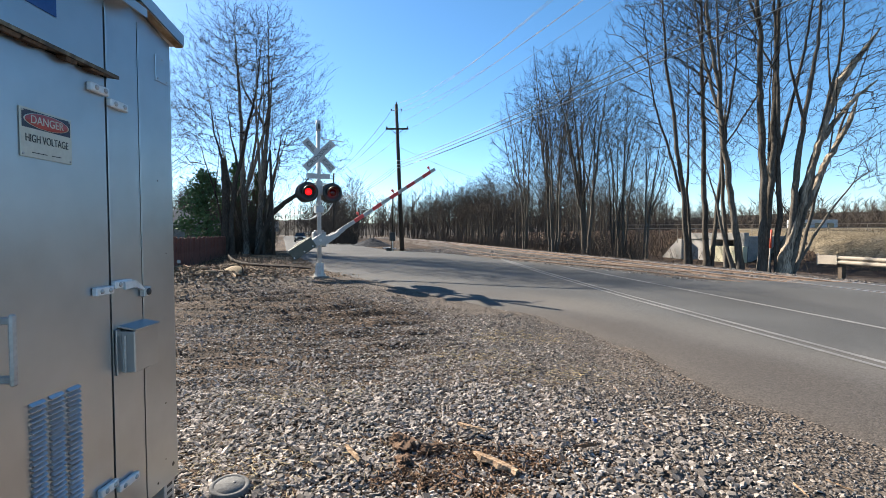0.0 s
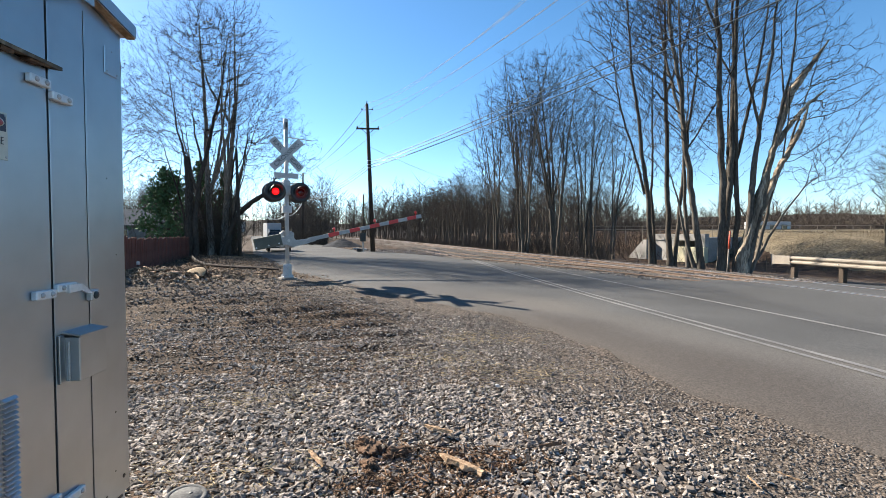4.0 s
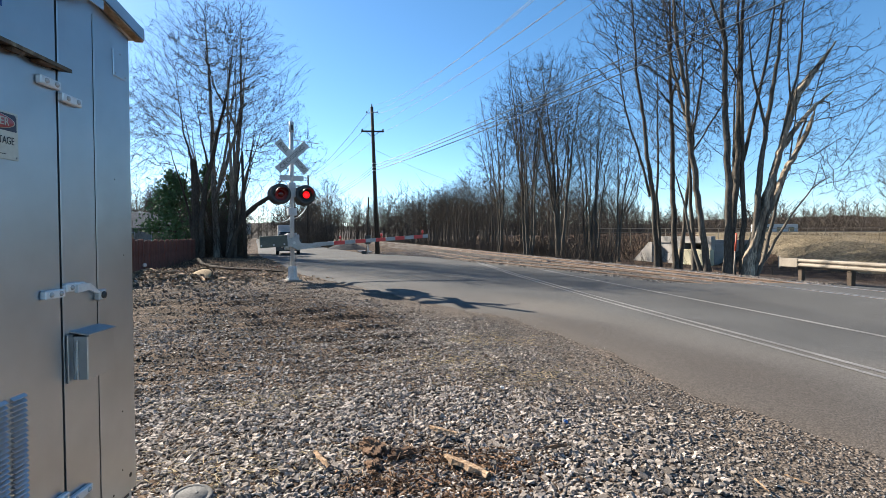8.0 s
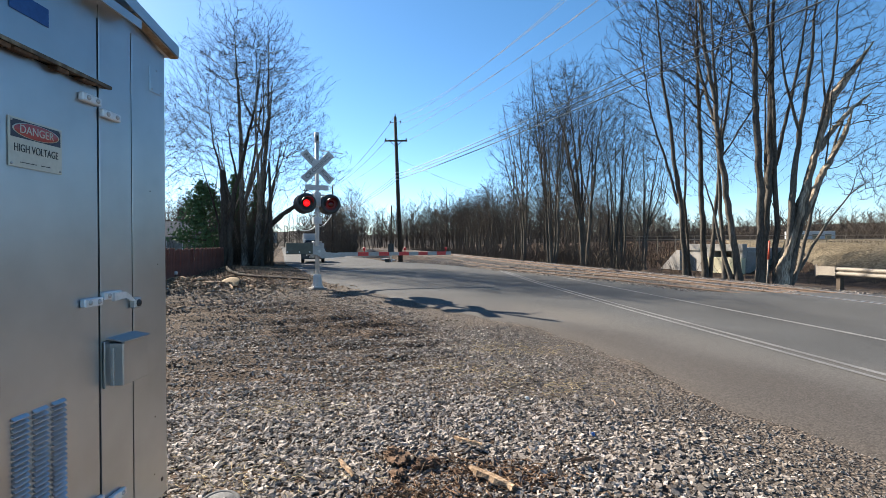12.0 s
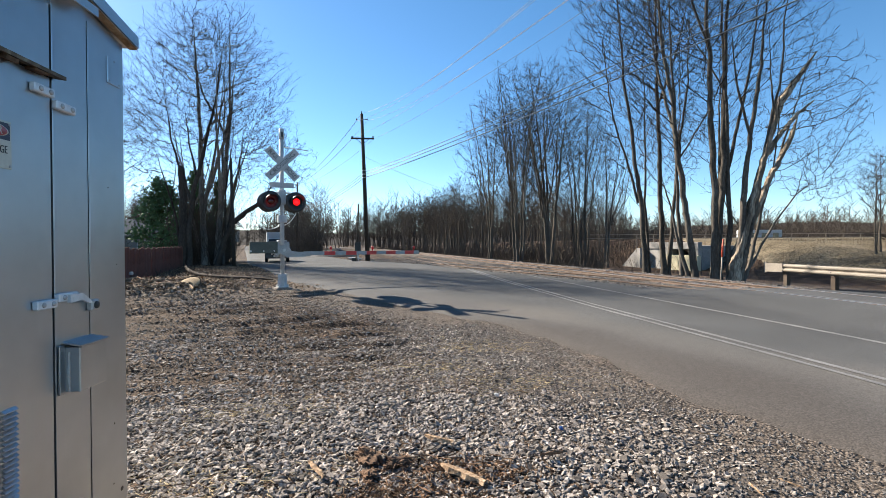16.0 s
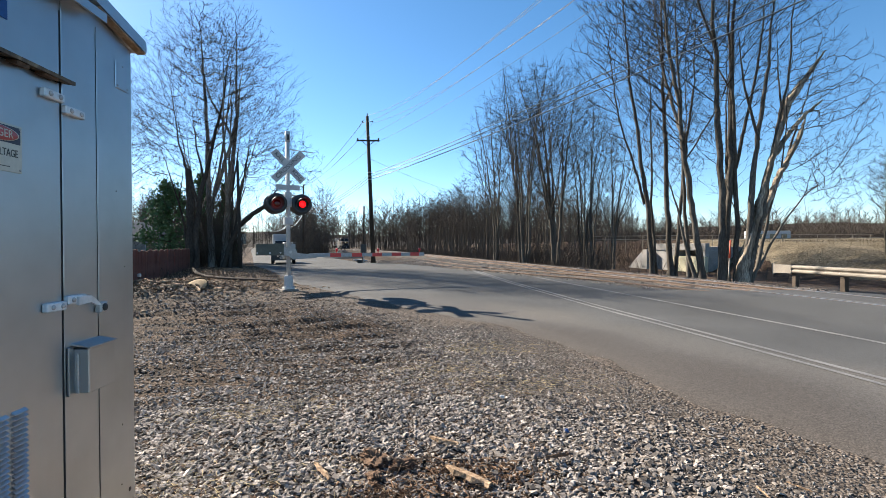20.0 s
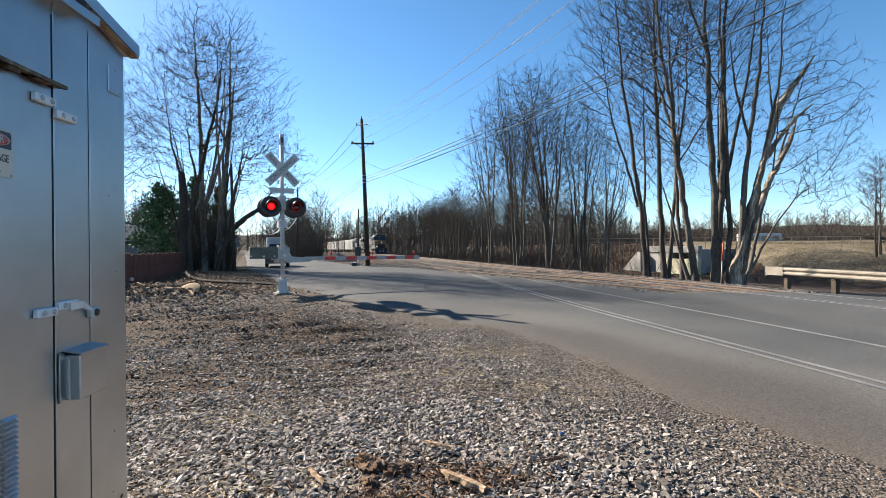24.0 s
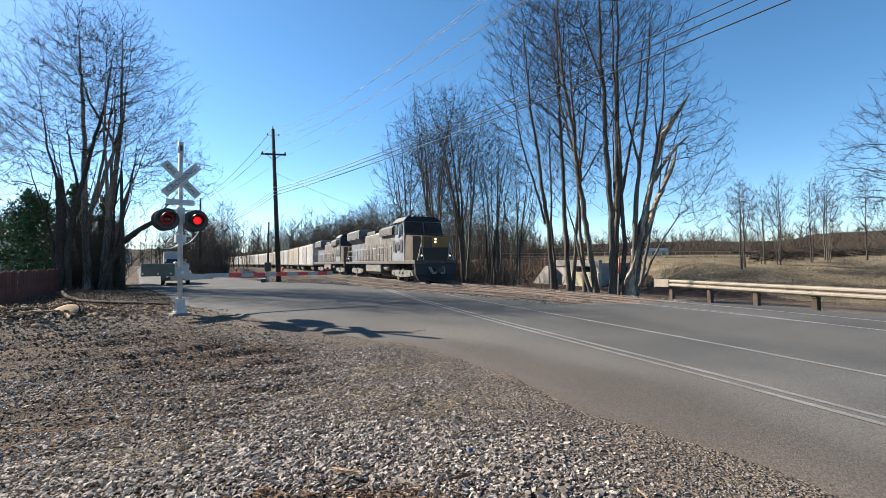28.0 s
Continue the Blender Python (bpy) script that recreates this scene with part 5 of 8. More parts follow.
def signal_light(mast, x, y, z, back, side):
    """A black target disc with a hood and a red lens; faces -y, or +y at the back."""
    turn = Matrix.Rotation(radians(90 if not back else -90), 4, "X")
    m = Matrix.Translation((x, y, z)) @ turn
    bm = BM()
    lathe(bm, m, [(0.0, -0.02), (0.30, -0.02), (0.305, -0.008), (0.30, 0.004), (0.165, 0.006), (0.16, -0.05), (0, -0.06)], 32)
    disc = part("signal_light", bm, M_BLACK, mast, "black round flashing light with a hood")
    bm = BM()
    seg = 22
    for r0, r1, l0 in ((0.18, 0.2, 0.32),):
        inner, outer = [], []
        for i in range(seg + 1):
            a = radians(-25 + 230 * i / seg)
            depth = l0 * (0.35 + 0.65 * max(0, math.sin(a)) ** 0.6) if math.sin(a) > 0 else l0 * 0.3
            row = []
            for r in (r0, r0 + 0.004):
                row.append([bm.verts.new(m @ Vector((r * math.cos(a), r * math.sin(a) * (1 if not back else -1), d))) for d in (0.0, depth)])
            inner.append(row[0])
            outer.append(row[1])
        for rows in (inner, outer):
            for a, b in zip(rows, rows[1:]):
                bm.faces.new((a[0], b[0], b[1], a[1]))
        for a, b in zip(zip(inner, outer), zip(inner[1:], outer[1:])):
            bm.faces.new((a[0][1], a[1][1], b[1][1], b[0][1]))
    part("hood", bm, M_BLACK, disc)
    bm = BM()
    lathe(bm, m, [(0.0, -0.17), (0.10, -0.165), (0.15, -0.12), (0.17, -0.02)], 20)
    part("housing", bm, M_BLACK, disc)
    lens = lens_disc(disc, m @ Matrix.Translation((0, 0, 0.03)))
    LAMPS.append((lens, m @ Matrix.Translation((0, 0, 0.03)), side))


def blade(parent, angle, texts):
    m = Matrix.Translation((0, -0.078 if angle > 0 else -0.09, 3.75)) @ Matrix.Rotation(radians(angle), 4, "Y")
    bm = BM()
    box(bm, -0.61, 0.61, -0.003, 0.003, -0.115, 0.115, 0.001, m)
    b = part("crossbuck_blade", bm, M_WHITE, parent, "white crossbuck blade with black lettering")
    for text, x, w in texts:
        words(text, 0.175, M_SIGNBLACK, b, m @ Matrix.Translation((x, -0.0045, 0)) @ Matrix.Rotation(radians(90), 4, "X"), width=w)


def crossing():
    base = pose(-3.86, 14.3, 0.15, 0, 0, 29.4)
    t = thing("crossing_signal", base, "white-painted crossing signal mast with crossbuck, red lights and gate", "crossing signal")
    bm = BM()
    prism(bm, [(-0.3, -0.12), (-0.23, 0.05), (0.23, 0.05), (0.3, -0.12)], -0.25, 0.25)
    part("foundation", bm, mat("dirty_concrete", [grey(0.1, 0.12), grey(0.18, 0.12), grey(0.27, 0.1)], 5, 40, 0.9, bump=0.4), t)
    bm = BM()
    box(bm, -0.15, 0.15, -0.15, 0.15, 0.05, 0.1, 0.012)
    cyl(bm, (0, 0, 0.09), (0, 0, 0.46), 0.15, 0.12, seg=8)
    part("junction_base", bm, M_WHITE, t)
    for x in (-0.125, 0.125):
        for y in (-0.125, 0.125):
            bm = BM()
            cyl(bm, (x, y, 0.09), (x, y, 0.14), 0.02, seg=6)
            part("anchor_bolt", bm, M_GALV, t)
    bm = BM()
    cyl(bm, (0, 0, 0.4), (0, 0, 4.55), 0.064, 0.06, seg=18)
    cyl(bm, (0, 0, 4.5), (0, 0, 4.82), 0.072, seg=18)
    part("mast", bm, M_WHITE, t)
    bm = BM()
    box(bm, -0.03, 0.03, -0.08, -0.06, 4.55, 4.72, 0.006)
    part("mast_cap_slot", bm, M_BLACK, t)
    blade(t, 45, (("RAIL", -0.36, 0.34), ("ROAD", 0.36, 0.38)))
    blade(t, -45, (("CROSSING", 0.0, 0.98),))
    # plates under the crossbuck, seen blank
    bm = BM()
    box(bm, -0.37, -0.03, -0.075, -0.068, 3.04, 3.2, 0.003)
    part("plate", bm, M_WHITE, t)
    bm = BM()
    box(bm, 0.03, 0.34, -0.075, -0.068, 3.04, 3.2, 0.003)
    part("plate", bm, M_WHITE, t)
    # light arm
    bm = BM()
    cyl(bm, (-0.42, 0, 2.9), (0.42, 0, 2.9), 0.025, seg=10)
    cyl(bm, (-0.42, 0, 2.62), (0.42, 0, 2.62), 0.03, seg=10)
    box(bm, -0.1, 0.1, -0.09, 0.09, 2.54, 2.98, 0.02)
    part("light_bracket", bm, M_WHITE, t)
    for sx in (-1, 1):
        signal_light(t, sx * 0.37, -0.2, 2.62, False, 0 if sx < 0 else 1)
        signal_light(t, sx * 0.37, 0.2, 2.62, True, 0 if sx < 0 else 1)
    # bell spike and side rod
    bm = BM()
    cyl(bm, (0.05, 0, 4.28), (0.85, 0.15, 4.28), 0.014, seg=8)
    part("side_rod", bm, M_GALV, t)
    bm = BM()
    box(bm, -0.13, 0.13, -0.1, 0.1, 2.0, 2.22, 0.015)
    part("junction_box", bm, M_WHITE, t)
    # gate mechanism
    bm = BM()
    box(bm, -0.16, 0.24, 0.07, 0.34, 0.95, 1.42, 0.03)
    mech = part("gate_mechanism", bm, M_SILVER, t, "silver-painted gate motor housing")
    bm = BM()
    box(bm, -0.1, 0.18, 0.1, 0.31, 1.42, 1.47, 0.02)
    part("lid", bm, M_SILVER, mech)
    # moving arm assembly, pivoting about the y axis
    arm = new("gate_arm")
    arm.empty_display_size = 0.1
    arm.parent = t
    arm.matrix_local = pose(0.02, 0, 1.12)
    arm["label"] = "red and white striped gate arm with counterweights"
    bm = BM()
    prism(bm, [(-0.25, 0.2), (0.12, 0.2), (0.22, 0.02), (0.62, -0.02), (0.62, -0.15), (0.1, -0.17), (-0.1, -0.05), (-0.25, -0.1)], -0.14, -0.07)
    part("support_plate", bm, M_SILVER, arm)
    bm = BM()
    prism(bm, [(-0.25, 0.17), (0.12, 0.17), (0.22, 0.0), (0.62, -0.04), (0.62, -0.13), (0.1, -0.15), (-0.1, -0.05), (-0.25, -0.1)], 0.38, 0.44)
    part("support_plate", bm, M_SILVER, arm)
    bm = BM()
    box(bm, -0.98, -0.2, -0.2, -0.09, -0.04, 0.3, 0.012)
    w = part("counterweight", bm, M_GATEGREY, arm, "grey-green counterweight")
    for x in (-0.95, -0.6, -0.3):
        bm = BM()
        cyl(bm, (x, -0.215, 0.03), (x, -0.19, 0.03), 0.025, seg=8)
        part("bolt", bm, M_GALV, w)
    bm = BM()
    box(bm, -0.7, -0.2, 0.4, 0.5, -0.02, 0.26, 0.012)
    part("counterweight", bm, M_GATEGREY, arm, "grey-green counterweight")
    bm = BM()
    cyl(bm, (0, -0.16, 0.05), (0, 0.45, 0.05), 0.045, seg=12)
    part("pivot_shaft", bm, M_GALV, arm)
    bm = BM()
    box(bm, 0.5, 0.85, 0.0, 0.06, -0.15, -0.02, 0.008)
    part("arm_bracket", bm, M_SILVER, arm)
    x, i = 0.62, 0
    ends = [0.62, 1.28]
    while ends[-1] < 4.7:
        ends.append(ends[-1] + 0.362)
    for i, (a, b) in enumerate(zip(ends, ends[1:])):
        b = min(b, 4.75)
        bm = BM()
        box(bm, a, b, -0.012, 0.022, -0.115, 0.005, 0.004)
        part("arm_stripe", bm, M_RED if i % 2 == 1 else M_ARMWHITE, arm, "red reflective stripe" if i % 2 == 1 else "white reflective stripe")
    for x in (1.5, 2.95, 4.55):
        bm = BM()
        lathe(bm, Matrix.Translation((x, 0.005, 0.06)), [(0.0, 0.1), (0.03, 0.095), (0.045, 0.07), (0.04, 0.015), (0.015, 0.0), (0.015, -0.06)], 12)
        part("arm_lamp", bm, M_RED, arm, "small red arm lamp")
    ARM.append(arm)


crossing()


# ---- the freight train ----
M_LOCO = mat("dirty_grey_blue_paint", [(0.0336, 0.0353, 0.0386), (0.1092, 0.1176, 0.1302), (0.1932, 0.2066, 0.2268)], 0.9, 7, 0.5, bump=0.05)
M_NAVY = mat("navy_paint", [(0.006, 0.005, 0.006), (0.011, 0.01, 0.013)], 1.0, 12, 0.6, bump=0.03)
M_GOLD = mat("dull_gold_paint", [(0.0224, 0.012, 0.0048), (0.052, 0.0288, 0.0088), (0.08, 0.0472, 0.0136)], 1.0, 12, 0.5, bump=0.04)
M_HOOD = mat("sooty_grey_paint", [(0.0252, 0.0218, 0.0185), (0.1008, 0.0882, 0.0722), (0.1848, 0.1596, 0.1302)], 1.1, 6, 0.55, bump=0.05)
M_UNDER = mat("oily_underframe", [(0.0168, 0.0151, 0.0134), (0.0504, 0.0462, 0.042), (0.1092, 0.1008, 0.0924)], 3, 20, 0.7, metal=0.2, bump=0.2)
M_TRUCK = mat("dusty_bogie_grey", [(0.0336, 0.0311, 0.0286), (0.084, 0.079, 0.0739), (0.2016, 0.1932, 0.1764)], 3, 20, 0.7, bump=0.2)
M_CAR = mat("grimy_white_boxcar", [(0.18, 0.17, 0.158), (0.36, 0.345, 0.325), (0.48, 0.465, 0.445)], 0.7, 5, 0.65, bump=0.05, piece=0.12, stretch=(1, 1, 0.4))
M_CARBUFF = mat("grimy_buff_boxcar", [(0.168, 0.1386, 0.1092), (0.336, 0.294, 0.2436), (0.4368, 0.3948, 0.336)], 0.5, 8, 0.65, bump=0.05, piece=0.12, stretch=(1, 1, 0.4))
M_CABGLASS = mat("dark_cab_glass", [grey(0.015), grey(0.03)], 3, 20, 0.08, bump=0.0)
M_HEADLIGHT = glow("headlight_glow", (1.0, 0.8, 0.48), 1.3)


def bogie(parent, y, axles, pitch):
    bm = BM()
    L = pitch * (axles - 1) / 2 + 0.55
    for x in (-1.12, 1.12):
        prism(bm, [(-L, 0.62), (-L + 0.3, 0.8), (L - 0.3, 0.8), (L, 0.62), (L, 0.48), (L - 0.5, 0.38), (0.4, 0.3), (-0.4, 0.3), (-L + 0.5, 0.38), (-L, 0.48)], -0.09, 0.09, Matrix.Translation((x, y, 0)) @ Matrix.Rotation(radians(90), 4, "Z"))
    box(bm, -1.1, 1.1, y - 0.3, y + 0.3, 0.55, 0.95, 0.03)
    b = part("bogie", bm, M_TRUCK, parent)
    for i in range(axles):
        yy = y + (i - (axles - 1) / 2) * pitch
        for x in (-0.75, 0.75):
            s = 1 if x > 0 else -1
            bm = BM()
            lathe(bm, Matrix.Translation((x, yy, 0.5)) @ Matrix.Rotation(radians(90 * s), 4, "Y"), [(0.0, 0.07), (0.15, 0.07), (0.2, 0.04), (0.4, 0.04), (0.44, 0.07), (0.5, 0.065), (0.52, -0.05), (0.0, -0.06)], 22)
            part("wheel", bm, M_UNDER, b)
            bm = BM()
            box(bm, x + s * 0.42 - 0.08, x + s * 0.42 + 0.08, yy - 0.16, yy + 0.16, 0.36, 0.66, 0.03)
            part("journal_box", bm, M_TRUCK, b)
    for x in (-1.18, 1.18):
        for dy in (-0.35, 0.35):
            bm = BM()
            cyl(bm, (x, y + dy, 0.5), (x, y + dy, 0.82), 0.09, seg=10)
            part("spring", bm, M_UNDER, b)


def locomotive(label):
    """Nose towards +y; the origin lies on the rail head under the nose's end."""
    t = tagged(new("locomotive"), label, "locomotive", "train")
    fr = -0.35
    bm = BM()
    box(bm, -1.55, 1.55, -22.0, fr, 1.28, 1.5, 0.02)
    part("walkway_deck", bm, M_UNDER, t)
    # nose: sloping top, chamfered front corners
    bm = BM()
    out = [(-1.5, -2.55), (-1.5, -0.85), (-1.05, -0.4), (1.05, -0.4), (1.5, -0.85), (1.5, -2.55)]
    lo = [bm.verts.new((x, y, 1.45)) for x, y in out]
    hi = [bm.verts.new((x * 0.97, y if y < -2 else y - 0.12, 3.2 if y < -2 else 3.02)) for x, y in out]
    bm.faces.new(hi)
    for i in range(6):
        bm.faces.new((lo[i], lo[(i + 1) % 6], hi[(i + 1) % 6], hi[i]))
    nose = part("nose", bm, M_GOLD, t, "dull gold nose")
    bm = BM()
    box(bm, 0.25, 0.85, -0.425, -0.38, 1.6, 2.95, 0.02)
    part("nose_door", bm, M_GOLD, nose)
    # gold band, coloured brighter than the nose to offset the front's shade
    bm = BM()
    box(bm, -1.02, 1.02, -0.53, -0.405, 2.3, 2.98, 0.02)
    part("nose_band", bm, mat("brightened_gold_paint", [(0.13, 0.072, 0.02), (0.22, 0.125, 0.035)], 1.0, 12, 0.5, bump=0.04) if "brightened_gold_paint" not in bpy.data.materials else bpy.data.materials["brightened_gold_paint"], nose, "gold band under the windshield")
    bm = BM()
    box(bm, -1.04, 1.04, -0.5, -0.372, 1.46, 2.28, 0.03)
    part("lower_nose", bm, M_NAVY, nose, "navy lower nose")
    bm = BM()
    box(bm, 0.28, 0.62, -0.42, -0.39, 2.52, 2.86, 0.02)
    part("nose_emblem", bm, M_NAVY, nose, "dark square emblem panel")
    # cab
    bm = BM()
    prof = [(-2.5, 1.45), (-2.5, 3.12), (-2.78, 4.05), (-3.0, 4.4), (-5.3, 4.4), (-5.3, 1.45)]
    L, R = [], []
    for y, z in prof:
        w = 1.53 if z < 3.6 else (1.48 if z < 4.2 else 1.15)
        L.append(bm.verts.new((-w, y, z)))
        R.append(bm.verts.new((w, y, z)))
    bm.faces.new(L)
    bm.faces.new(R[::-1])
    for i in range(6):
        j = (i + 1) % 6
        bm.faces.new((L[i], R[i], R[j], L[j]))
    cabp = part("cab", bm, M_LOCO, t)
    bm = BM()
    a = [(-1.12, -3.0, 4.44), (1.12, -3.0, 4.44), (1.12, -5.35, 4.46), (-1.12, -5.35, 4.46)]
    b = [(-1.5, -2.72, 4.1), (1.5, -2.72, 4.1), (1.5, -5.35, 4.1), (-1.5, -5.35, 4.1)]
    va, vb = [bm.verts.new(p) for p in a], [bm.verts.new(p) for p in b]
    bm.faces.new(va)
    for i in range(4):
        bm.faces.new((va[i], vb[i], vb[(i + 1) % 4], va[(i + 1) % 4]))
    part("cab_roof", bm, M_NAVY, cabp, "navy cab roof")
    bm = BM()
    for s in (-1, 1):
        vs = [bm.verts.new(p) for p in ((s * 0.06, -2.52, 3.3), (s * 1.46, -2.52, 3.3), (s * 1.4, -2.75, 4.03), (s * 0.06, -2.75, 4.03))]
        vs2 = [bm.verts.new(v.co + Vector((0, 0.035, 0.012))) for v in vs]
        bm.faces.new(vs2)
        for i in range(4):
            bm.faces.new((vs[i], vs[(i + 1) % 4], vs2[(i + 1) % 4], vs2[i]))
    part("windshield", bm, M_CABGLASS, cabp, "dark windshield")
    bm = BM()
    prism(bm, [(-1.53, 3.1), (-1.5, 3.32), (1.5, 3.32), (1.53, 3.1)], -2.5, -2.44)
    part("visor_band", bm, M_NAVY, cabp)
    for s in (-1, 1):
        for y0, y1 in ((-3.75, -3.05), (-4.7, -3.95)):
            bm = BM()
            box(bm, s * 1.49, s * 1.535, y0, y1, 3.25, 3.95, 0.02)
            part("side_window", bm, M_CABGLASS, cabp)
        for y0, y1, z0, z1 in ((-5.1, -4.5, 2.1, 2.9), (-4.3, -3.7, 2.25, 2.75), (-3.5, -2.9, 2.1, 2.9)):
            bm = BM()
            box(bm, min(s * 1.528, s * 1.54), max(s * 1.528, s * 1.54), y0, y1, z0, z1, 0.004)
            part("side_marking", bm, M_NAVY, cabp, "plain dark marking block")
    # lights
    for x, z, r in ((-0.09, 2.82, 0.06), (-0.09, 2.63, 0.06)):
        bm = BM()
        lathe(bm, Matrix.Translation((x + 0.1, -0.39, z)) @ Matrix.Rotation(radians(-90), 4, "X"), [(0, 0.03), (r, 0.02), (r, -0.05)], 16)
        part("headlight", bm, M_HEADLIGHT, nose, "lit headlight")
    for x in (-1.05, 1.05):
        bm = BM()
        box(bm, x - 0.14, x + 0.14, -0.6, -0.355, 1.64, 1.93, 0.02)
        d = part("ditch_light_box", bm, M_NAVY, t)
        bm = BM()
        lathe(bm, Matrix.Translation((x, -0.36, 1.79)) @ Matrix.Rotation(radians(-90), 4, "X"), [(0, 0.03), (0.05, 0.02), (0.05, -0.02)], 16)
        part("ditch_light", bm, M_HEADLIGHT, d, "lit ditch light")
    # pilot and plough
    bm = BM()
    vs = [bm.verts.new(p) for p in ((-1.5, -0.45, 1.5), (1.5, -0.45, 1.5), (1.5, -0.3, 0.55), (-1.5, -0.3, 0.55))]
    low = [bm.verts.new(p) for p in ((-1.35, -0.05, 0.12), (0, 0.12, 0.12), (1.35, -0.05, 0.12))]
    bm.faces.new(vs)
    bm.faces.new((vs[3], vs[2], low[2], low[1], low[0]))
    ext = bmesh.ops.extrude_face_region(bm, geom=list(bm.faces))
    bmesh.ops.translate(bm, vec=(0, -0.25, 0), verts=[v for v in ext["geom"] if isinstance(v, bmesh.types.BMVert)])
    part("pilot_plough", bm, M_NAVY, t, "dark pilot plough")
    bm = BM()
    box(bm, -0.14, 0.14, -0.4, 0.35, 0.72, 0.98, 0.04)
    box(bm, -0.26, 0.26, 0.2, 0.45, 0.68, 1.02, 0.06)
    part("coupler", bm, M_UNDER, t)
    for x in (-0.55, -0.4, 0.45, 0.6):
        pts = np.array([[[x, -0.2, 1.05], [x * 0.9, 0.0, 0.8], [x * 0.75, 0.1, 0.62], [x * 0.5, 0.12, 0.6], [x * 0.3, 0.1, 0.75]]])
        part("air_hose", arrays_mesh("air_hose", *tubes(pts, np.full((1, 5), 0.028), 6), M_GALV), None, t)
    # long hood
    bm = BM()
    box(bm, -1.02, 1.02, -15.6, -5.3, 1.45, 3.72, 0.06)
    part("long_hood", bm, M_HOOD, t, "grimy grey engine hood")
    bm = BM()
    prism(bm, [(-1.02, 1.45), (-1.02, 3.2), (-1.5, 3.55), (-1.5, 4.25), (-1.2, 4.4), (1.2, 4.4), (1.5, 4.25), (1.5, 3.55), (1.02, 3.2), (1.02, 1.45)], -21.4, -16.2)
    part("radiator_section", bm, M_LOCO, t, "flared radiator section")
    bm = BM()
    box(bm, -1.52, 1.52, -21.0, -16.6, 3.62, 4.2, 0.02)
    part("radiator_grille", bm, M_UNDER, t)
    bm = BM()
    box(bm, -1.02, 1.02, -16.2, -15.6, 1.45, 3.9, 0.03)
    part("blower_section", bm, M_HOOD, t)
    bm = BM()
    prism(bm, [(-1.25, 3.4), (-1.25, 3.9), (-0.95, 4.1), (0.95, 4.1), (1.25, 3.9), (1.25, 3.4)], -9.9, -6.3)
    part("dynamic_brake_housing", bm, M_UNDER, t, "sooty brake housing")
    bm = BM()
    prism(bm, [(-1.03, 3.5), (-0.8, 3.84), (0.8, 3.84), (1.03, 3.5)], -15.6, -5.3)
    part("hood_roof", bm, M_UNDER, t, "sooty hood roof")
    bm = BM()
    box(bm, -1.27, 1.27, -9.6, -6.6, 3.48, 3.85, 0.02)
    part("brake_grille", bm, M_UNDER, t)
    bm = BM()
    box(bm, -0.35, 0.35, -11.8, -10.6, 3.75, 4.2, 0.05)
    part("exhaust_stack", bm, M_UNDER, t)
    bm = BM()
    box(bm, -0.9, 0.9, -15.2, -12.4, 3.75, 4.05, 0.05)
    part("roof_hatch", bm, M_UNDER, t)
    for i in range(13):
        for s in (-1, 1):
            bm = BM()
            y = -8.5 - 0.55 * i
            box(bm, s * 1.018, s * 1.035, y - 0.24, y + 0.24, 1.65, 2.85 if i % 4 else 3.3, 0.01)
            part("hood_door", bm, M_HOOD if i % 5 else M_UNDER, t)
    # handrails
    for s in (-1, 1):
        n = 15
        for i in range(n):
            y = -5.6 - 15.6 * i / (n - 1)
            bm = BM()
            cyl(bm, (s * 1.5, y, 1.45), (s * 1.5, y, 2.5), 0.022, seg=6, caps=False)
            part("stanchion", bm, M_LOCO, t)
        bm = BM()
        cyl(bm, (s * 1.5, -5.6, 2.5), (s * 1.5, -21.2, 2.5), 0.022, seg=6)
        cyl(bm, (s * 1.5, -5.6, 2.0), (s * 1.5, -21.2, 2.0), 0.018, seg=6)
        part("handrail", bm, M_LOCO, t)
        bm = BM()
        cyl(bm, (s * 1.35, -0.4, 1.45), (s * 1.05, -0.38, 2.6), 0.016, seg=6)
        cyl(bm, (s * 1.05, -0.38, 2.6), (s * 0.9, -0.36, 1.5), 0.016, seg=6)
        part("front_handrail", bm, M_GALV, t)
        for z in (0.45, 0.78, 1.1):
            bm = BM()
            box(bm, s * 1.2, s * 1.52, -1.0, -0.6, z, z + 0.04, 0.008)
            part("step", bm, M_UNDER, t)
        bm = BM()
        cyl(bm, (s * 1.0, -8.6, 0.95), (s * 1.0, -6.9, 0.95), 0.27, seg=14)
        part("air_tank", bm, M_TRUCK, t)
        bm = BM()
        box(bm, s * 0.9, s * 1.45, -8.9, -8.75, 0.6, 1.3, 0.02)
        part("tank_strap", bm, M_TRUCK, t)
    bm = BM()
    prism(bm, [(-1.45, 1.28), (-1.45, 0.62), (-1.15, 0.38), (1.15, 0.38), (1.45, 0.62), (1.45, 1.28)], -13.6, -9.0)
    part("fuel_tank", bm, M_TRUCK, t)
    bogie(t, -4.1, 3, 1.85)
    bogie(t, -18.2, 3, 1.85)
    bm = BM()
    for k in (-0.25, 0, 0.25):
        cyl(bm, (k, -4.0, 4.55 + abs(k) * 0.2), (k * 1.1, -3.55, 4.58), 0.03, 0.07, seg=10)
    box(bm, -0.3, 0.3, -4.1, -3.95, 4.42, 4.58, 0.02)
    part("horn", bm, M_UNDER, cabp)
    for ob in t.children_recursive:
        zs = [v.co.z for v in ob.data.vertices]
        if min(zs) > 1.2:
            for v in ob.data.vertices:
                v.co.z = 1.45 + (v.co.z - 1.45) * 1.09
    return t


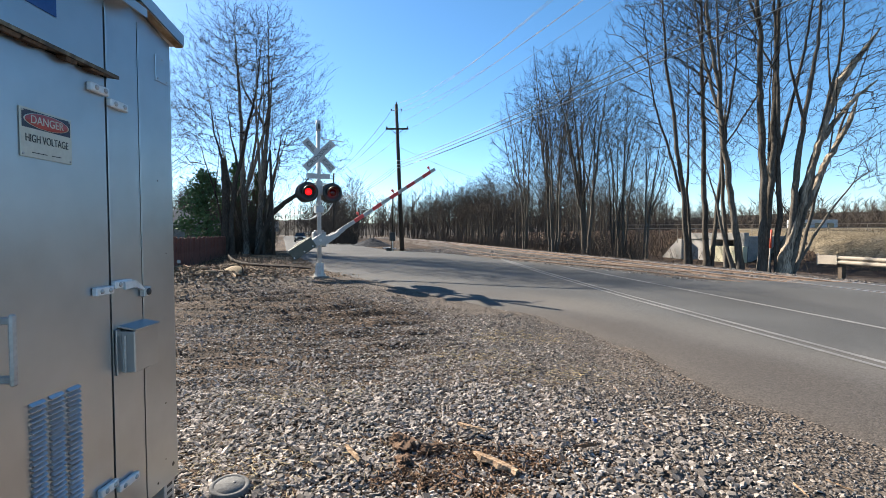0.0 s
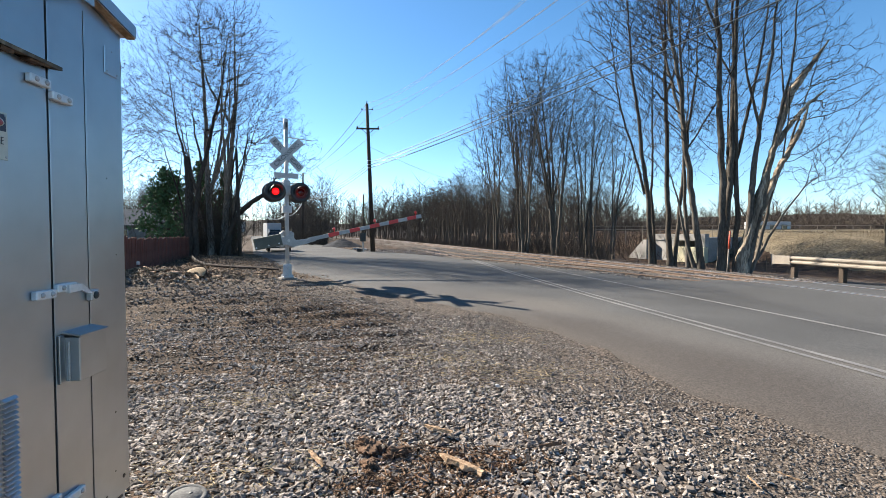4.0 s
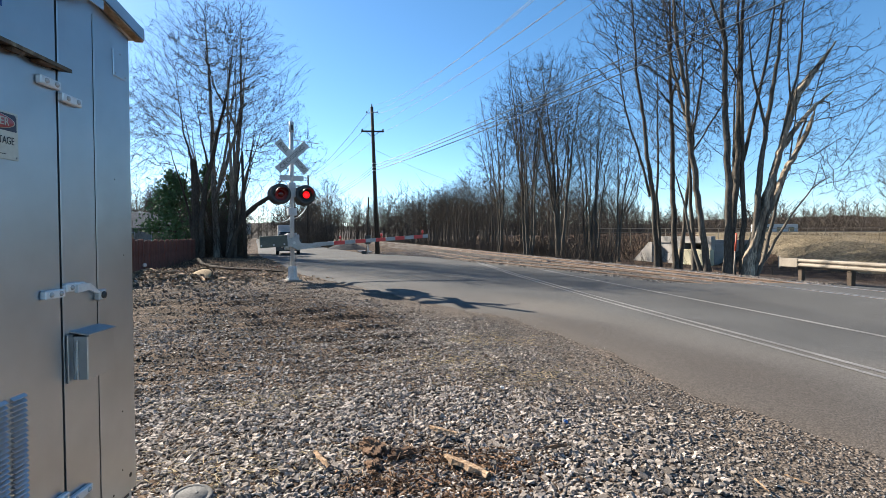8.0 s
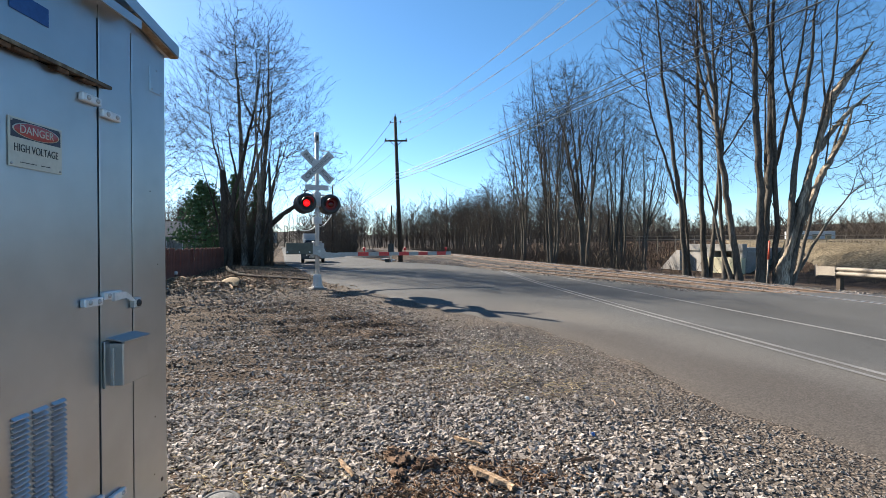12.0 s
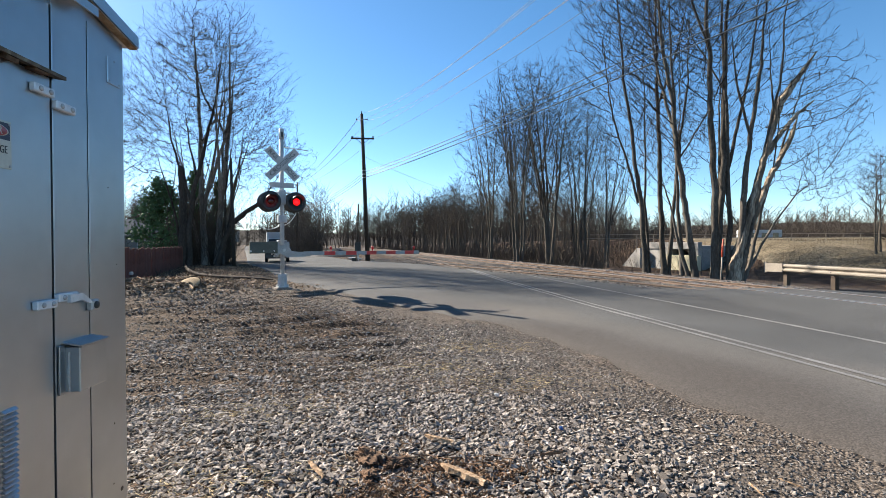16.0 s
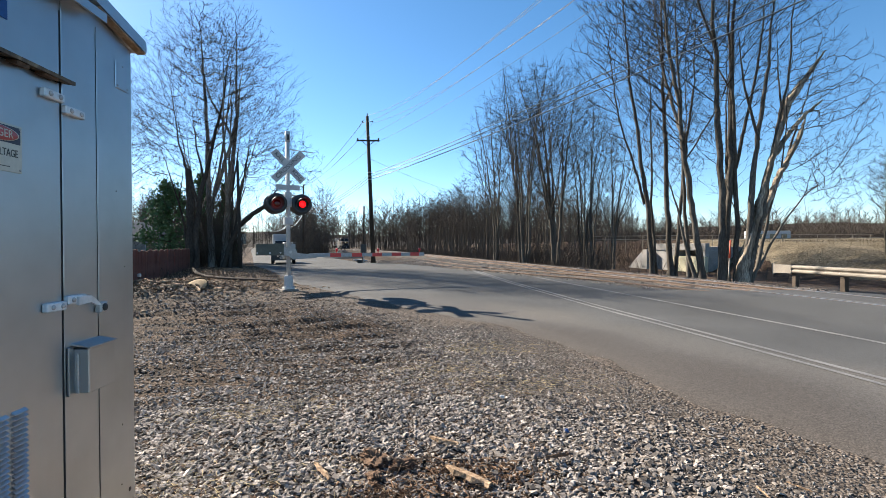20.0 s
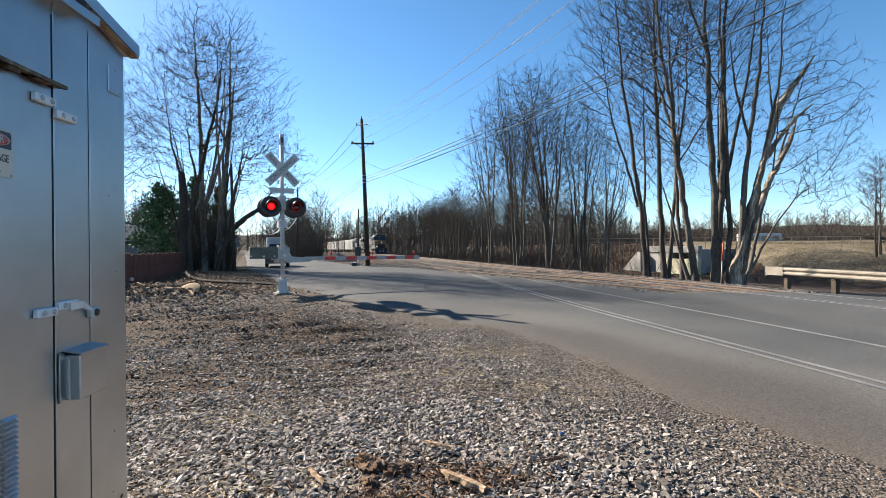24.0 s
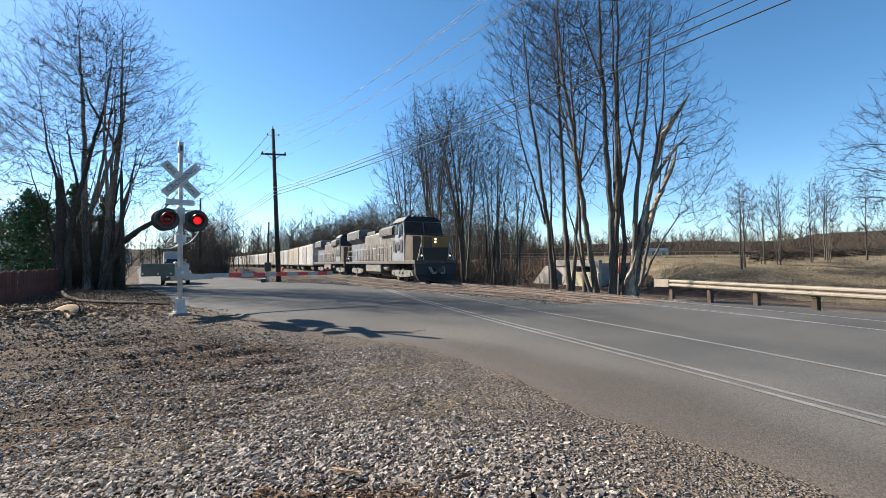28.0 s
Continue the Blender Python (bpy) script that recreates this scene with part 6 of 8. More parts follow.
def boxcar(material, label, length=16.8):
    t = tagged(new("boxcar"), label, "boxcar", "train")
    bm = BM()
    box(bm, -1.5, 1.5, -length, 0, 1.05, 4.35, 0.03)
    body = part("body", bm, material, t)
    bm = BM()
    prism(bm, [(-1.55, 4.33), (-1.3, 4.48), (0, 4.58), (1.3, 4.48), (1.55, 4.33)], -length - 0.05, 0.05)
    part("roof", bm, material, t)
    n = 15
    for s in (-1, 1):
        for i in range(n):
            y = -0.35 - (length - 0.7) * i / (n - 1)
            if abs(y + length / 2) < 1.9:
                continue
            bm = BM()
            box(bm, s * 1.5, s * 1.545, y - 0.05, y + 0.05, 1.15, 4.25, 0.01)
            part("side_post", bm, material, body)
        bm = BM()
        box(bm, s * 1.5, s * 1.58, -length / 2 - 1.6, -length / 2 + 1.6, 1.15, 4.2, 0.02)
        d = part("sliding_door", bm, material, t)
        for k in (-0.8, 0, 0.8):
            bm = BM()
            cyl(bm, (s * 1.6, -length / 2 + k, 1.2), (s * 1.6, -length / 2 + k, 4.1), 0.03, seg=6)
            part("door_rod", bm, M_GALV, d)
        bm = BM()
        box(bm, s * 1.45, s * 1.56, -length, 0, 1.0, 1.15, 0.01)
        part("side_sill", bm, M_UNDER, t)
        for y in (-0.3, -length + 0.3):
            bm = BM()
            for i in range(7):
                cyl(bm, (s * 1.57, y - 0.2, 1.3 + i * 0.42), (s * 1.57, y + 0.2, 1.3 + i * 0.42), 0.015, seg=5)
            part("ladder", bm, M_UNDER, t)
    bm = BM()
    box(bm, -0.3, 0.3, -length - 0.7, 0.7, 0.75, 1.05, 0.03)
    part("draft_sill", bm, M_UNDER, t)
    bogie(t, -2.4, 2, 1.75)
    bogie(t, -length + 2.4, 2, 1.75)
    return t


TRAIN = []


def train():
    lead = locomotive("grimy grey diesel locomotive with dull gold nose and lit headlights")
    TRAIN.append((lead, 0.0, 22.4))
    second = copy_thing(lead, pose(0, 0, 0))
    tagged(second, "second grimy grey diesel locomotive coupled behind the first")
    TRAIN.append((second, 22.6, 22.4))
    white = boxcar(M_CAR, "grimy white boxcar with a sliding side door")
    buff = boxcar(M_CARBUFF, "faded buff boxcar with a sliding side door")
    d = 46.2
    for i in range(13):
        c = (white, buff)[i] if i < 2 else copy_thing((white, buff)[1 if i in (3, 6, 9) else 0], pose(0, 0, 0))
        TRAIN.append((c, d, 16.8))
        d += 18.2


def rail_pose(s):
    """A point at arc length s along the main track."""
    return float(np.interp(s, TRACK_S, TRACK_X)), float(np.interp(s, TRACK_S, TRACK_Y))


def train_rows(back, length):
    s_end = float(np.interp(30.0, TRACK_Y, TRACK_S))
    rows = []
    for i in range(57):
        t = i * 0.5
        s = s_end + 21.0 * (28.0 - t) - float(np.interp(t, [0, 24, 25.5, 27, 27.5, 28], [1.2, 1.2, 2.3, 2.4, 1.4, -0.3])) + back
        ax, ay = rail_pose(s)
        bx, by = rail_pose(s + length)
        rows.append((t, pose(ax, ay, RAIL_TOP, 0, 0, math.degrees(math.atan2(-(ax - bx), ay - by)))))
    return rows


train()


# ---- road vehicles ----
M_CARDARK = mat("dark_car_paint", [(0.012, 0.014, 0.018), (0.022, 0.026, 0.032)], 2, 20, 0.35, bump=0.0, coat=0.15)
M_CARWHITE = mat("dusty_white_car_paint", [grey(0.32), grey(0.42)], 2, 20, 0.5, bump=0.0)
M_CARBLUE = mat("pale_blue_car_paint", [(0.3, 0.38, 0.46), (0.36, 0.45, 0.53)], 2, 20, 0.3, bump=0.0, coat=0.5)
M_TYRE = mat("tyre_rubber", [grey(0.015), grey(0.03)], 10, 60, 0.9, bump=0.1)
M_CHROME = mat("chrome_trim", [grey(0.6), grey(0.7)], 6, 40, 0.15, metal=1.0, bump=0.0)
CARS = {}


def wheels(t, ys, track, r):
    for y in ys:
        for s in (-1, 1):
            bm = BM()
            lathe(bm, Matrix.Translation((s * track / 2, y, r)) @ Matrix.Rotation(radians(90), 4, "Y"), [(r * 0.62, -0.1), (r * 0.95, -0.1), (r, -0.06), (r, 0.06), (r * 0.95, 0.1), (r * 0.62, 0.1)], 20)
            w = part("tyre", bm, M_TYRE, t)
            bm = BM()
            lathe(bm, Matrix.Translation((s * track / 2, y, r)) @ Matrix.Rotation(radians(90), 4, "Y"), [(0, -0.06), (r * 0.62, -0.08), (r * 0.62, 0.08), (0, 0.06)], 14)
            part("rim", bm, M_GALV, w)


def saloon(name, label, material, length, width, height, hood=0.95, sill=0.28, cab=(0.22, 0.30, 0.80, 0.97), bonnet_z=0.62):
    """Nose towards +y, origin on the road under its middle."""
    t = tagged(new(name), label, "car")
    h = length / 2
    belt = height * bonnet_z
    bm = BM()
    prism(bm, [(h, sill), (h, belt * 0.72), (h - 0.12, belt * 0.86), (h - length * cab[0], belt), (-h + 0.1, belt), (-h, belt * 0.8), (-h, sill)], -width / 2, width / 2, Matrix.Rotation(radians(90), 4, "Z") @ Matrix.Rotation(0, 4, "X"))
    bmesh.ops.bevel(bm, geom=list(bm.edges), offset=0.06, segments=2, affect="EDGES")
    part("body", bm, material, t)
    bm = BM()
    y0, y1, y2, y3 = h - length * cab[0], h - length * cab[1] - 0.35, h - length * cab[2], h - length * cab[3]
    lo = [(-width / 2 + 0.06, y0), (width / 2 - 0.06, y0), (width / 2 - 0.06, y3), (-width / 2 + 0.06, y3)]
    hi = [(-width / 2 + 0.22, y1), (width / 2 - 0.22, y1), (width / 2 - 0.22, y2), (-width / 2 + 0.22, y2)]
    va = [bm.verts.new((x, y, belt - 0.03)) for x, y in lo]
    vb = [bm.verts.new((x, y, height - 0.05)) for x, y in hi]
    bm.faces.new(vb)
    for i in range(4):
        bm.faces.new((va[i], va[(i + 1) % 4], vb[(i + 1) % 4], vb[i]))
    part("windows", bm, M_CABGLASS, t, "dark car glass")
    bm = BM()
    box(bm, -width / 2 + 0.2, width / 2 - 0.2, y2 - 0.03, y1 + 0.03, height - 0.07, height, 0.025)
    part("roof", bm, material, t)
    for s in (-1, 1):
        bm = BM()
        box(bm, s * (width / 2 - 0.42), s * (width / 2 - 0.06), h - 0.1, h + 0.015, belt * 0.7, belt * 0.85, 0.02)
        part("headlight", bm, M_CHROME, t)
        bm = BM()
        box(bm, s * (width / 2 - 0.05), s * (width / 2 + 0.14), y0 - 0.35, y0 - 0.22, belt - 0.02, belt + 0.14, 0.02)
        part("mirror", bm, material, t)
    bm = BM()
    box(bm, -width / 2 + 0.45, width / 2 - 0.45, h - 0.05, h + 0.02, sill + 0.12, belt * 0.66, 0.01)
    part("grille", bm, M_BLACK, t)
    bm = BM()
    box(bm, -0.26, 0.26, h + 0.01, h + 0.03, sill + 0.12, sill + 0.25, 0.004)
    part("number_plate", bm, M_WHITE, t, "blank pale plate")
    wheels(t, (h - 0.85, -h + 0.85), width - 0.2, 0.34)
    return t


def box_truck():
    t = tagged(new("box_truck"), "small white box truck", "truck")
    bm = BM()
    box(bm, -1.1, 1.1, -3.4, 1.2, 0.9, 3.2, 0.04)
    part("cargo_box", bm, M_CARWHITE, t)
    bm = BM()
    prism(bm, [(3.1, 0.45), (3.1, 1.2), (2.5, 1.35), (2.0, 2.15), (1.25, 2.2), (1.25, 0.45)], -0.95, 0.95, Matrix.Rotation(radians(90), 4, "Z"))
    part("cab", bm, M_CARWHITE, t)
    bm = BM()
    vs = [bm.verts.new(p) for p in ((-0.85, 2.5, 1.38), (0.85, 2.5, 1.38), (0.8, 2.06, 2.1), (-0.8, 2.06, 2.1))]
    w2 = [bm.verts.new(v.co + Vector((0, 0.03, 0.02))) for v in vs]
    bm.faces.new(w2)
    for i in range(4):
        bm.faces.new((vs[i], vs[(i + 1) % 4], w2[(i + 1) % 4], w2[i]))
    part("windscreen", bm, M_CABGLASS, t)
    bm = BM()
    box(bm, -0.9, 0.9, -3.3, 2.9, 0.5, 0.9, 0.02)
    part("chassis", bm, M_UNDER, t)
    wheels(t, (2.1, -2.2), 1.8, 0.4)
    return t


def vehicles():
    CARS["suv"] = saloon("dark_car", "black car waiting at the closed gate", M_CARDARK, 4.3, 1.7, 1.55)
    CARS["truck"] = box_truck()
    CARS["passing"] = saloon("pale_car", "pale blue car on the side street", M_CARBLUE, 4.7, 1.8, 1.45)


vehicles()


# ---- roadside things ----
def guardrail():
    t = tagged(new("guardrail"), "galvanised W-beam guardrail on steel posts beyond the tracks", "guardrail")
    a, b = Vector((14.35, 17.6, 0)), Vector((15.2, -8.0, 0))
    n = 13
    d = (b - a).normalized()
    side = Vector((d.y, -d.x, 0))
    prof = [(0.01, 0.49), (0.055, 0.51), (0.08, 0.54), (0.08, 0.585), (0.055, 0.615), (0.012, 0.64), (0.012, 0.65), (0.055, 0.675), (0.08, 0.705), (0.08, 0.75), (0.055, 0.78), (0.01, 0.8)]
    L = (b - a).length
    bm = BM()
    ends = []
    for s in (0.55, L):
        p = a + d * s
        ends.append([[bm.verts.new(p + side * (u + w) + Vector((0, 0, z - 0.12))) for u, z in prof] for w in (0, 0.006)])
    for w in range(2):
        for i in range(len(prof) - 1):
            bm.faces.new((ends[0][w][i], ends[0][w][i + 1], ends[1][w][i + 1], ends[1][w][i]))
    for i in range(len(prof) - 1):
        bm.faces.new((ends[0][0][i], ends[0][0][i + 1], ends[0][1][i + 1], ends[0][1][i]))
    part("beam", bm, M_OLDGALV, t)
    bm = BM()
    m = Matrix.Translation(a) @ Matrix(((d.x, side.x, 0, 0), (d.y, side.y, 0, 0), (0, 0, 1, 0), (0, 0, 0, 1)))
    prism(bm, [(-0.12, 0.27), (-0.15, 0.72), (-0.05, 0.74), (0.0, 0.68), (0.75, 0.69), (0.75, 0.36), (0.0, 0.34)], 0.085, 0.1, m)
    part("end_shoe", bm, M_OLDGALV, t, "flared galvanised end shoe")
    for i in range(n):
        p = a + d * (0.75 + 1.95 * i)
        if p.y < -8:
            break
        bm = BM()
        g = float(ground_z(p.x, p.y))
        box(bm, p.x + 0.02, p.x + 0.17, p.y - 0.09, p.y + 0.09, g - 0.3, 0.66, 0.006)
        post = part("post", bm, M_TIE, t, "dark weathered post")
        bm = BM()
        box(bm, p.x - 0.0, p.x + 0.13, p.y - 0.07, p.y + 0.07, 0.3, 0.62, 0.006)
        part("spacer_block", bm, M_TIE, post)
        bm = BM()
        cyl(bm, (p.x - 0.1, p.y, 0.48), (p.x - 0.04, p.y, 0.48), 0.018, seg=8)
        part("bolt", bm, M_GALV, post)


def wire(a, b, sag, r, name="cable", parent=None):
    a, b = np.array(a, float), np.array(b, float)
    u = np.linspace(0, 1, 24)[:, None]
    p = a * (1 - u) + b * u
    p[:, 2] -= 4 * sag * (u * (1 - u))[:, 0]
    return part(name, arrays_mesh(name, *tubes(p[None], np.full((1, 24), r), 4), M_WIRE, smooth=True), None, parent)


M_WIRE = mat("weathered_cable", [grey(0.05), grey(0.1)], 3, 20, 0.6, bump=0.0)
M_WIRELOW = mat("sheathed_cable", [grey(0.05), grey(0.09)], 3, 20, 0.4, bump=0.0)
M_WIREPALE = mat("pale_cable", [grey(0.35), grey(0.5)], 3, 20, 0.5, bump=0.0)


def utility_pole(x, y, height, lean, label, arms=True, r=0.185):
    t = thing("utility_pole", pose(x, y, float(ground_z(x, y))), label, "utility pole")
    bm = BM()
    cyl(bm, (0, 0, -0.4), (lean, 0, height), r, r * 0.62, seg=14)
    part("pole", bm, M_POLE, t)
    if arms:
        k = lean / height
        z = height - 1.9
        bm = BM()
        box(bm, k * z - 0.88, k * z + 0.88, -0.16, -0.05, z - 0.06, z + 0.06, 0.008)
        part("crossarm", bm, M_POLE, t)
        for s in (-1, 1):
            bm = BM()
            cyl(bm, (k * z + s * 0.5, -0.12, z - 0.03), (k * z + s * 0.04, -0.12, z - 0.42), 0.022, seg=6)
            part("brace", bm, M_POLE, t)
            bm = BM()
            lathe(bm, Matrix.Translation((k * z + s * 0.8, -0.1, z + 0.06)), [(0.02, 0), (0.05, 0.02), (0.045, 0.05), (0.06, 0.07), (0.05, 0.11), (0.02, 0.14)], 10)
            part("insulator", bm, M_POLE, t)
        z2 = height - 0.45
        bm = BM()
        cyl(bm, (k * z2 - 0.42, 0, z2 - 0.02), (k * z2 + 0.42, 0, z2 + 0.05), 0.02, seg=6)
        part("top_arm", bm, M_POLE, t)
        for s in (-1, 1):
            bm = BM()
            lathe(bm, Matrix.Translation((k * z2 + s * 0.4, 0, z2 + 0.02)), [(0.015, -0.04), (0.05, 0.0), (0.05, 0.06), (0.02, 0.1)], 10)
            part("insulator", bm, M_POLE, t)
        bm = BM()
        lathe(bm, Matrix.Translation((lean, 0, height)), [(0.03, 0), (0.045, 0.05), (0.03, 0.22), (0.0, 0.26)], 10)
        part("top_insulator", bm, M_POLE, t)
        for zz in (7.05, 6.75, 6.5):
            bm = BM()
            lathe(bm, Matrix.Translation((k * zz, 0, zz)), [(0.165, -0.03), (0.175, 0), (0.165, 0.03)], 14)
            part("cable_band", bm, M_WIREPALE, t)
    return t


def poles():
    x, y, h, lean = -3.3, 36.2, 11.4, -0.42
    utility_pole(x, y, h, lean, "dark creosoted utility pole with a crossarm by the tracks")
    far = (-14.9, 62.0)
    utility_pole(far[0], far[1], 9.5, 0.1, "dark wooden utility pole farther up the road", False, 0.16)
    utility_pole(-10.95, 29.6, 6.7, -0.15, "short dark wooden pole beside the bare trees", False, 0.12)
    utility_pole(-4.15, 36.6, 4.5, 0.1, "thin leaning stub pole next to the utility pole", False, 0.09)
    g = tagged(new("overhead_wires"), "thin black overhead wires slung between the poles", "overhead wires")
    k = lean / h
    for dx, z, end in ((k * h, h + 0.2, (9.5, 8.9, 1.75)), (k * 10.95 - 0.4, 11.0, (9.0, 8.6, 1.6)), (k * 10.95 + 0.4, 11.02, (10.4, 8.8, 1.6)), (-0.82 + k * 9.5, 9.62, (11.5, 9.2, 1.1)), (0.82 + k * 9.5, 9.62, (13.5, 10.2, 1.0))):
        wire((x + dx, y, z), (end[0], -6.0, end[1]), end[2], 0.008, parent=g)
        wire((x + dx, y, z), (far[0] + 0.5 * dx, far[1], 9.2 + 0.03 * dx), 0.6, 0.011, parent=g)
    # the heavy cables lower down
    for z, end, r in ((7.05, (26.3, 14.9, 1.3), 0.02), (6.85, (26.6, 14.3, 1.15), 0.022), (6.63, (27.2, 13.7, 1.0), 0.026)):
        wire((x + k * z, y, z), (end[0], -6.0, end[1]), end[2], r, parent=g).data.materials[0] = M_WIRELOW
        wire((x + k * z, y, z), (far[0], far[1], z - 0.6), 0.7, r * 0.8, parent=g)
    wire((x + k * 8.3, y, 8.3), (10.0, 58.0, 7.0), 0.5, 0.011, parent=g)
    # slack pale cable bundles farther up the road
    s = tagged(new("slack_cables"), "slack pale cable bundles hung along the road", "cables")
    p = [(-24.5, 60.0, 4.4), (-22.0, 60.5, 4.1), (-19.6, 61, 4.0), (-17.0, 61.5, 3.9), (far[0], far[1], 5.6)]
    for a, b in zip(p, p[1:]):
        for j in range(3):
            o = wire((a[0], a[1], a[2] + 0.12 * j), (b[0], b[1], b[2] + 0.12 * j), 0.5 + 0.12 * j, 0.03, parent=s)
            o.data.materials[0] = M_WIREPALE
    # line-side instrument case and stub post by the pole
    c = thing("relay_box", pose(-4.0, 35.6, 0.02), "small dark relay box on a post by the pole", "relay box")
    bm = BM()
    box(bm, -0.22, 0.22, -0.16, 0.16, 0.95, 1.6, 0.02)
    part("case", bm, M_BLACK, c)
    bm = BM()
    cyl(bm, (0, 0, -0.1), (0, 0, 0.96), 0.05, seg=8)
    part("post", bm, M_GALV, c)
    bm = BM()
    box(bm, -0.45, -0.1, -0.2, 0.15, -0.02, 0.42, 0.02)
    part("battery_well", bm, M_BLACK, c)


def road_sign():
    t = thing("road_sign", pose(-13.6, 37.0, 0.1, 0, 0, 12), "road sign seen from behind on a thin post", "road sign")
    bm = BM()
    cyl(bm, (0, 0, -0.2), (0, 0, 2.4), 0.03, seg=8)
    part("post", bm, M_GALV, t)
    bm = BM()
    box(bm, -0.3, 0.3, -0.04, -0.03, 1.6, 2.4, 0.004)
    part("panel", bm, M_GALV, t)


def fence():
    a, b = Vector((-8.6, 13.0, 0)), Vector((-14.9, 32.0, 0))
    d = (b - a).normalized()
    t = tagged(new("fence"), "weathered red-brown wooden board fence with a scalloped top", "fence")
    n = int((b - a).length / 0.15)
    me = {}
    for k in range(3):
        bm = BM()
        h = 1.22
        prism(bm, [(-0.07, -0.1), (0.07, -0.1), (0.07, h - 0.04), (0.045, h + 0.0), (0, h + 0.02), (-0.045, h), (-0.07, h - 0.04)], -0.011, 0.011)
        me[k] = bpy.data.meshes.new("board")
        bm.to_mesh(me[k])
        bm.free()
        me[k].materials.append(M_FENCE)
    yaw = math.degrees(math.atan2(d.y, d.x))
    rng = np.random.default_rng(6)
    for i in range(n):
        p = a + d * (0.15 * i)
        ob = new("board", me[i % 3])
        ob.parent = t
        ob.matrix_local = pose(p.x, p.y, float(ground_z(p.x, p.y)) + rng.normal(0, 0.006) - 0.06 + 0.07 * abs(math.sin(math.pi * 0.15 * i / 1.2)), rng.normal(0, 0.6), rng.normal(0, 0.5), yaw)
    for z in (0.3, 0.95):
        bm = BM()
        box(bm, 0, (b - a).length, 0.012, 0.05, z - 0.045, z + 0.045, 0.004, Matrix.Translation((a.x, a.y, 0.08)) @ Matrix.Rotation(radians(yaw), 4, "Z"))
        part("rail", bm, M_FENCE, t)
    for i in range(0, n, 16):
        p = a + d * (0.15 * i)
        bm = BM()
        box(bm, -0.05, 0.05, 0.05, 0.15, -0.3, 1.26, 0.005, Matrix.Translation((p.x, p.y, float(ground_z(p.x, p.y)))) @ Matrix.Rotation(radians(yaw), 4, "Z"))
        part("post", bm, M_FENCE, t)


def rock(rng, sx, sy, sz):
    """A broken angular stone: a cube with every corner pushed about."""
    c = np.array([(x, y, z) for x in (-1, 1) for y in (-1, 1) for z in (-1, 1)], float)
    c *= rng.uniform(0.45, 1.0, c.shape)
    return c * np.array([sx, sy, sz]) * 0.5


ROCK_QUADS = np.array([(0, 1, 3, 2), (4, 6, 7, 5), (0, 4, 5, 1), (2, 3, 7, 6), (0, 2, 6, 4), (1, 5, 7, 3)])


def island_stone(name, colours, rough=0.85):
    m = mat(name, colours, 14, 70, rough, bump=0.25, spread=0.2)
    n, l = m.node_tree.nodes, m.node_tree.links
    geo = n.new("ShaderNodeNewGeometry")
    hsv = n.new("ShaderNodeHueSaturation")
    mr = n.new("ShaderNodeMapRange")
    mr.inputs["To Min"].default_value, mr.inputs["To Max"].default_value = 0.4, 1.6
    l.new(geo.outputs["Random Per Island"], mr.inputs[0])
    l.new(mr.outputs[0], hsv.inputs["Value"])
    b = n["Principled BSDF"]
    src = b.inputs["Base Color"].links[0].from_socket
    l.new(src, hsv.inputs["Color"])
    l.new(hsv.outputs[0], b.inputs["Base Color"])
    return m


M_STONES = island_stone("loose_crushed_stone", [(0.0572, 0.0491, 0.0425), (0.207, 0.1771, 0.1539), (0.4845, 0.4268, 0.3778)])
M_FINES = island_stone("fine_dark_gravel", [(0.0725, 0.0642, 0.0578), (0.1546, 0.1374, 0.124), (0.2705, 0.2456, 0.2259)])
M_CLOD = island_stone("brown_clods", [(0.0252, 0.016, 0.0101), (0.084, 0.0563, 0.0378), (0.21, 0.1554, 0.1134)])
M_CHIP = island_stone("wood_chips", [(0.042, 0.0218, 0.0126), (0.126, 0.0739, 0.0437), (0.2856, 0.2016, 0.1386)])


M_LITTER = island_stone("dry_leaf_litter", [(0.05, 0.03, 0.018), (0.17, 0.112, 0.07), (0.4, 0.3, 0.21)])


def edge_x(y):
    p = np.array(ROAD_LEFT)
    return np.interp(y, p[:, 1], p[:, 0])


def scatter(rng, n, x, y, size, flat=0.55, lift=0.25):
    """Corners of n broken stone chips at x, y with the given sizes: wide base, smaller uneven top."""
    c = np.array([(a, b, d) for a in (-1, 1) for b in (-1, 1) for d in (-1, 1)], float)
    v = c[None] * rng.uniform(0.35, 1.0, (n, 8, 3))
    top = c[:, 2] > 0
    v[:, top, :2] *= rng.uniform(0.35, 0.95, (n, 1, 1))
    v *= (size[:, None] * np.stack([rng.uniform(0.8, 1.7, n), rng.uniform(0.5, 1.0, n), rng.uniform(0.6, 1.4, n) * flat], -1))[:, None] * 0.5
    a = rng.uniform(0, 6.28, n)
    tx, ty = rng.normal(0, 0.32, n), rng.normal(0, 0.32, n)
    z = v[..., 2] + v[..., 0] * tx[:, None] + v[..., 1] * ty[:, None]
    vx = v[..., 0] * np.cos(a)[:, None] - v[..., 1] * np.sin(a)[:, None]
    vy = v[..., 0] * np.sin(a)[:, None] + v[..., 1] * np.cos(a)[:, None]
    g = ground_z(x, y) + rough_z(x, y, np.exp(-np.abs(y) / 60)) + size * flat * lift
    return np.stack([vx + x[:, None], vy + y[:, None], z + g[:, None]], -1).reshape(-1, 3)


CHIP_QUADS = ROCK_QUADS[[0, 1, 2, 3, 5]]


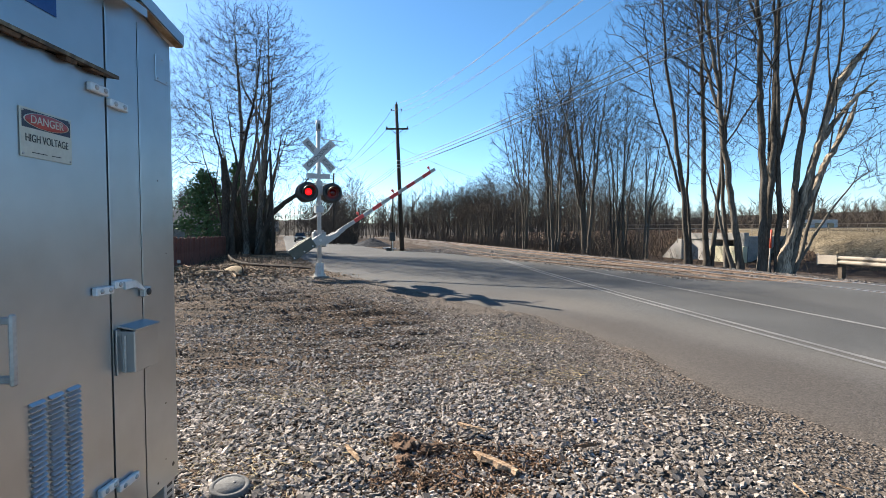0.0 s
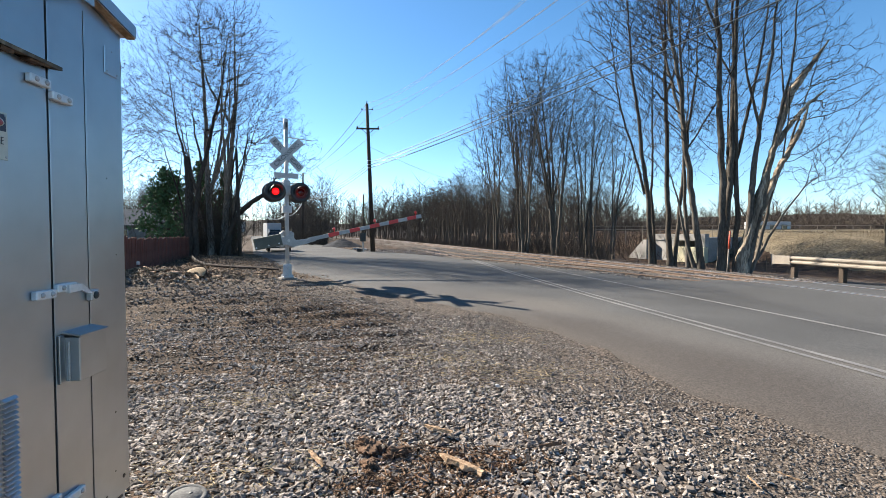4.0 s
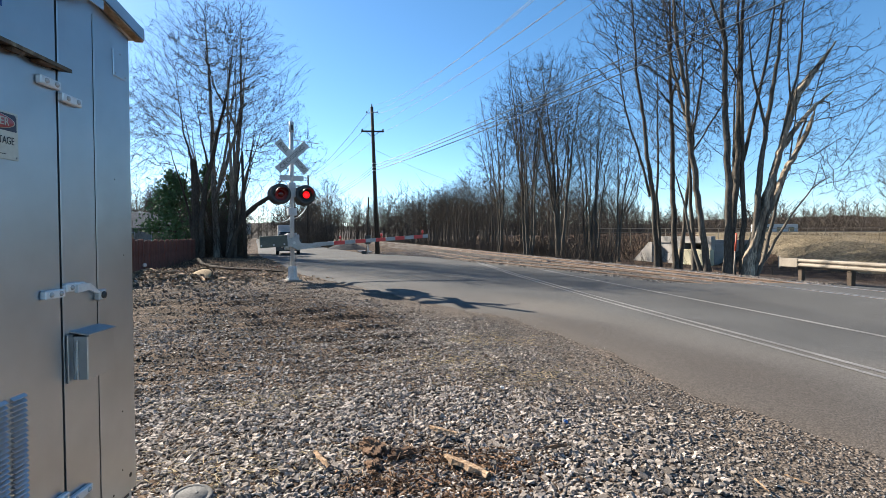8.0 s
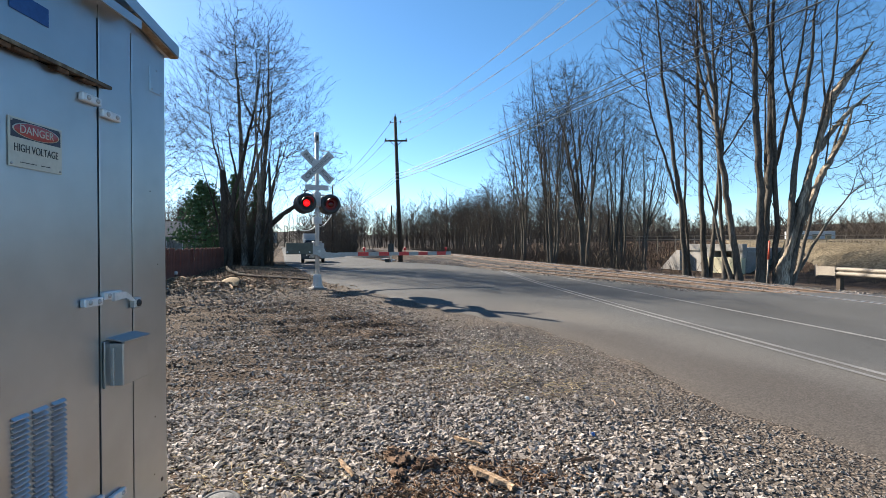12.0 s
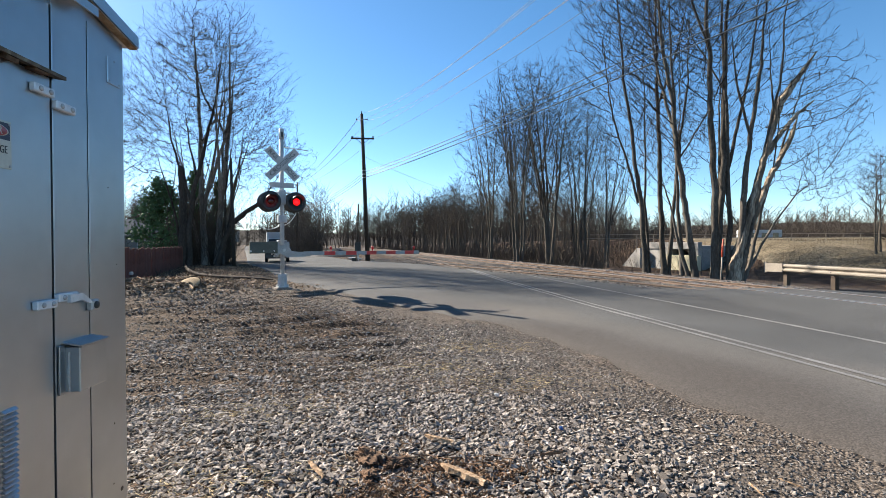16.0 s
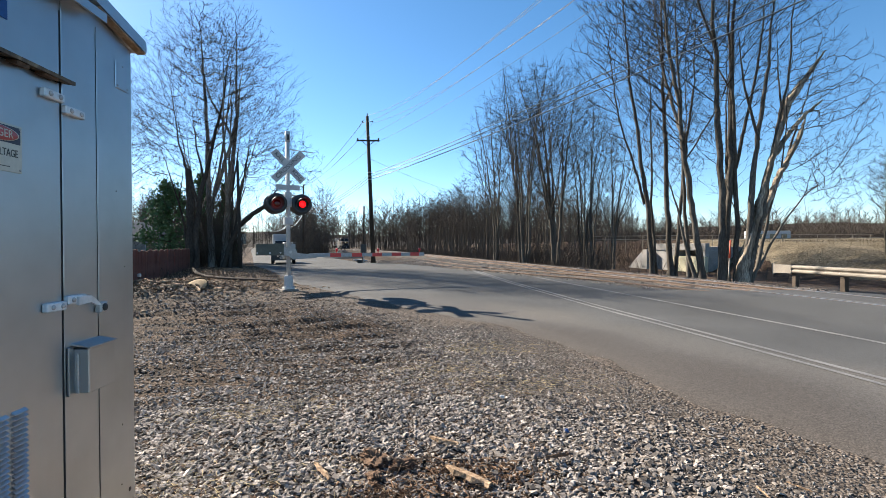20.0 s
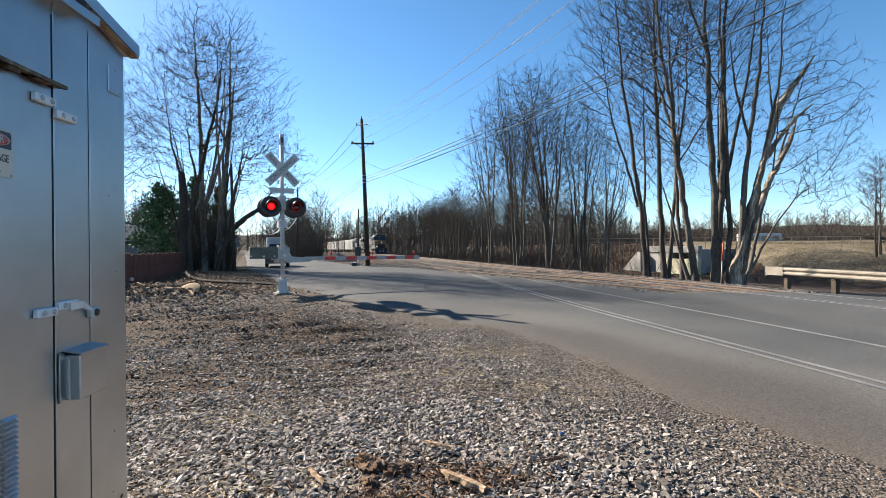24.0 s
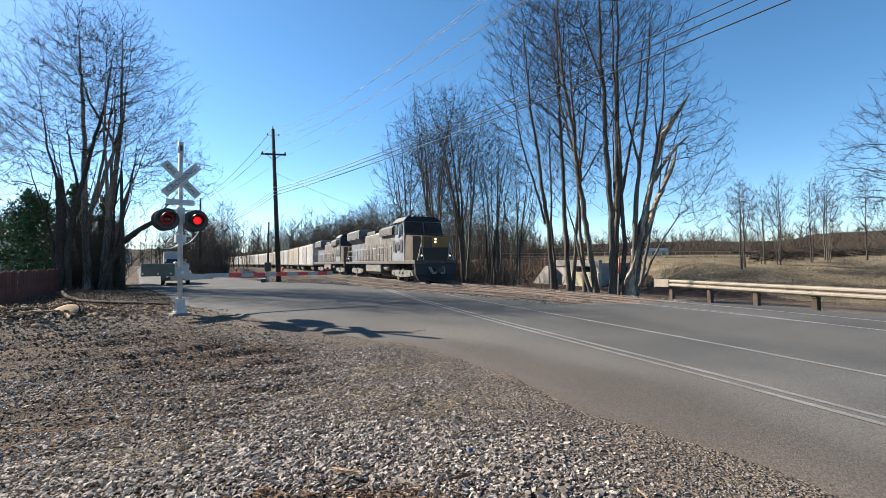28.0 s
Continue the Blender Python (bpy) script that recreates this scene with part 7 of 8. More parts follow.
def gravel():
    rng = np.random.default_rng(8)
    groups = []

    def fill(n, x0, x1, y0, y1, s0, s1, keep, **kw):
        x, y = rng.uniform(x0, x1, n), rng.uniform(y0, y1, n)
        ok = rng.uniform(0, 1, n) < keep(x, y)
        x, y = x[ok], y[ok]
        size = s0 + (s1 - s0) * rng.uniform(0, 1, len(x)) ** 1.8
        groups.append(scatter(rng, len(x), x, y, size, **kw))

    # patches where the stone lies thick and where dirt shows through
    def patch(x, y):
        return 0.5 + 0.5 * np.sin(1.1 * x + 0.9 * np.sin(0.8 * y)) * np.sin(0.9 * y + 0.7 * np.sin(1.3 * x))

    near = lambda x, y: step(0.3, 1.9, edge_x(y) - x - 0.25 * np.sin(3 * y))
    seen = lambda x, y: step(-1.1, -0.1, x + 0.62 * y)
    fill(9000, -2.9, 2.7, -1.2, 1.8, 0.016, 0.056, lambda x, y: near(x, y) * step(-1.2, 1.9, y) * ((x > -1.4) | (y > 2.7)), flat=0.32, lift=0.45)
    fill(44000, -3.2, 2.6, 1.7, 4.6, 0.016, 0.056, lambda x, y: near(x, y) * seen(x, y) * (0.8 + 0.2 * patch(x, y)), flat=0.32, lift=0.45)
    fill(36000, -4.6, 2.2, 4.6, 7.5, 0.014, 0.05, lambda x, y: near(x, y) * seen(x, y) * (0.25 + 0.75 * patch(x, y)) * (1 - 0.3 * step(0.0, -1.0, x) * step(4.8, 5.6, y)), flat=0.32, lift=0.45)
    fill(27000, -7.5, 1.8, 7.5, 12, 0.018, 0.055, lambda x, y: near(x, y) * seen(x, y) * (0.15 + 0.85 * patch(x * 0.8, y * 1.3)) * (1 - 0.2 * step(0.0, -1.0, x)), flat=0.4)
    fill(9000, -9.5, 0.9, 12, 18, 0.025, 0.075, lambda x, y: near(x, y) * (0.2 + 0.8 * patch(x, y)) * step(-11, -6.0, x + 0.0 * y))
    v = np.concatenate(groups)
    n = len(v) // 8
    quads = (CHIP_QUADS[None] + 8 * np.arange(n)[:, None, None]).reshape(-1, 4)
    ob = new("crushed_stone", arrays_mesh("crushed_stone", v, quads, M_STONES))
    tagged(ob, "loose grey-brown crushed stone lying on the dirt", "gravel", kind="stuff")
    groups.clear()
    strip = lambda x, y: step(2.3, 0.9, edge_x(y) - x) * step(-0.25, 0.15, edge_x(y) - x)
    fill(30000, -0.4, 3.2, 1.6, 8.5, 0.008, 0.03, strip)
    fill(7000, -3.0, 2.2, 8.5, 17, 0.012, 0.03, strip)
    fill(7000, -4.0, 2.2, 3.0, 9.5, 0.008, 0.022, lambda x, y: near(x, y) * 0.8)
    fill(9000, -6.0, 3.0, 7.5, 18, 0.008, 0.024, lambda x, y: step(1.8, 0.0, x - edge_x(y)) * step(-0.3, 0.1, x - edge_x(y)) * 0.8, lift=3.0)
    fill(5000, 1.8, 4.4, 1.6, 9, 0.006, 0.014, lambda x, y: step(1.2, 0.0, x - edge_x(y)) * 0.5, lift=3.2)
    v = np.concatenate(groups)
    n = len(v) // 8
    quads = (CHIP_QUADS[None] + 8 * np.arange(n)[:, None, None]).reshape(-1, 4)
    ob = new("fine_gravel", arrays_mesh("fine_gravel", v, quads, M_FINES))
    tagged(ob, "fine dark gravel along the broken road edge", "gravel", kind="stuff")
    # the nearest stones, one by one
    ground = bpy.data.objects["ground"]
    forms = []
    for i in range(16):
        me = arrays_mesh("stone", rock(rng, 1.4, 1.0, 0.42), ROCK_QUADS, M_STONE)
        forms.append(me)
    for i in range(290):
        x, y = rng.uniform(-1.15, 1.9), 1.5 + 1.9 * rng.uniform(0, 1)
        s = 0.03 + 0.03 * rng.uniform(0, 1) ** 1.5
        ob = new("stone", forms[i % 16])
        ob.parent = ground
        ob.matrix_local = pose(x, y, float(ground_z(x, y) + rough_z(x, y, 1)) + s * 0.25, rng.normal(0, 16), rng.normal(0, 16), rng.uniform(0, 360)) @ Matrix.Scale(s, 4)




def splinter(rng, x, y, length, width, thick, turn, label, material=None, name="wood_splinter"):
    n = 9
    u = np.linspace(-0.5, 0.5, n)
    w = width * np.clip(0.95 - 0.9 * u ** 2 * 4 * (u < 0) - 0.55 * (u + 0.5), 0.06, 1) * rng.uniform(0.7, 1.2, n)
    z0 = float(ground_z(x, y) + rough_z(x, y, 1))
    bend = rng.normal(0, 0.025, n) * length
    rows = []
    for i in range(n):
        for sx, sz in ((-1, 0), (-0.6, 1), (0.5, 1.1), (1, 0.1)):
            rows.append((u[i] * length, sx * w[i] / 2 + bend[i] * 0.4, 0.02 + sz * thick * (0.5 + 0.5 * w[i] / width) + rng.normal(0, 0.003)))
    idx = np.arange(n * 4).reshape(n, 4)
    nxt = np.roll(idx, -1, axis=1)
    quads = np.stack([idx[:-1], nxt[:-1], nxt[1:], idx[1:]], -1).reshape(-1, 4)
    ob = new(name, arrays_mesh(name, np.array(rows), quads, material or M_SPLINTER))
    ob.matrix_world = pose(x, y, z0 + 0.022, rng.normal(0, 4), rng.normal(0, 5), turn)
    return tagged(ob, label, "wood")


def lump(x, y, r, seed):
    bm = BM()
    bmesh.ops.create_icosphere(bm, subdivisions=4, radius=1.0)
    for v in bm.verts:
        d = v.co.copy()
        k = 0.8 + 0.45 * noise.noise(d * 1.3 + Vector((seed, 0, 0))) + 0.3 * noise.noise(Vector((d.x * 2.5, d.y * 9, d.z * 7 + seed))) + 0.12 * noise.noise(d * 16)
        v.co = Vector((d.x * 1.35, d.y * 0.85, d.z * 0.55)) * k * r
    ob = part("rotten_wood", bm, M_ROTTEN)
    ob.matrix_world = pose(x, y, float(ground_z(x, y) + rough_z(x, y, 1)) + 0.3 * r, 5, -6, 40 * seed)
    tagged(ob, "dark crumbling lump of rotten wood on the gravel", "wood")


def litter():
    rng = np.random.default_rng(13)
    splinter(rng, 0.32, 2.98, 0.34, 0.12, 0.03, -38, "pale splintered piece of wood on the gravel")
    splinter(rng, 0.2, 3.48, 0.24, 0.075, 0.02, -30, "pale splintered piece of wood on the gravel")
    splinter(rng, -0.62, 3.1, 0.22, 0.055, 0.018, -52, "pale torn strip of wood on the gravel")
    splinter(rng, 0.95, 3.15, 0.2, 0.03, 0.025, 24, "dark weathered stick on the gravel", M_ROTTEN)
    lump(-0.3, 3.31, 0.11, 3)
    lump(-0.09, 3.2, 0.08, 5)
    lump(-0.27, 3.05, 0.075, 7)
    for i in range(16):
        x, y = rng.uniform(0.6, 2.6), rng.uniform(2.6, 5.2)
        splinter(rng, x, y, rng.uniform(0.06, 0.14), 0.012, 0.008, rng.uniform(0, 180), "thin dry twig on the gravel", None, "dry_twig")
    # dry straw and chaff in low patches
    n = 1300
    k = rng.integers(0, 5, n)
    cx, cy = np.array([0.9, 0.2, -1.2, 1.1, -1.5])[k], np.array([6.6, 5.6, 3.0, 4.9, 4.3])[k]
    x, y = cx + rng.normal(0, 0.45, n), cy + rng.normal(0, 0.22, n)
    z = ground_z(x, y) + rough_z(x, y, 1.0) + rng.uniform(0.012, 0.03, n)
    b0 = np.stack([x, y, z], -1)
    a = rng.uniform(0, 6.28, n)
    b1 = b0 + np.stack([np.cos(a), np.sin(a), rng.normal(0, 0.12, n)], -1) * rng.uniform(0.02, 0.09, n)[:, None]
    tagged(new("straw_litter", arrays_mesh("straw_litter", *tubes(np.stack([b0, b1], 1), np.tile([0.0025, 0.0015], (n, 1)), 3), mat("dry_straw", [(0.24, 0.175, 0.095), (0.36, 0.28, 0.16), (0.46, 0.37, 0.23)], 6, 40, 0.9, bump=0.0))), "dry straw and chaff on the gravel", "straw", kind="stuff")
    # crumbs of rotten wood round the pieces
    n = 2400
    k = rng.integers(0, 3, n)
    x, y = np.array([-0.14, 0.42, 0.28])[k] + rng.normal(0, 0.16, n), np.array([2.86, 3.05, 2.66])[k] + rng.normal(0, 0.09, n)
    v = scatter(rng, n, x, y, rng.uniform(0.006, 0.03, n), flat=0.4, lift=1.2)
    quads = (CHIP_QUADS[None] + 8 * np.arange(n)[:, None, None]).reshape(-1, 4)
    tagged(new("wood_crumbs", arrays_mesh("wood_crumbs", v, quads, M_CHIP)), "crumbled brown wood chips", "wood chips", kind="stuff")
    n = 260
    k = rng.integers(0, 3, n)
    x, y = np.array([-0.14, 0.42, 0.0])[k] + rng.normal(0, 0.17, n), np.array([2.86, 3.05, 3.2])[k] + rng.normal(0, 0.1, n)
    b0 = np.stack([x, y, ground_z(x, y) + rough_z(x, y, 1.0) + rng.uniform(0.02, 0.045, n)], -1)
    a = rng.uniform(0, 6.28, n)
    b1 = b0 + np.stack([np.cos(a), np.sin(a), rng.normal(0, 0.15, n)], -1) * rng.uniform(0.03, 0.1, n)[:, None]
    tagged(new("wood_fibres", arrays_mesh("wood_fibres", *tubes(np.stack([b0, b1], 1), np.tile([0.005, 0.002], (n, 1)), 4), M_CHIP)), "shredded brown wood fibres", "wood chips", kind="stuff")
    # round lid of a ground box by the cabinet
    t = thing("ground_box_lid", pose(-1.25, 2.7, 0.03, 4, 5, 0) @ Matrix.Scale(0.8, 4), "round weathered grey plastic valve box lid", "lid")
    bm = BM()
    lathe(bm, Matrix.Identity(4), [(0, 0.02), (0.1, 0.02), (0.102, 0.017), (0.107, 0.017), (0.109, 0.02), (0.13, 0.019), (0.137, 0.012), (0.142, -0.05)], 36)
    part("lid", bm, mat("grey_lid_plastic", [grey(0.07, 0.02), grey(0.11, 0.02), grey(0.15, 0.02)], 14, 60, 0.85, bump=0.3), t)
    bm = BM()
    lathe(bm, Matrix.Translation((0.02, 0.03, 0.0)), [(0, 0.0215), (0.012, 0.0215), (0.013, 0.018)], 12)
    part("finger_hole", bm, M_BLACK, t)
    # a scrap of blue plastic and one white stone
    bm = BM()
    bmesh.ops.create_icosphere(bm, subdivisions=2, radius=0.022)
    for v in bm.verts:
        v.co *= 0.7 + 0.5 * noise.noise(v.co * 60)
    ob = part("blue_scrap", bm, M_PLATE)
    ob.matrix_world = pose(1.19, 3.65, 0.03)
    tagged(ob, "crumpled scrap of blue plastic on the gravel", "litter")
    bm = BM()
    bmesh.ops.create_icosphere(bm, subdivisions=2, radius=0.035)
    for v in bm.verts:
        v.co *= 0.7 + 0.5 * noise.noise(v.co * 40)
        v.co.z *= 0.6
    ob = part("white_scrap", bm, M_WHITE)
    ob.matrix_world = pose(0.83, 4.48, 0.035)
    tagged(ob, "crumpled white scrap on the gravel", "litter")


M_CUTFACE = mat("sawn_log_face", [(0.12, 0.08, 0.045), (0.3, 0.21, 0.12), (0.42, 0.31, 0.19)], 9, 40, 0.85, bump=0.3)


def debris():
    """The cut log and the heap of chips and stones by the fence."""
    rng = np.random.default_rng(17)
    t = thing("cut_log", pose(-6.35, 13.7, 0.36, 36, 0, -12), "short sawn log lying on the debris heap, pale cut face", "log")
    bm = BM()
    cyl(bm, (0, 0, -0.35), (0, 0, 0.0), 0.34, 0.365, seg=22, caps=False)
    part("bark", bm, M_DARKBARK, t)
    bm = BM()
    lathe(bm, Matrix.Identity(4), [(0.0, 0.012), (0.12, 0.01), (0.32, 0.004), (0.345, -0.01)], 26)
    part("cut_face", bm, M_CUTFACE, t, "pale sawn face")
    n = 6500
    x, y = rng.normal(-7.3, 1.25, n), rng.normal(14.6, 1.3, n)
    v = scatter(rng, n, x, y, 0.02 + 0.15 * rng.uniform(0, 1, n) ** 4, flat=0.35, lift=0.6)
    quads = (CHIP_QUADS[None] + 8 * np.arange(n)[:, None, None]).reshape(-1, 4)
    tagged(new("debris_heap", arrays_mesh("debris_heap", v, quads, M_LITTER)), "heap of broken stone, bark and wood chips", "debris", kind="stuff")
    for i in range(9):
        x, y = rng.normal(-6.9, 1.2), rng.normal(14.3, 1.0)
        splinter(rng, x, y, rng.uniform(0.3, 0.7), rng.uniform(0.08, 0.18), 0.06, rng.uniform(-60, 60), "broken slab of pale wood on the debris heap", None, "wood_slab")
    # clods and leaf bits on the rutted dirt
    n = 30000
    y = 5.0 + 10.0 * rng.uniform(0, 1, n)
    x = rng.uniform(-9, 1.2, n)
    ok = (x < edge_x(y) - 0.6) & (x > -0.4 - 0.62 * y) & (rng.uniform(0, 1, n) < (1 - 0.75 * step(-0.6, 0.6, x)) * (0.55 + 0.45 * np.sin(7.2 * (y - 0.36 * x) + 1.1 * np.sin(0.9 * x))))
    x, y = x[ok], y[ok]
    n = len(x)
    v = scatter(rng, n, x, y, 0.01 + 0.04 * rng.uniform(0, 1, n) ** 2, flat=0.45, lift=0.3)
    quads = (CHIP_QUADS[None] + 8 * np.arange(n)[:, None, None]).reshape(-1, 4)
    tagged(new("dirt_clods", arrays_mesh("dirt_clods", v, quads, M_CLOD)), "brown clods and leaf bits on the rutted dirt", "dirt", kind="stuff")
    # leaf litter and chips on the verge beyond
    n = 9000
    y = rng.uniform(14.5, 30, n)
    x = np.interp(y, [15, 30], [-6.0, -12.5]) + rng.normal(0, 1, n) * np.interp(y, [15, 30], [2.3, 1.8])
    v = scatter(rng, n, x, y, rng.uniform(0.03, 0.1, n), flat=0.25, lift=0.5)
    quads = (CHIP_QUADS[None] + 8 * np.arange(n)[:, None, None]).reshape(-1, 4)
    tagged(new("leaf_litter", arrays_mesh("leaf_litter", v, quads, M_LITTER)), "brown leaf litter and chips under the trees", "leaf litter", kind="stuff")
    # a pale garden stake lamp by the fence
    t = thing("marker_stake", pose(-8.75, 15.2, 0.2), "small white-topped stake by the fence", "stake")
    bm = BM()
    cyl(bm, (0, 0, -0.1), (0, 0, 0.35), 0.02, seg=8)
    part("stake", bm, M_POLE, t)
    bm = BM()
    lathe(bm, Matrix.Translation((0, 0, 0.35)), [(0.05, 0), (0.06, 0.05), (0.04, 0.1), (0, 0.11)], 10)
    part("cap", bm, M_WHITE, t)


def fallen_branch():
    x, y = np.array([-11.9, -10.4, -9.1, -8.0, -6.9, -5.9, -5.1]), np.array([25.4, 22.6, 20.6, 19.5, 18.6, 18.1, 17.6])
    p = np.stack([x, y, ground_z(x, y) + np.array([0.16, 0.1, 0.07, 0.06, 0.055, 0.05, 0.04])], -1)
    ob = new("fallen_branch", arrays_mesh("fallen_branch", *tubes(p[None], np.array([[0.09, 0.085, 0.07, 0.065, 0.06, 0.05, 0.03]]), 8), M_DARKBARK, smooth=True))
    tagged(ob, "long dark fallen branch lying on the leaf litter", "branch")


def undergrowth():
    """Dead vines and shoots crowded round the trunks by the fence."""
    rng = np.random.default_rng(37)
    n = 800
    a, r = rng.uniform(0, 6.28, n), np.sqrt(rng.uniform(0, 1, n))
    x, y = -13.7 + 1.35 * r * np.cos(a), 32.9 + 1.5 * r * np.sin(a)
    h = 1.0 + 5.5 * rng.uniform(0, 1, n) ** 1.6
    p = [np.stack([x, y, ground_z(x, y) - 0.1], -1)]
    for i in range(4):
        p.append(p[-1] + np.stack([rng.normal(0, 0.11, n), rng.normal(0, 0.11, n), np.full(n, 0.25)], -1) * h[:, None])
    stems = np.stack(p, 1)
    pieces = [tubes(stems, np.tile([0.014, 0.012, 0.01, 0.008, 0.004], (n, 1)), 3)]
    for k in range(4):
        c = stems[:, 1 + k % 4]
        e = c + np.stack([rng.normal(0, 0.3, n), rng.normal(0, 0.3, n), rng.uniform(0.1, 0.6, n)], -1)
        pieces.append(tubes(np.stack([c, e], 1), np.tile([0.008, 0.004], (n, 1)), 3))
    tagged(new("undergrowth", arrays_mesh("undergrowth", *join_arrays(pieces), M_BRUSH)), "dark tangled shoots and vines round the tree trunks", "undergrowth", kind="stuff")


def house():
    t = thing("house", pose(-38.0, 62.0, -0.1, 0, 0, 28), "low pale house with a grey roof behind the fence", "house")
    bm = BM()
    box(bm, -5, 5, -3.5, 3.5, -0.2, 2.8, 0.02)
    wall = part("wall", bm, mat("pale_siding", [grey(0.14, 0.08), grey(0.19, 0.08), grey(0.24, 0.08)], 1.0, 20, 0.85, bump=0.1), t)
    bm = BM()
    prism(bm, [(-3.95, 2.6), (0, 4.7), (3.95, 2.6), (3.95, 2.75), (0, 4.88), (-3.95, 2.75)], -5.4, 5.4, Matrix.Rotation(radians(90), 4, "Z"))
    part("roof", bm, mat("grey_shingles", [grey(0.1, 0.02), grey(0.15, 0.02), grey(0.2, 0.02)], 2.0, 30, 0.9, bump=0.3), t, "grey shingled roof")
    for x in (-4.99, 4.99):
        bm = BM()
        prism(bm, [(-3.5, 2.8), (0, 4.62), (3.5, 2.8)], x - 0.05, x + 0.05, Matrix.Rotation(radians(90), 4, "Z"))
        part("gable", bm, bpy.data.materials["pale_siding"], t)
    for x in (-3.2, 0.4, 3.2):
        bm = BM()
        box(bm, x - 0.55, x + 0.55, -3.56, -3.48, 0.9, 2.2, 0.01)
        w = part("window", bm, M_WHITE, wall)
        bm = BM()
        box(bm, x - 0.47, x + 0.47, -3.575, -3.555, 0.98, 2.12)
        part("pane", bm, M_CABGLASS, w)


def gravel_pile():
    rng = np.random.default_rng(19)
    n = 28
    u = np.linspace(-1, 1, n)
    gx, gy = np.meshgrid(u, u)
    r = np.hypot(gx, gy)
    z = 1.0 * np.clip(1 - r, 0, 1) ** 0.9 * (1 + 0.03 * rng.normal(0, 1, r.shape)) - 0.05
    idx = np.arange(n * n).reshape(n, n)
    quads = np.stack([idx[:-1, :-1], idx[:-1, 1:], idx[1:, 1:], idx[1:, :-1]], -1).reshape(-1, 4)
    m = mat("blue_grey_stone_pile", [(0.012, 0.014, 0.018), (0.03, 0.033, 0.039), (0.065, 0.07, 0.077)], 3, 14, 0.95, bump=1.0, bump_dist=0.06)
    ob = new("gravel_pile", arrays_mesh("gravel_pile", np.stack([gx * 2.4, gy * 2.2, z], -1).reshape(-1, 3), quads, m))
    ob.matrix_world = pose(-8.0, 51.0, float(ground_z(-8, 51)))
    tagged(ob, "heap of blue-grey crushed stone beside the road", "gravel pile")
    p = splinter(rng, -4.9, 41.0, 1.2, 0.35, 0.14, 10, "pale broken concrete slab near the pole", M_WHITE, "concrete_slab")


def marker_post():
    t = thing("marker_post", pose(13.1, 18.7, -0.25, 0, 3, 0), "thin weathered marker post with an orange-red sleeve", "marker post")
    bm = BM()
    cyl(bm, (0, 0, -0.2), (0, 0, 1.15), 0.03, seg=10)
    part("post", bm, M_OLDGALV, t)
    bm = BM()
    cyl(bm, (0, 0, 1.15), (0, 0, 1.9), 0.036, seg=10)
    part("sleeve", bm, mat("orange_sleeve", [(0.4, 0.05, 0.02), (0.5, 0.075, 0.028)], 5, 40, 0.6, bump=0.02), t, "orange-red sleeve")


def ballast_stones():
    rng = np.random.default_rng(31)
    n = 11000
    y = 13 + 37 * rng.uniform(0, 1, n) ** 1.3
    lo, hi = siding_x(y) - 1.5, main_x(y) + 2.4
    x = lo + (hi - lo) * rng.uniform(0, 1, n)
    for k in (main_x, siding_x):
        for off in (-0.75, 0.75):
            x = np.where(np.abs(x - k(y) - off) < 0.1, x + 0.22, x)
    v = scatter(rng, n, x, y, rng.uniform(0.04, 0.09, n), flat=0.6, lift=0.1).reshape(-1, 8, 3)
    v[..., 2] += (np.maximum(ground_z(x, y), RAIL_TOP - 0.1) - ground_z(x, y))[:, None]
    quads = (CHIP_QUADS[None] + 8 * np.arange(n)[:, None, None]).reshape(-1, 4)
    tagged(new("ballast_stones", arrays_mesh("ballast_stones", v.reshape(-1, 3), quads, M_FINES)), "brown-grey ballast stones between the rails", "ballast", kind="stuff")
    n = 5000
    y = rng.uniform(30, 42, n)
    x = rng.uniform(-7, 2.0, n)
    ok = x > np.interp(y, [30.8, 34, 37.5, 42], [1.2, -1.5, -4.4, -6.0]) + 0.2
    x, y = x[ok], y[ok]
    n = len(x)
    v = scatter(rng, n, x, y, rng.uniform(0.04, 0.1, n), flat=0.6, lift=0.3)
    quads = (CHIP_QUADS[None] + 8 * np.arange(n)[:, None, None]).reshape(-1, 4)
    tagged(new("island_gravel", arrays_mesh("island_gravel", v, quads, M_STONES)), "grey gravel island round the utility pole", "gravel", kind="stuff")


guardrail()
marker_post()
ballast_stones()
poles()
road_sign()
fence()
gravel()
litter()
debris()
fallen_branch()
undergrowth()
house()
gravel_pile()


# ---- creek bridge, bank and highway across the tracks ----
# concrete with the sun's warm light put into its colour
M_SUNWALL = mat("sunlit_yellow_concrete", [(0.3864, 0.336, 0.2184), (0.4872, 0.4368, 0.3024), (0.5544, 0.504, 0.3696)], 0.8, 20, 0.9, bump=0.2)


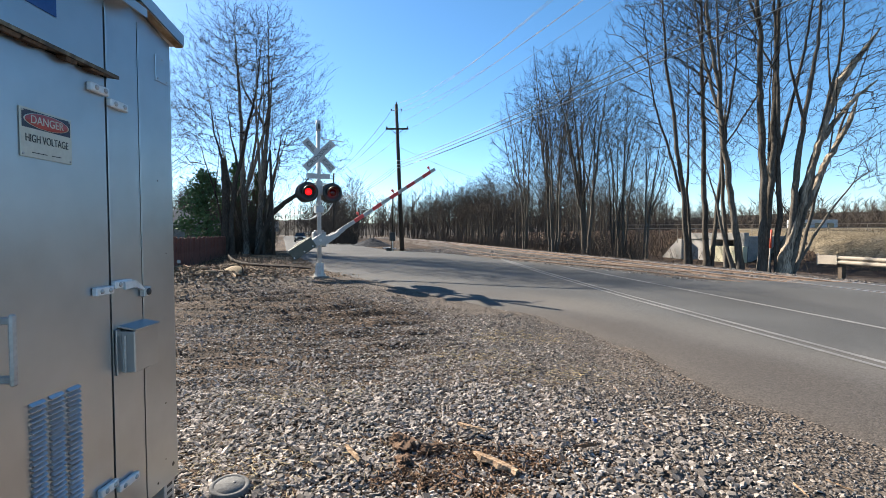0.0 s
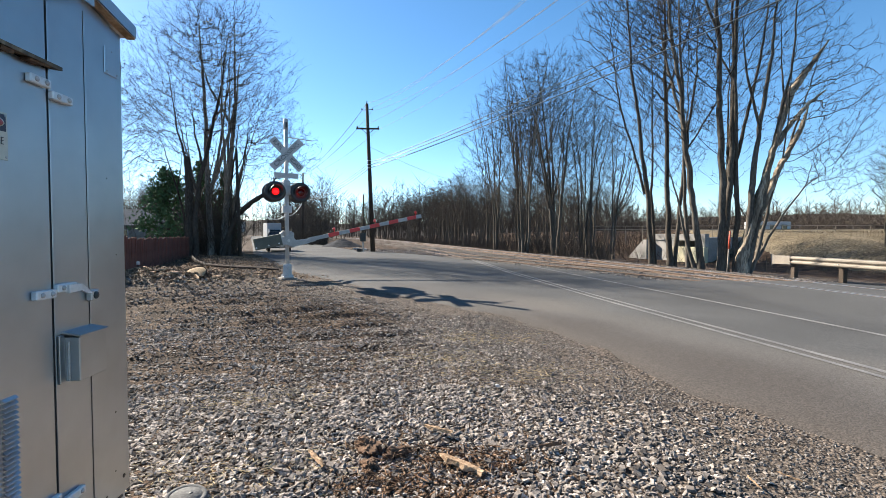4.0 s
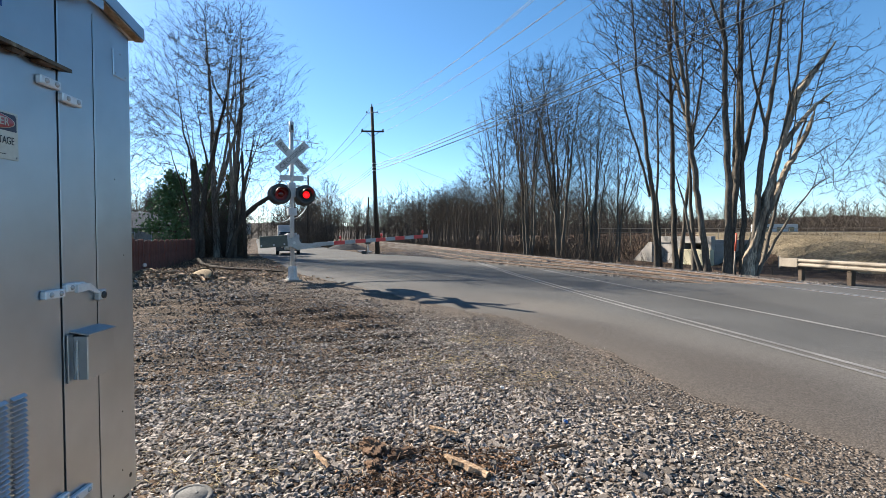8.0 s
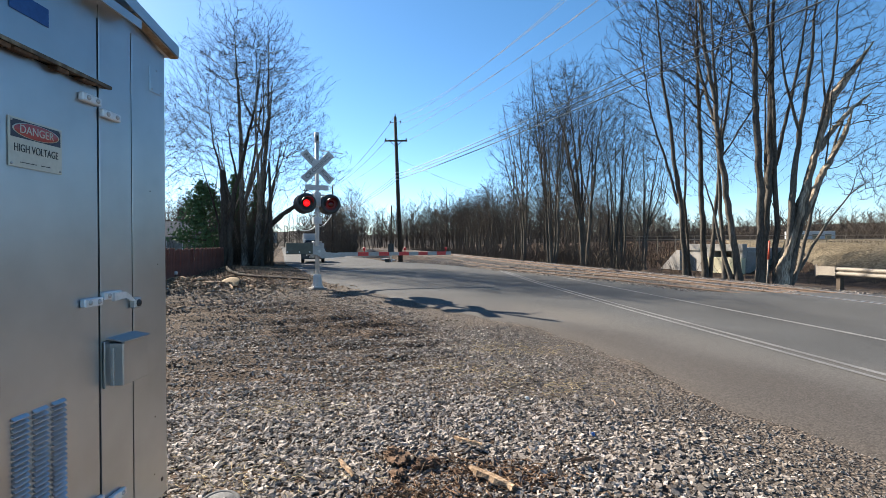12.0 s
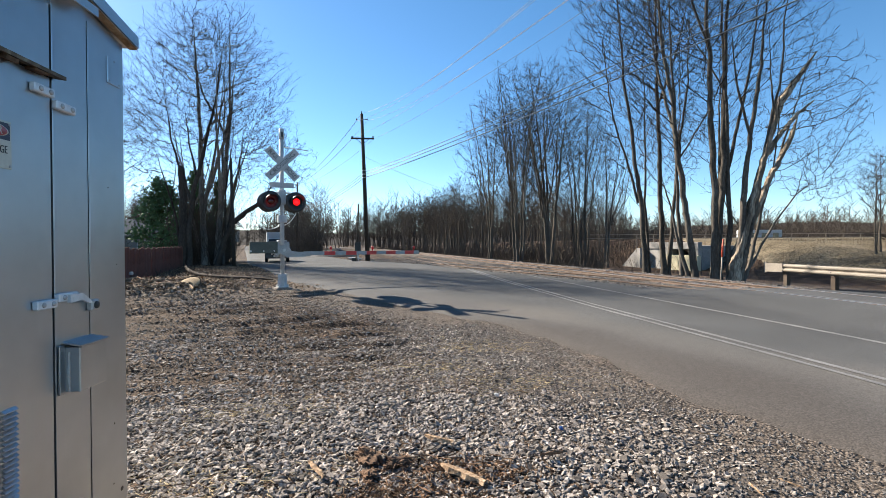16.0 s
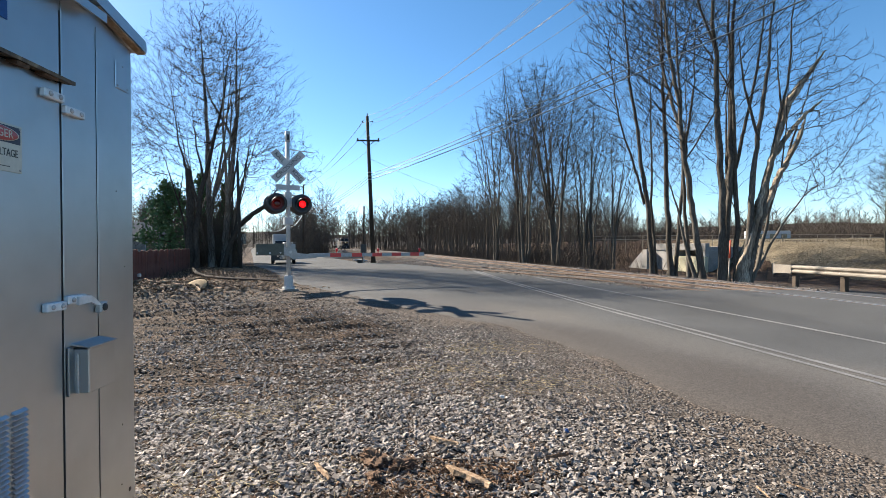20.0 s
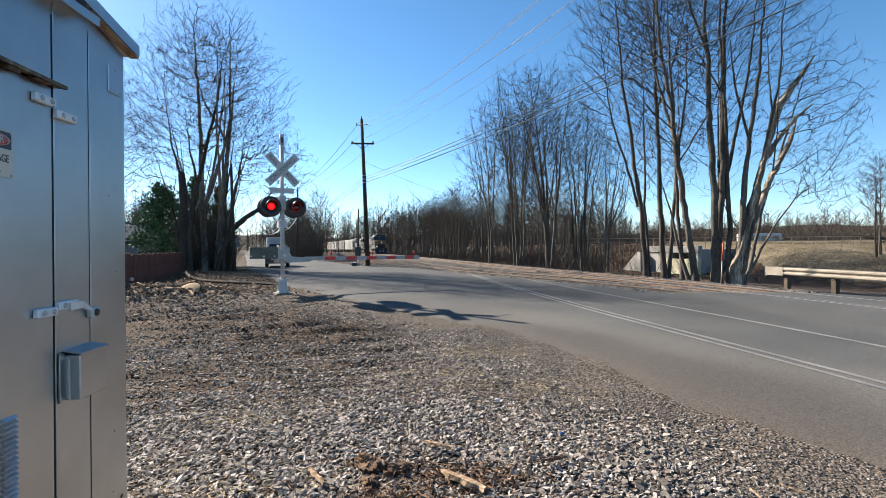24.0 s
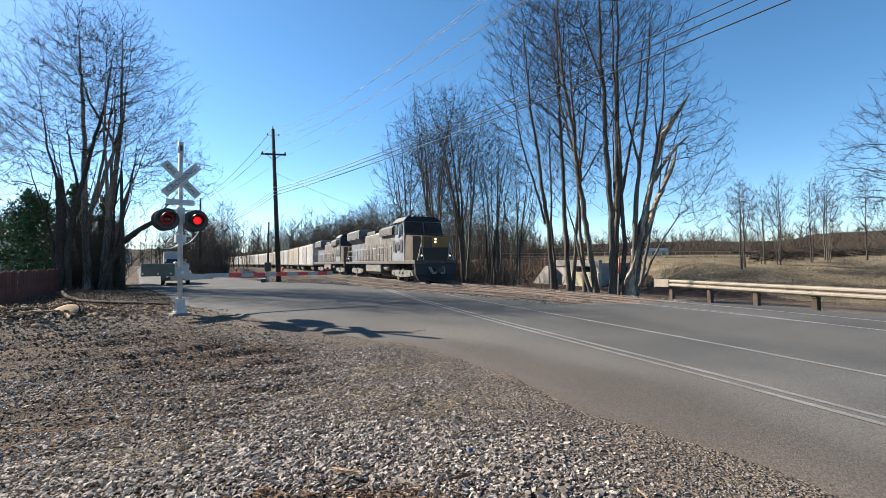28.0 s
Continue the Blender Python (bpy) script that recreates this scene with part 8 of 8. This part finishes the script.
def bank():
    xs, ys = np.linspace(26, 140, 115), np.linspace(8, 90, 84)
    me = sheet("grass_bank", xs, ys, lambda x, y: ground_z(x, y) - 0.1 - 1.5 * step(0.62, 0.57, x / y) + 0.2 * step(26, 29, x) * step(8, 11, y) + 0.05 * np.sin(x * 1.3 + np.sin(y)) * np.sin(y * 1.1), M_GRASS)
    tagged(new("grass_bank", me), "dry tan grass on the highway bank", "grass", kind="structure")
    rng = np.random.default_rng(23)
    n = 9000
    x, y = rng.uniform(26, 60, n), rng.uniform(12, 45, n)
    b0 = np.stack([x, y, ground_z(x, y)], -1)
    b1 = b0 + np.stack([rng.normal(0, 0.1, n), rng.normal(0, 0.1, n), rng.uniform(0.15, 0.4, n)], -1)
    tagged(new("grass_tufts", arrays_mesh("grass_tufts", *tubes(np.stack([b0, b1], 1), np.tile([0.01, 0.003], (n, 1)), 3), M_GRASS)), "dry tan grass tufts", "grass", kind="stuff")
    # cut brush lying on the bank
    n = 900
    x, y = rng.uniform(35, 50, n), rng.uniform(30.0, 32.5, n)
    b0 = np.stack([x, y, ground_z(x, y) + rng.uniform(0, 0.7, n)], -1)
    b1 = b0 + np.stack([rng.normal(0, 0.9, n), rng.normal(0, 0.4, n), rng.normal(0.1, 0.2, n)], -1)
    tagged(new("cut_brush", arrays_mesh("cut_brush", *tubes(np.stack([b0, b1], 1), np.tile([0.035, 0.012], (n, 1)), 3), M_DARKBARK)), "dark heap of cut brush on the bank", "brush", kind="stuff")


def creek_bridge():
    """Built along local x, its face to local -y; the face looks towards the afternoon sun."""
    t = thing("creek_bridge", pose(24.3, 39.6, 0, 0, 0, -72), "low pale concrete creek bridge carrying the highway", "bridge")
    bm = BM()
    box(bm, -4.6, 1.5, 0.0, 0.5, 0.95, 1.55, 0.03)
    part("parapet", bm, M_CONC, t)
    bm = BM()
    box(bm, -4.4, 1.4, 0.5, 5.0, 0.9, 1.25, 0.03)
    part("deck", bm, M_CONC, t)
    for x0, x1 in ((-2.2, -1.5), (0.75, 1.45)):
        bm = BM()
        box(bm, x0, x1, 0.05, 9.5, -1.4, 0.95, 0.03)
        part("pier", bm, M_CONC, t)
    # the low wall's bright yellow stands in for sunlight on it
    bm = BM()
    box(bm, -1.9, 1.7, -0.35, 0.1, -1.4, 0.4, 0.04)
    part("weir_wall", bm, M_SUNWALL, t, "low concrete wall coloured yellow as if sunlit")
    bm = BM()
    box(bm, -4.4, -2.2, 0.1, 0.5, -1.2, 0.98, 0.02)
    part("abutment", bm, M_CONC, t)
    bm = BM()
    prism(bm, [(-7.2, -1.2), (-4.8, 1.0), (-4.4, 1.0), (-4.4, -1.2)], -0.6, -0.1)
    part("wing_wall", bm, M_CONC, t)


def highway():
    t = tagged(new("highway_railing"), "thin galvanised railing along the distant highway", "railing")
    a, b = Vector((17.0, 44.0, 0)), Vector((90.0, 38.0, 0))
    d = (b - a)
    n = 44
    for z in (1.95, 2.3):
        bm = BM()
        cyl(bm, (a.x, a.y, z), (b.x, b.y, z + 0.15), 0.03, seg=6)
        part("rail", bm, M_OLDGALV, t)
    for i in range(n + 1):
        p = a + d * (i / n)
        bm = BM()
        cyl(bm, (p.x, p.y, 0.6), (p.x, p.y, 2.33 + 0.15 * i / n), 0.03, seg=6)
        part("post", bm, M_OLDGALV, t)
    # long white trailer parked across the highway
    v = thing("white_trailer", pose(46.0, 58.0, 1.4, 0, 0, -8), "long white trailer standing beyond the highway", "trailer")
    bm = BM()
    box(bm, -2.2, 2.2, -1.2, 1.2, 0.4, 1.75, 0.05)
    part("body", bm, M_CARWHITE, v)
    for x in (-1.4, 0.0, 1.4):
        bm = BM()
        box(bm, x - 0.35, x + 0.35, -1.23, -1.19, 0.8, 1.35, 0.01)
        part("window", bm, M_CABGLASS, v)
    bm = BM()
    box(bm, -2.0, 2.0, -1.0, 1.0, -0.1, 0.42, 0.02)
    part("chassis", bm, M_UNDER, v)


def ridge():
    """A wooded hill far off behind the highway."""
    xs = np.linspace(-900, 1300, 700)
    rng = np.random.default_rng(29)
    ragged = rng.normal(0, 1.6, 700)
    rows = []
    for k, (y, f) in enumerate(((620, 0.0), (680, 0.7), (740, 1.0), (900, 1.1))):
        h = 21 + 20 * step(520, 1050, xs) + ragged + 4 * np.sin(xs / 70) + 2 * np.sin(xs / 23)
        rows.append(np.stack([xs, np.full_like(xs, y) - 0.25 * xs, h * f], -1))
    v = np.array(rows)
    idx = np.arange(v.shape[0] * v.shape[1]).reshape(v.shape[:2])
    quads = np.stack([idx[:-1, :-1], idx[:-1, 1:], idx[1:, 1:], idx[1:, :-1]], -1).reshape(-1, 4)
    m = mat("distant_bare_woods", [(0.014, 0.012, 0.011), (0.024, 0.02, 0.018), (0.036, 0.031, 0.028)], 0.02, 0.25, 1.0, bump=0.8, bump_dist=3.0)
    tagged(new("backdrop_ridge", arrays_mesh("backdrop_ridge", v.reshape(-1, 3), quads, m, smooth=True)), "distant brown wooded ridge", "hill", kind="structure")


bank()
creek_bridge()
highway()
ridge()


# ---- what moves ----
def heading(dx, dy):
    return math.degrees(math.atan2(-dx, dy))


def car_rows(keys):
    """Keys of (seconds, x, y, turn)."""
    return [(t, pose(x, y, float(road_z(x, y)), 0, 0, turn)) for t, x, y, turn in keys]


def motions():
    # the gate comes down
    gate = [(0, 32.4), (0.5, 28.6), (1, 26), (1.5, 23.4), (2, 20.9), (2.5, 19.0), (3, 16.5), (3.5, 13.8), (4.5, 9.6), (5.5, 6.8), (6, 6.2), (7, 4.6), (8, 3.8), (9, 2.9), (10, 1.2), (11, 0), (28, -0.3)]
    walk(ARM[0], [(t, pose(0.02, 0, 1.12, 0, -a, 0)) for t, a in gate])
    # the lights flash in turn, each lit for about half of 1.187 s
    for lens, m, side in LAMPS:
        first = 0.225 + (0.5935 if side else 0.0)
        rows = []
        for k in range(-1, 25):
            on, off = first + 1.187 * k - 0.347, first + 1.187 * k + 0.347
            rows += [(on + j / 30, 180 + 60 * j) for j in range(4)]
            rows += [(off - 0.1 + j / 30, 60 * j) for j in range(4)]
        before = [r for r in rows if r[0] <= 0]
        rows = [(0.0, before[-1][1])] + [r for r in rows if 0 < r[0] < 28]
        rows.append((28.0, rows[-1][1]))
        walk(lens, [(t, m @ Matrix.Rotation(radians(a), 4, "Y")) for t, a in rows])
    for ob, back, length in TRAIN:
        walk(ob, train_rows(back, length))
    # the black car rolls up to the gate and waits
    walk(CARS["suv"], car_rows([(0, -23.5, 75, 199), (0.6, -20.5, 65.5, 199), (1.2, -17.8, 56.5, 199), (2.0, -14.8, 47.5, 200), (3.0, -12.6, 40.5, 202), (4.5, -10.6, 37.2, 198), (8, -10.25, 36.4, 196), (28, -10.25, 36.4, 196)]))
    walk(CARS["truck"], car_rows([(0, -40, 84, 268), (1.0, -31, 85, 268), (1.5, -29, 85, 262), (2.1, -27.3, 84, 245), (3.5, -24.6, 80, 212), (6.0, -21.6, 75, 198), (28, -21.6, 75, 198)]))
    walk(CARS["passing"], car_rows([(0, -62, 60, 272), (19.0, -60, 60, 272), (20.0, -26.2, 56, 275), (21.0, -22.0, 56.5, 275), (22.3, -18.8, 58, 320), (24.0, -24.5, 76, 18), (28, -45, 135, 18)]))


motions()
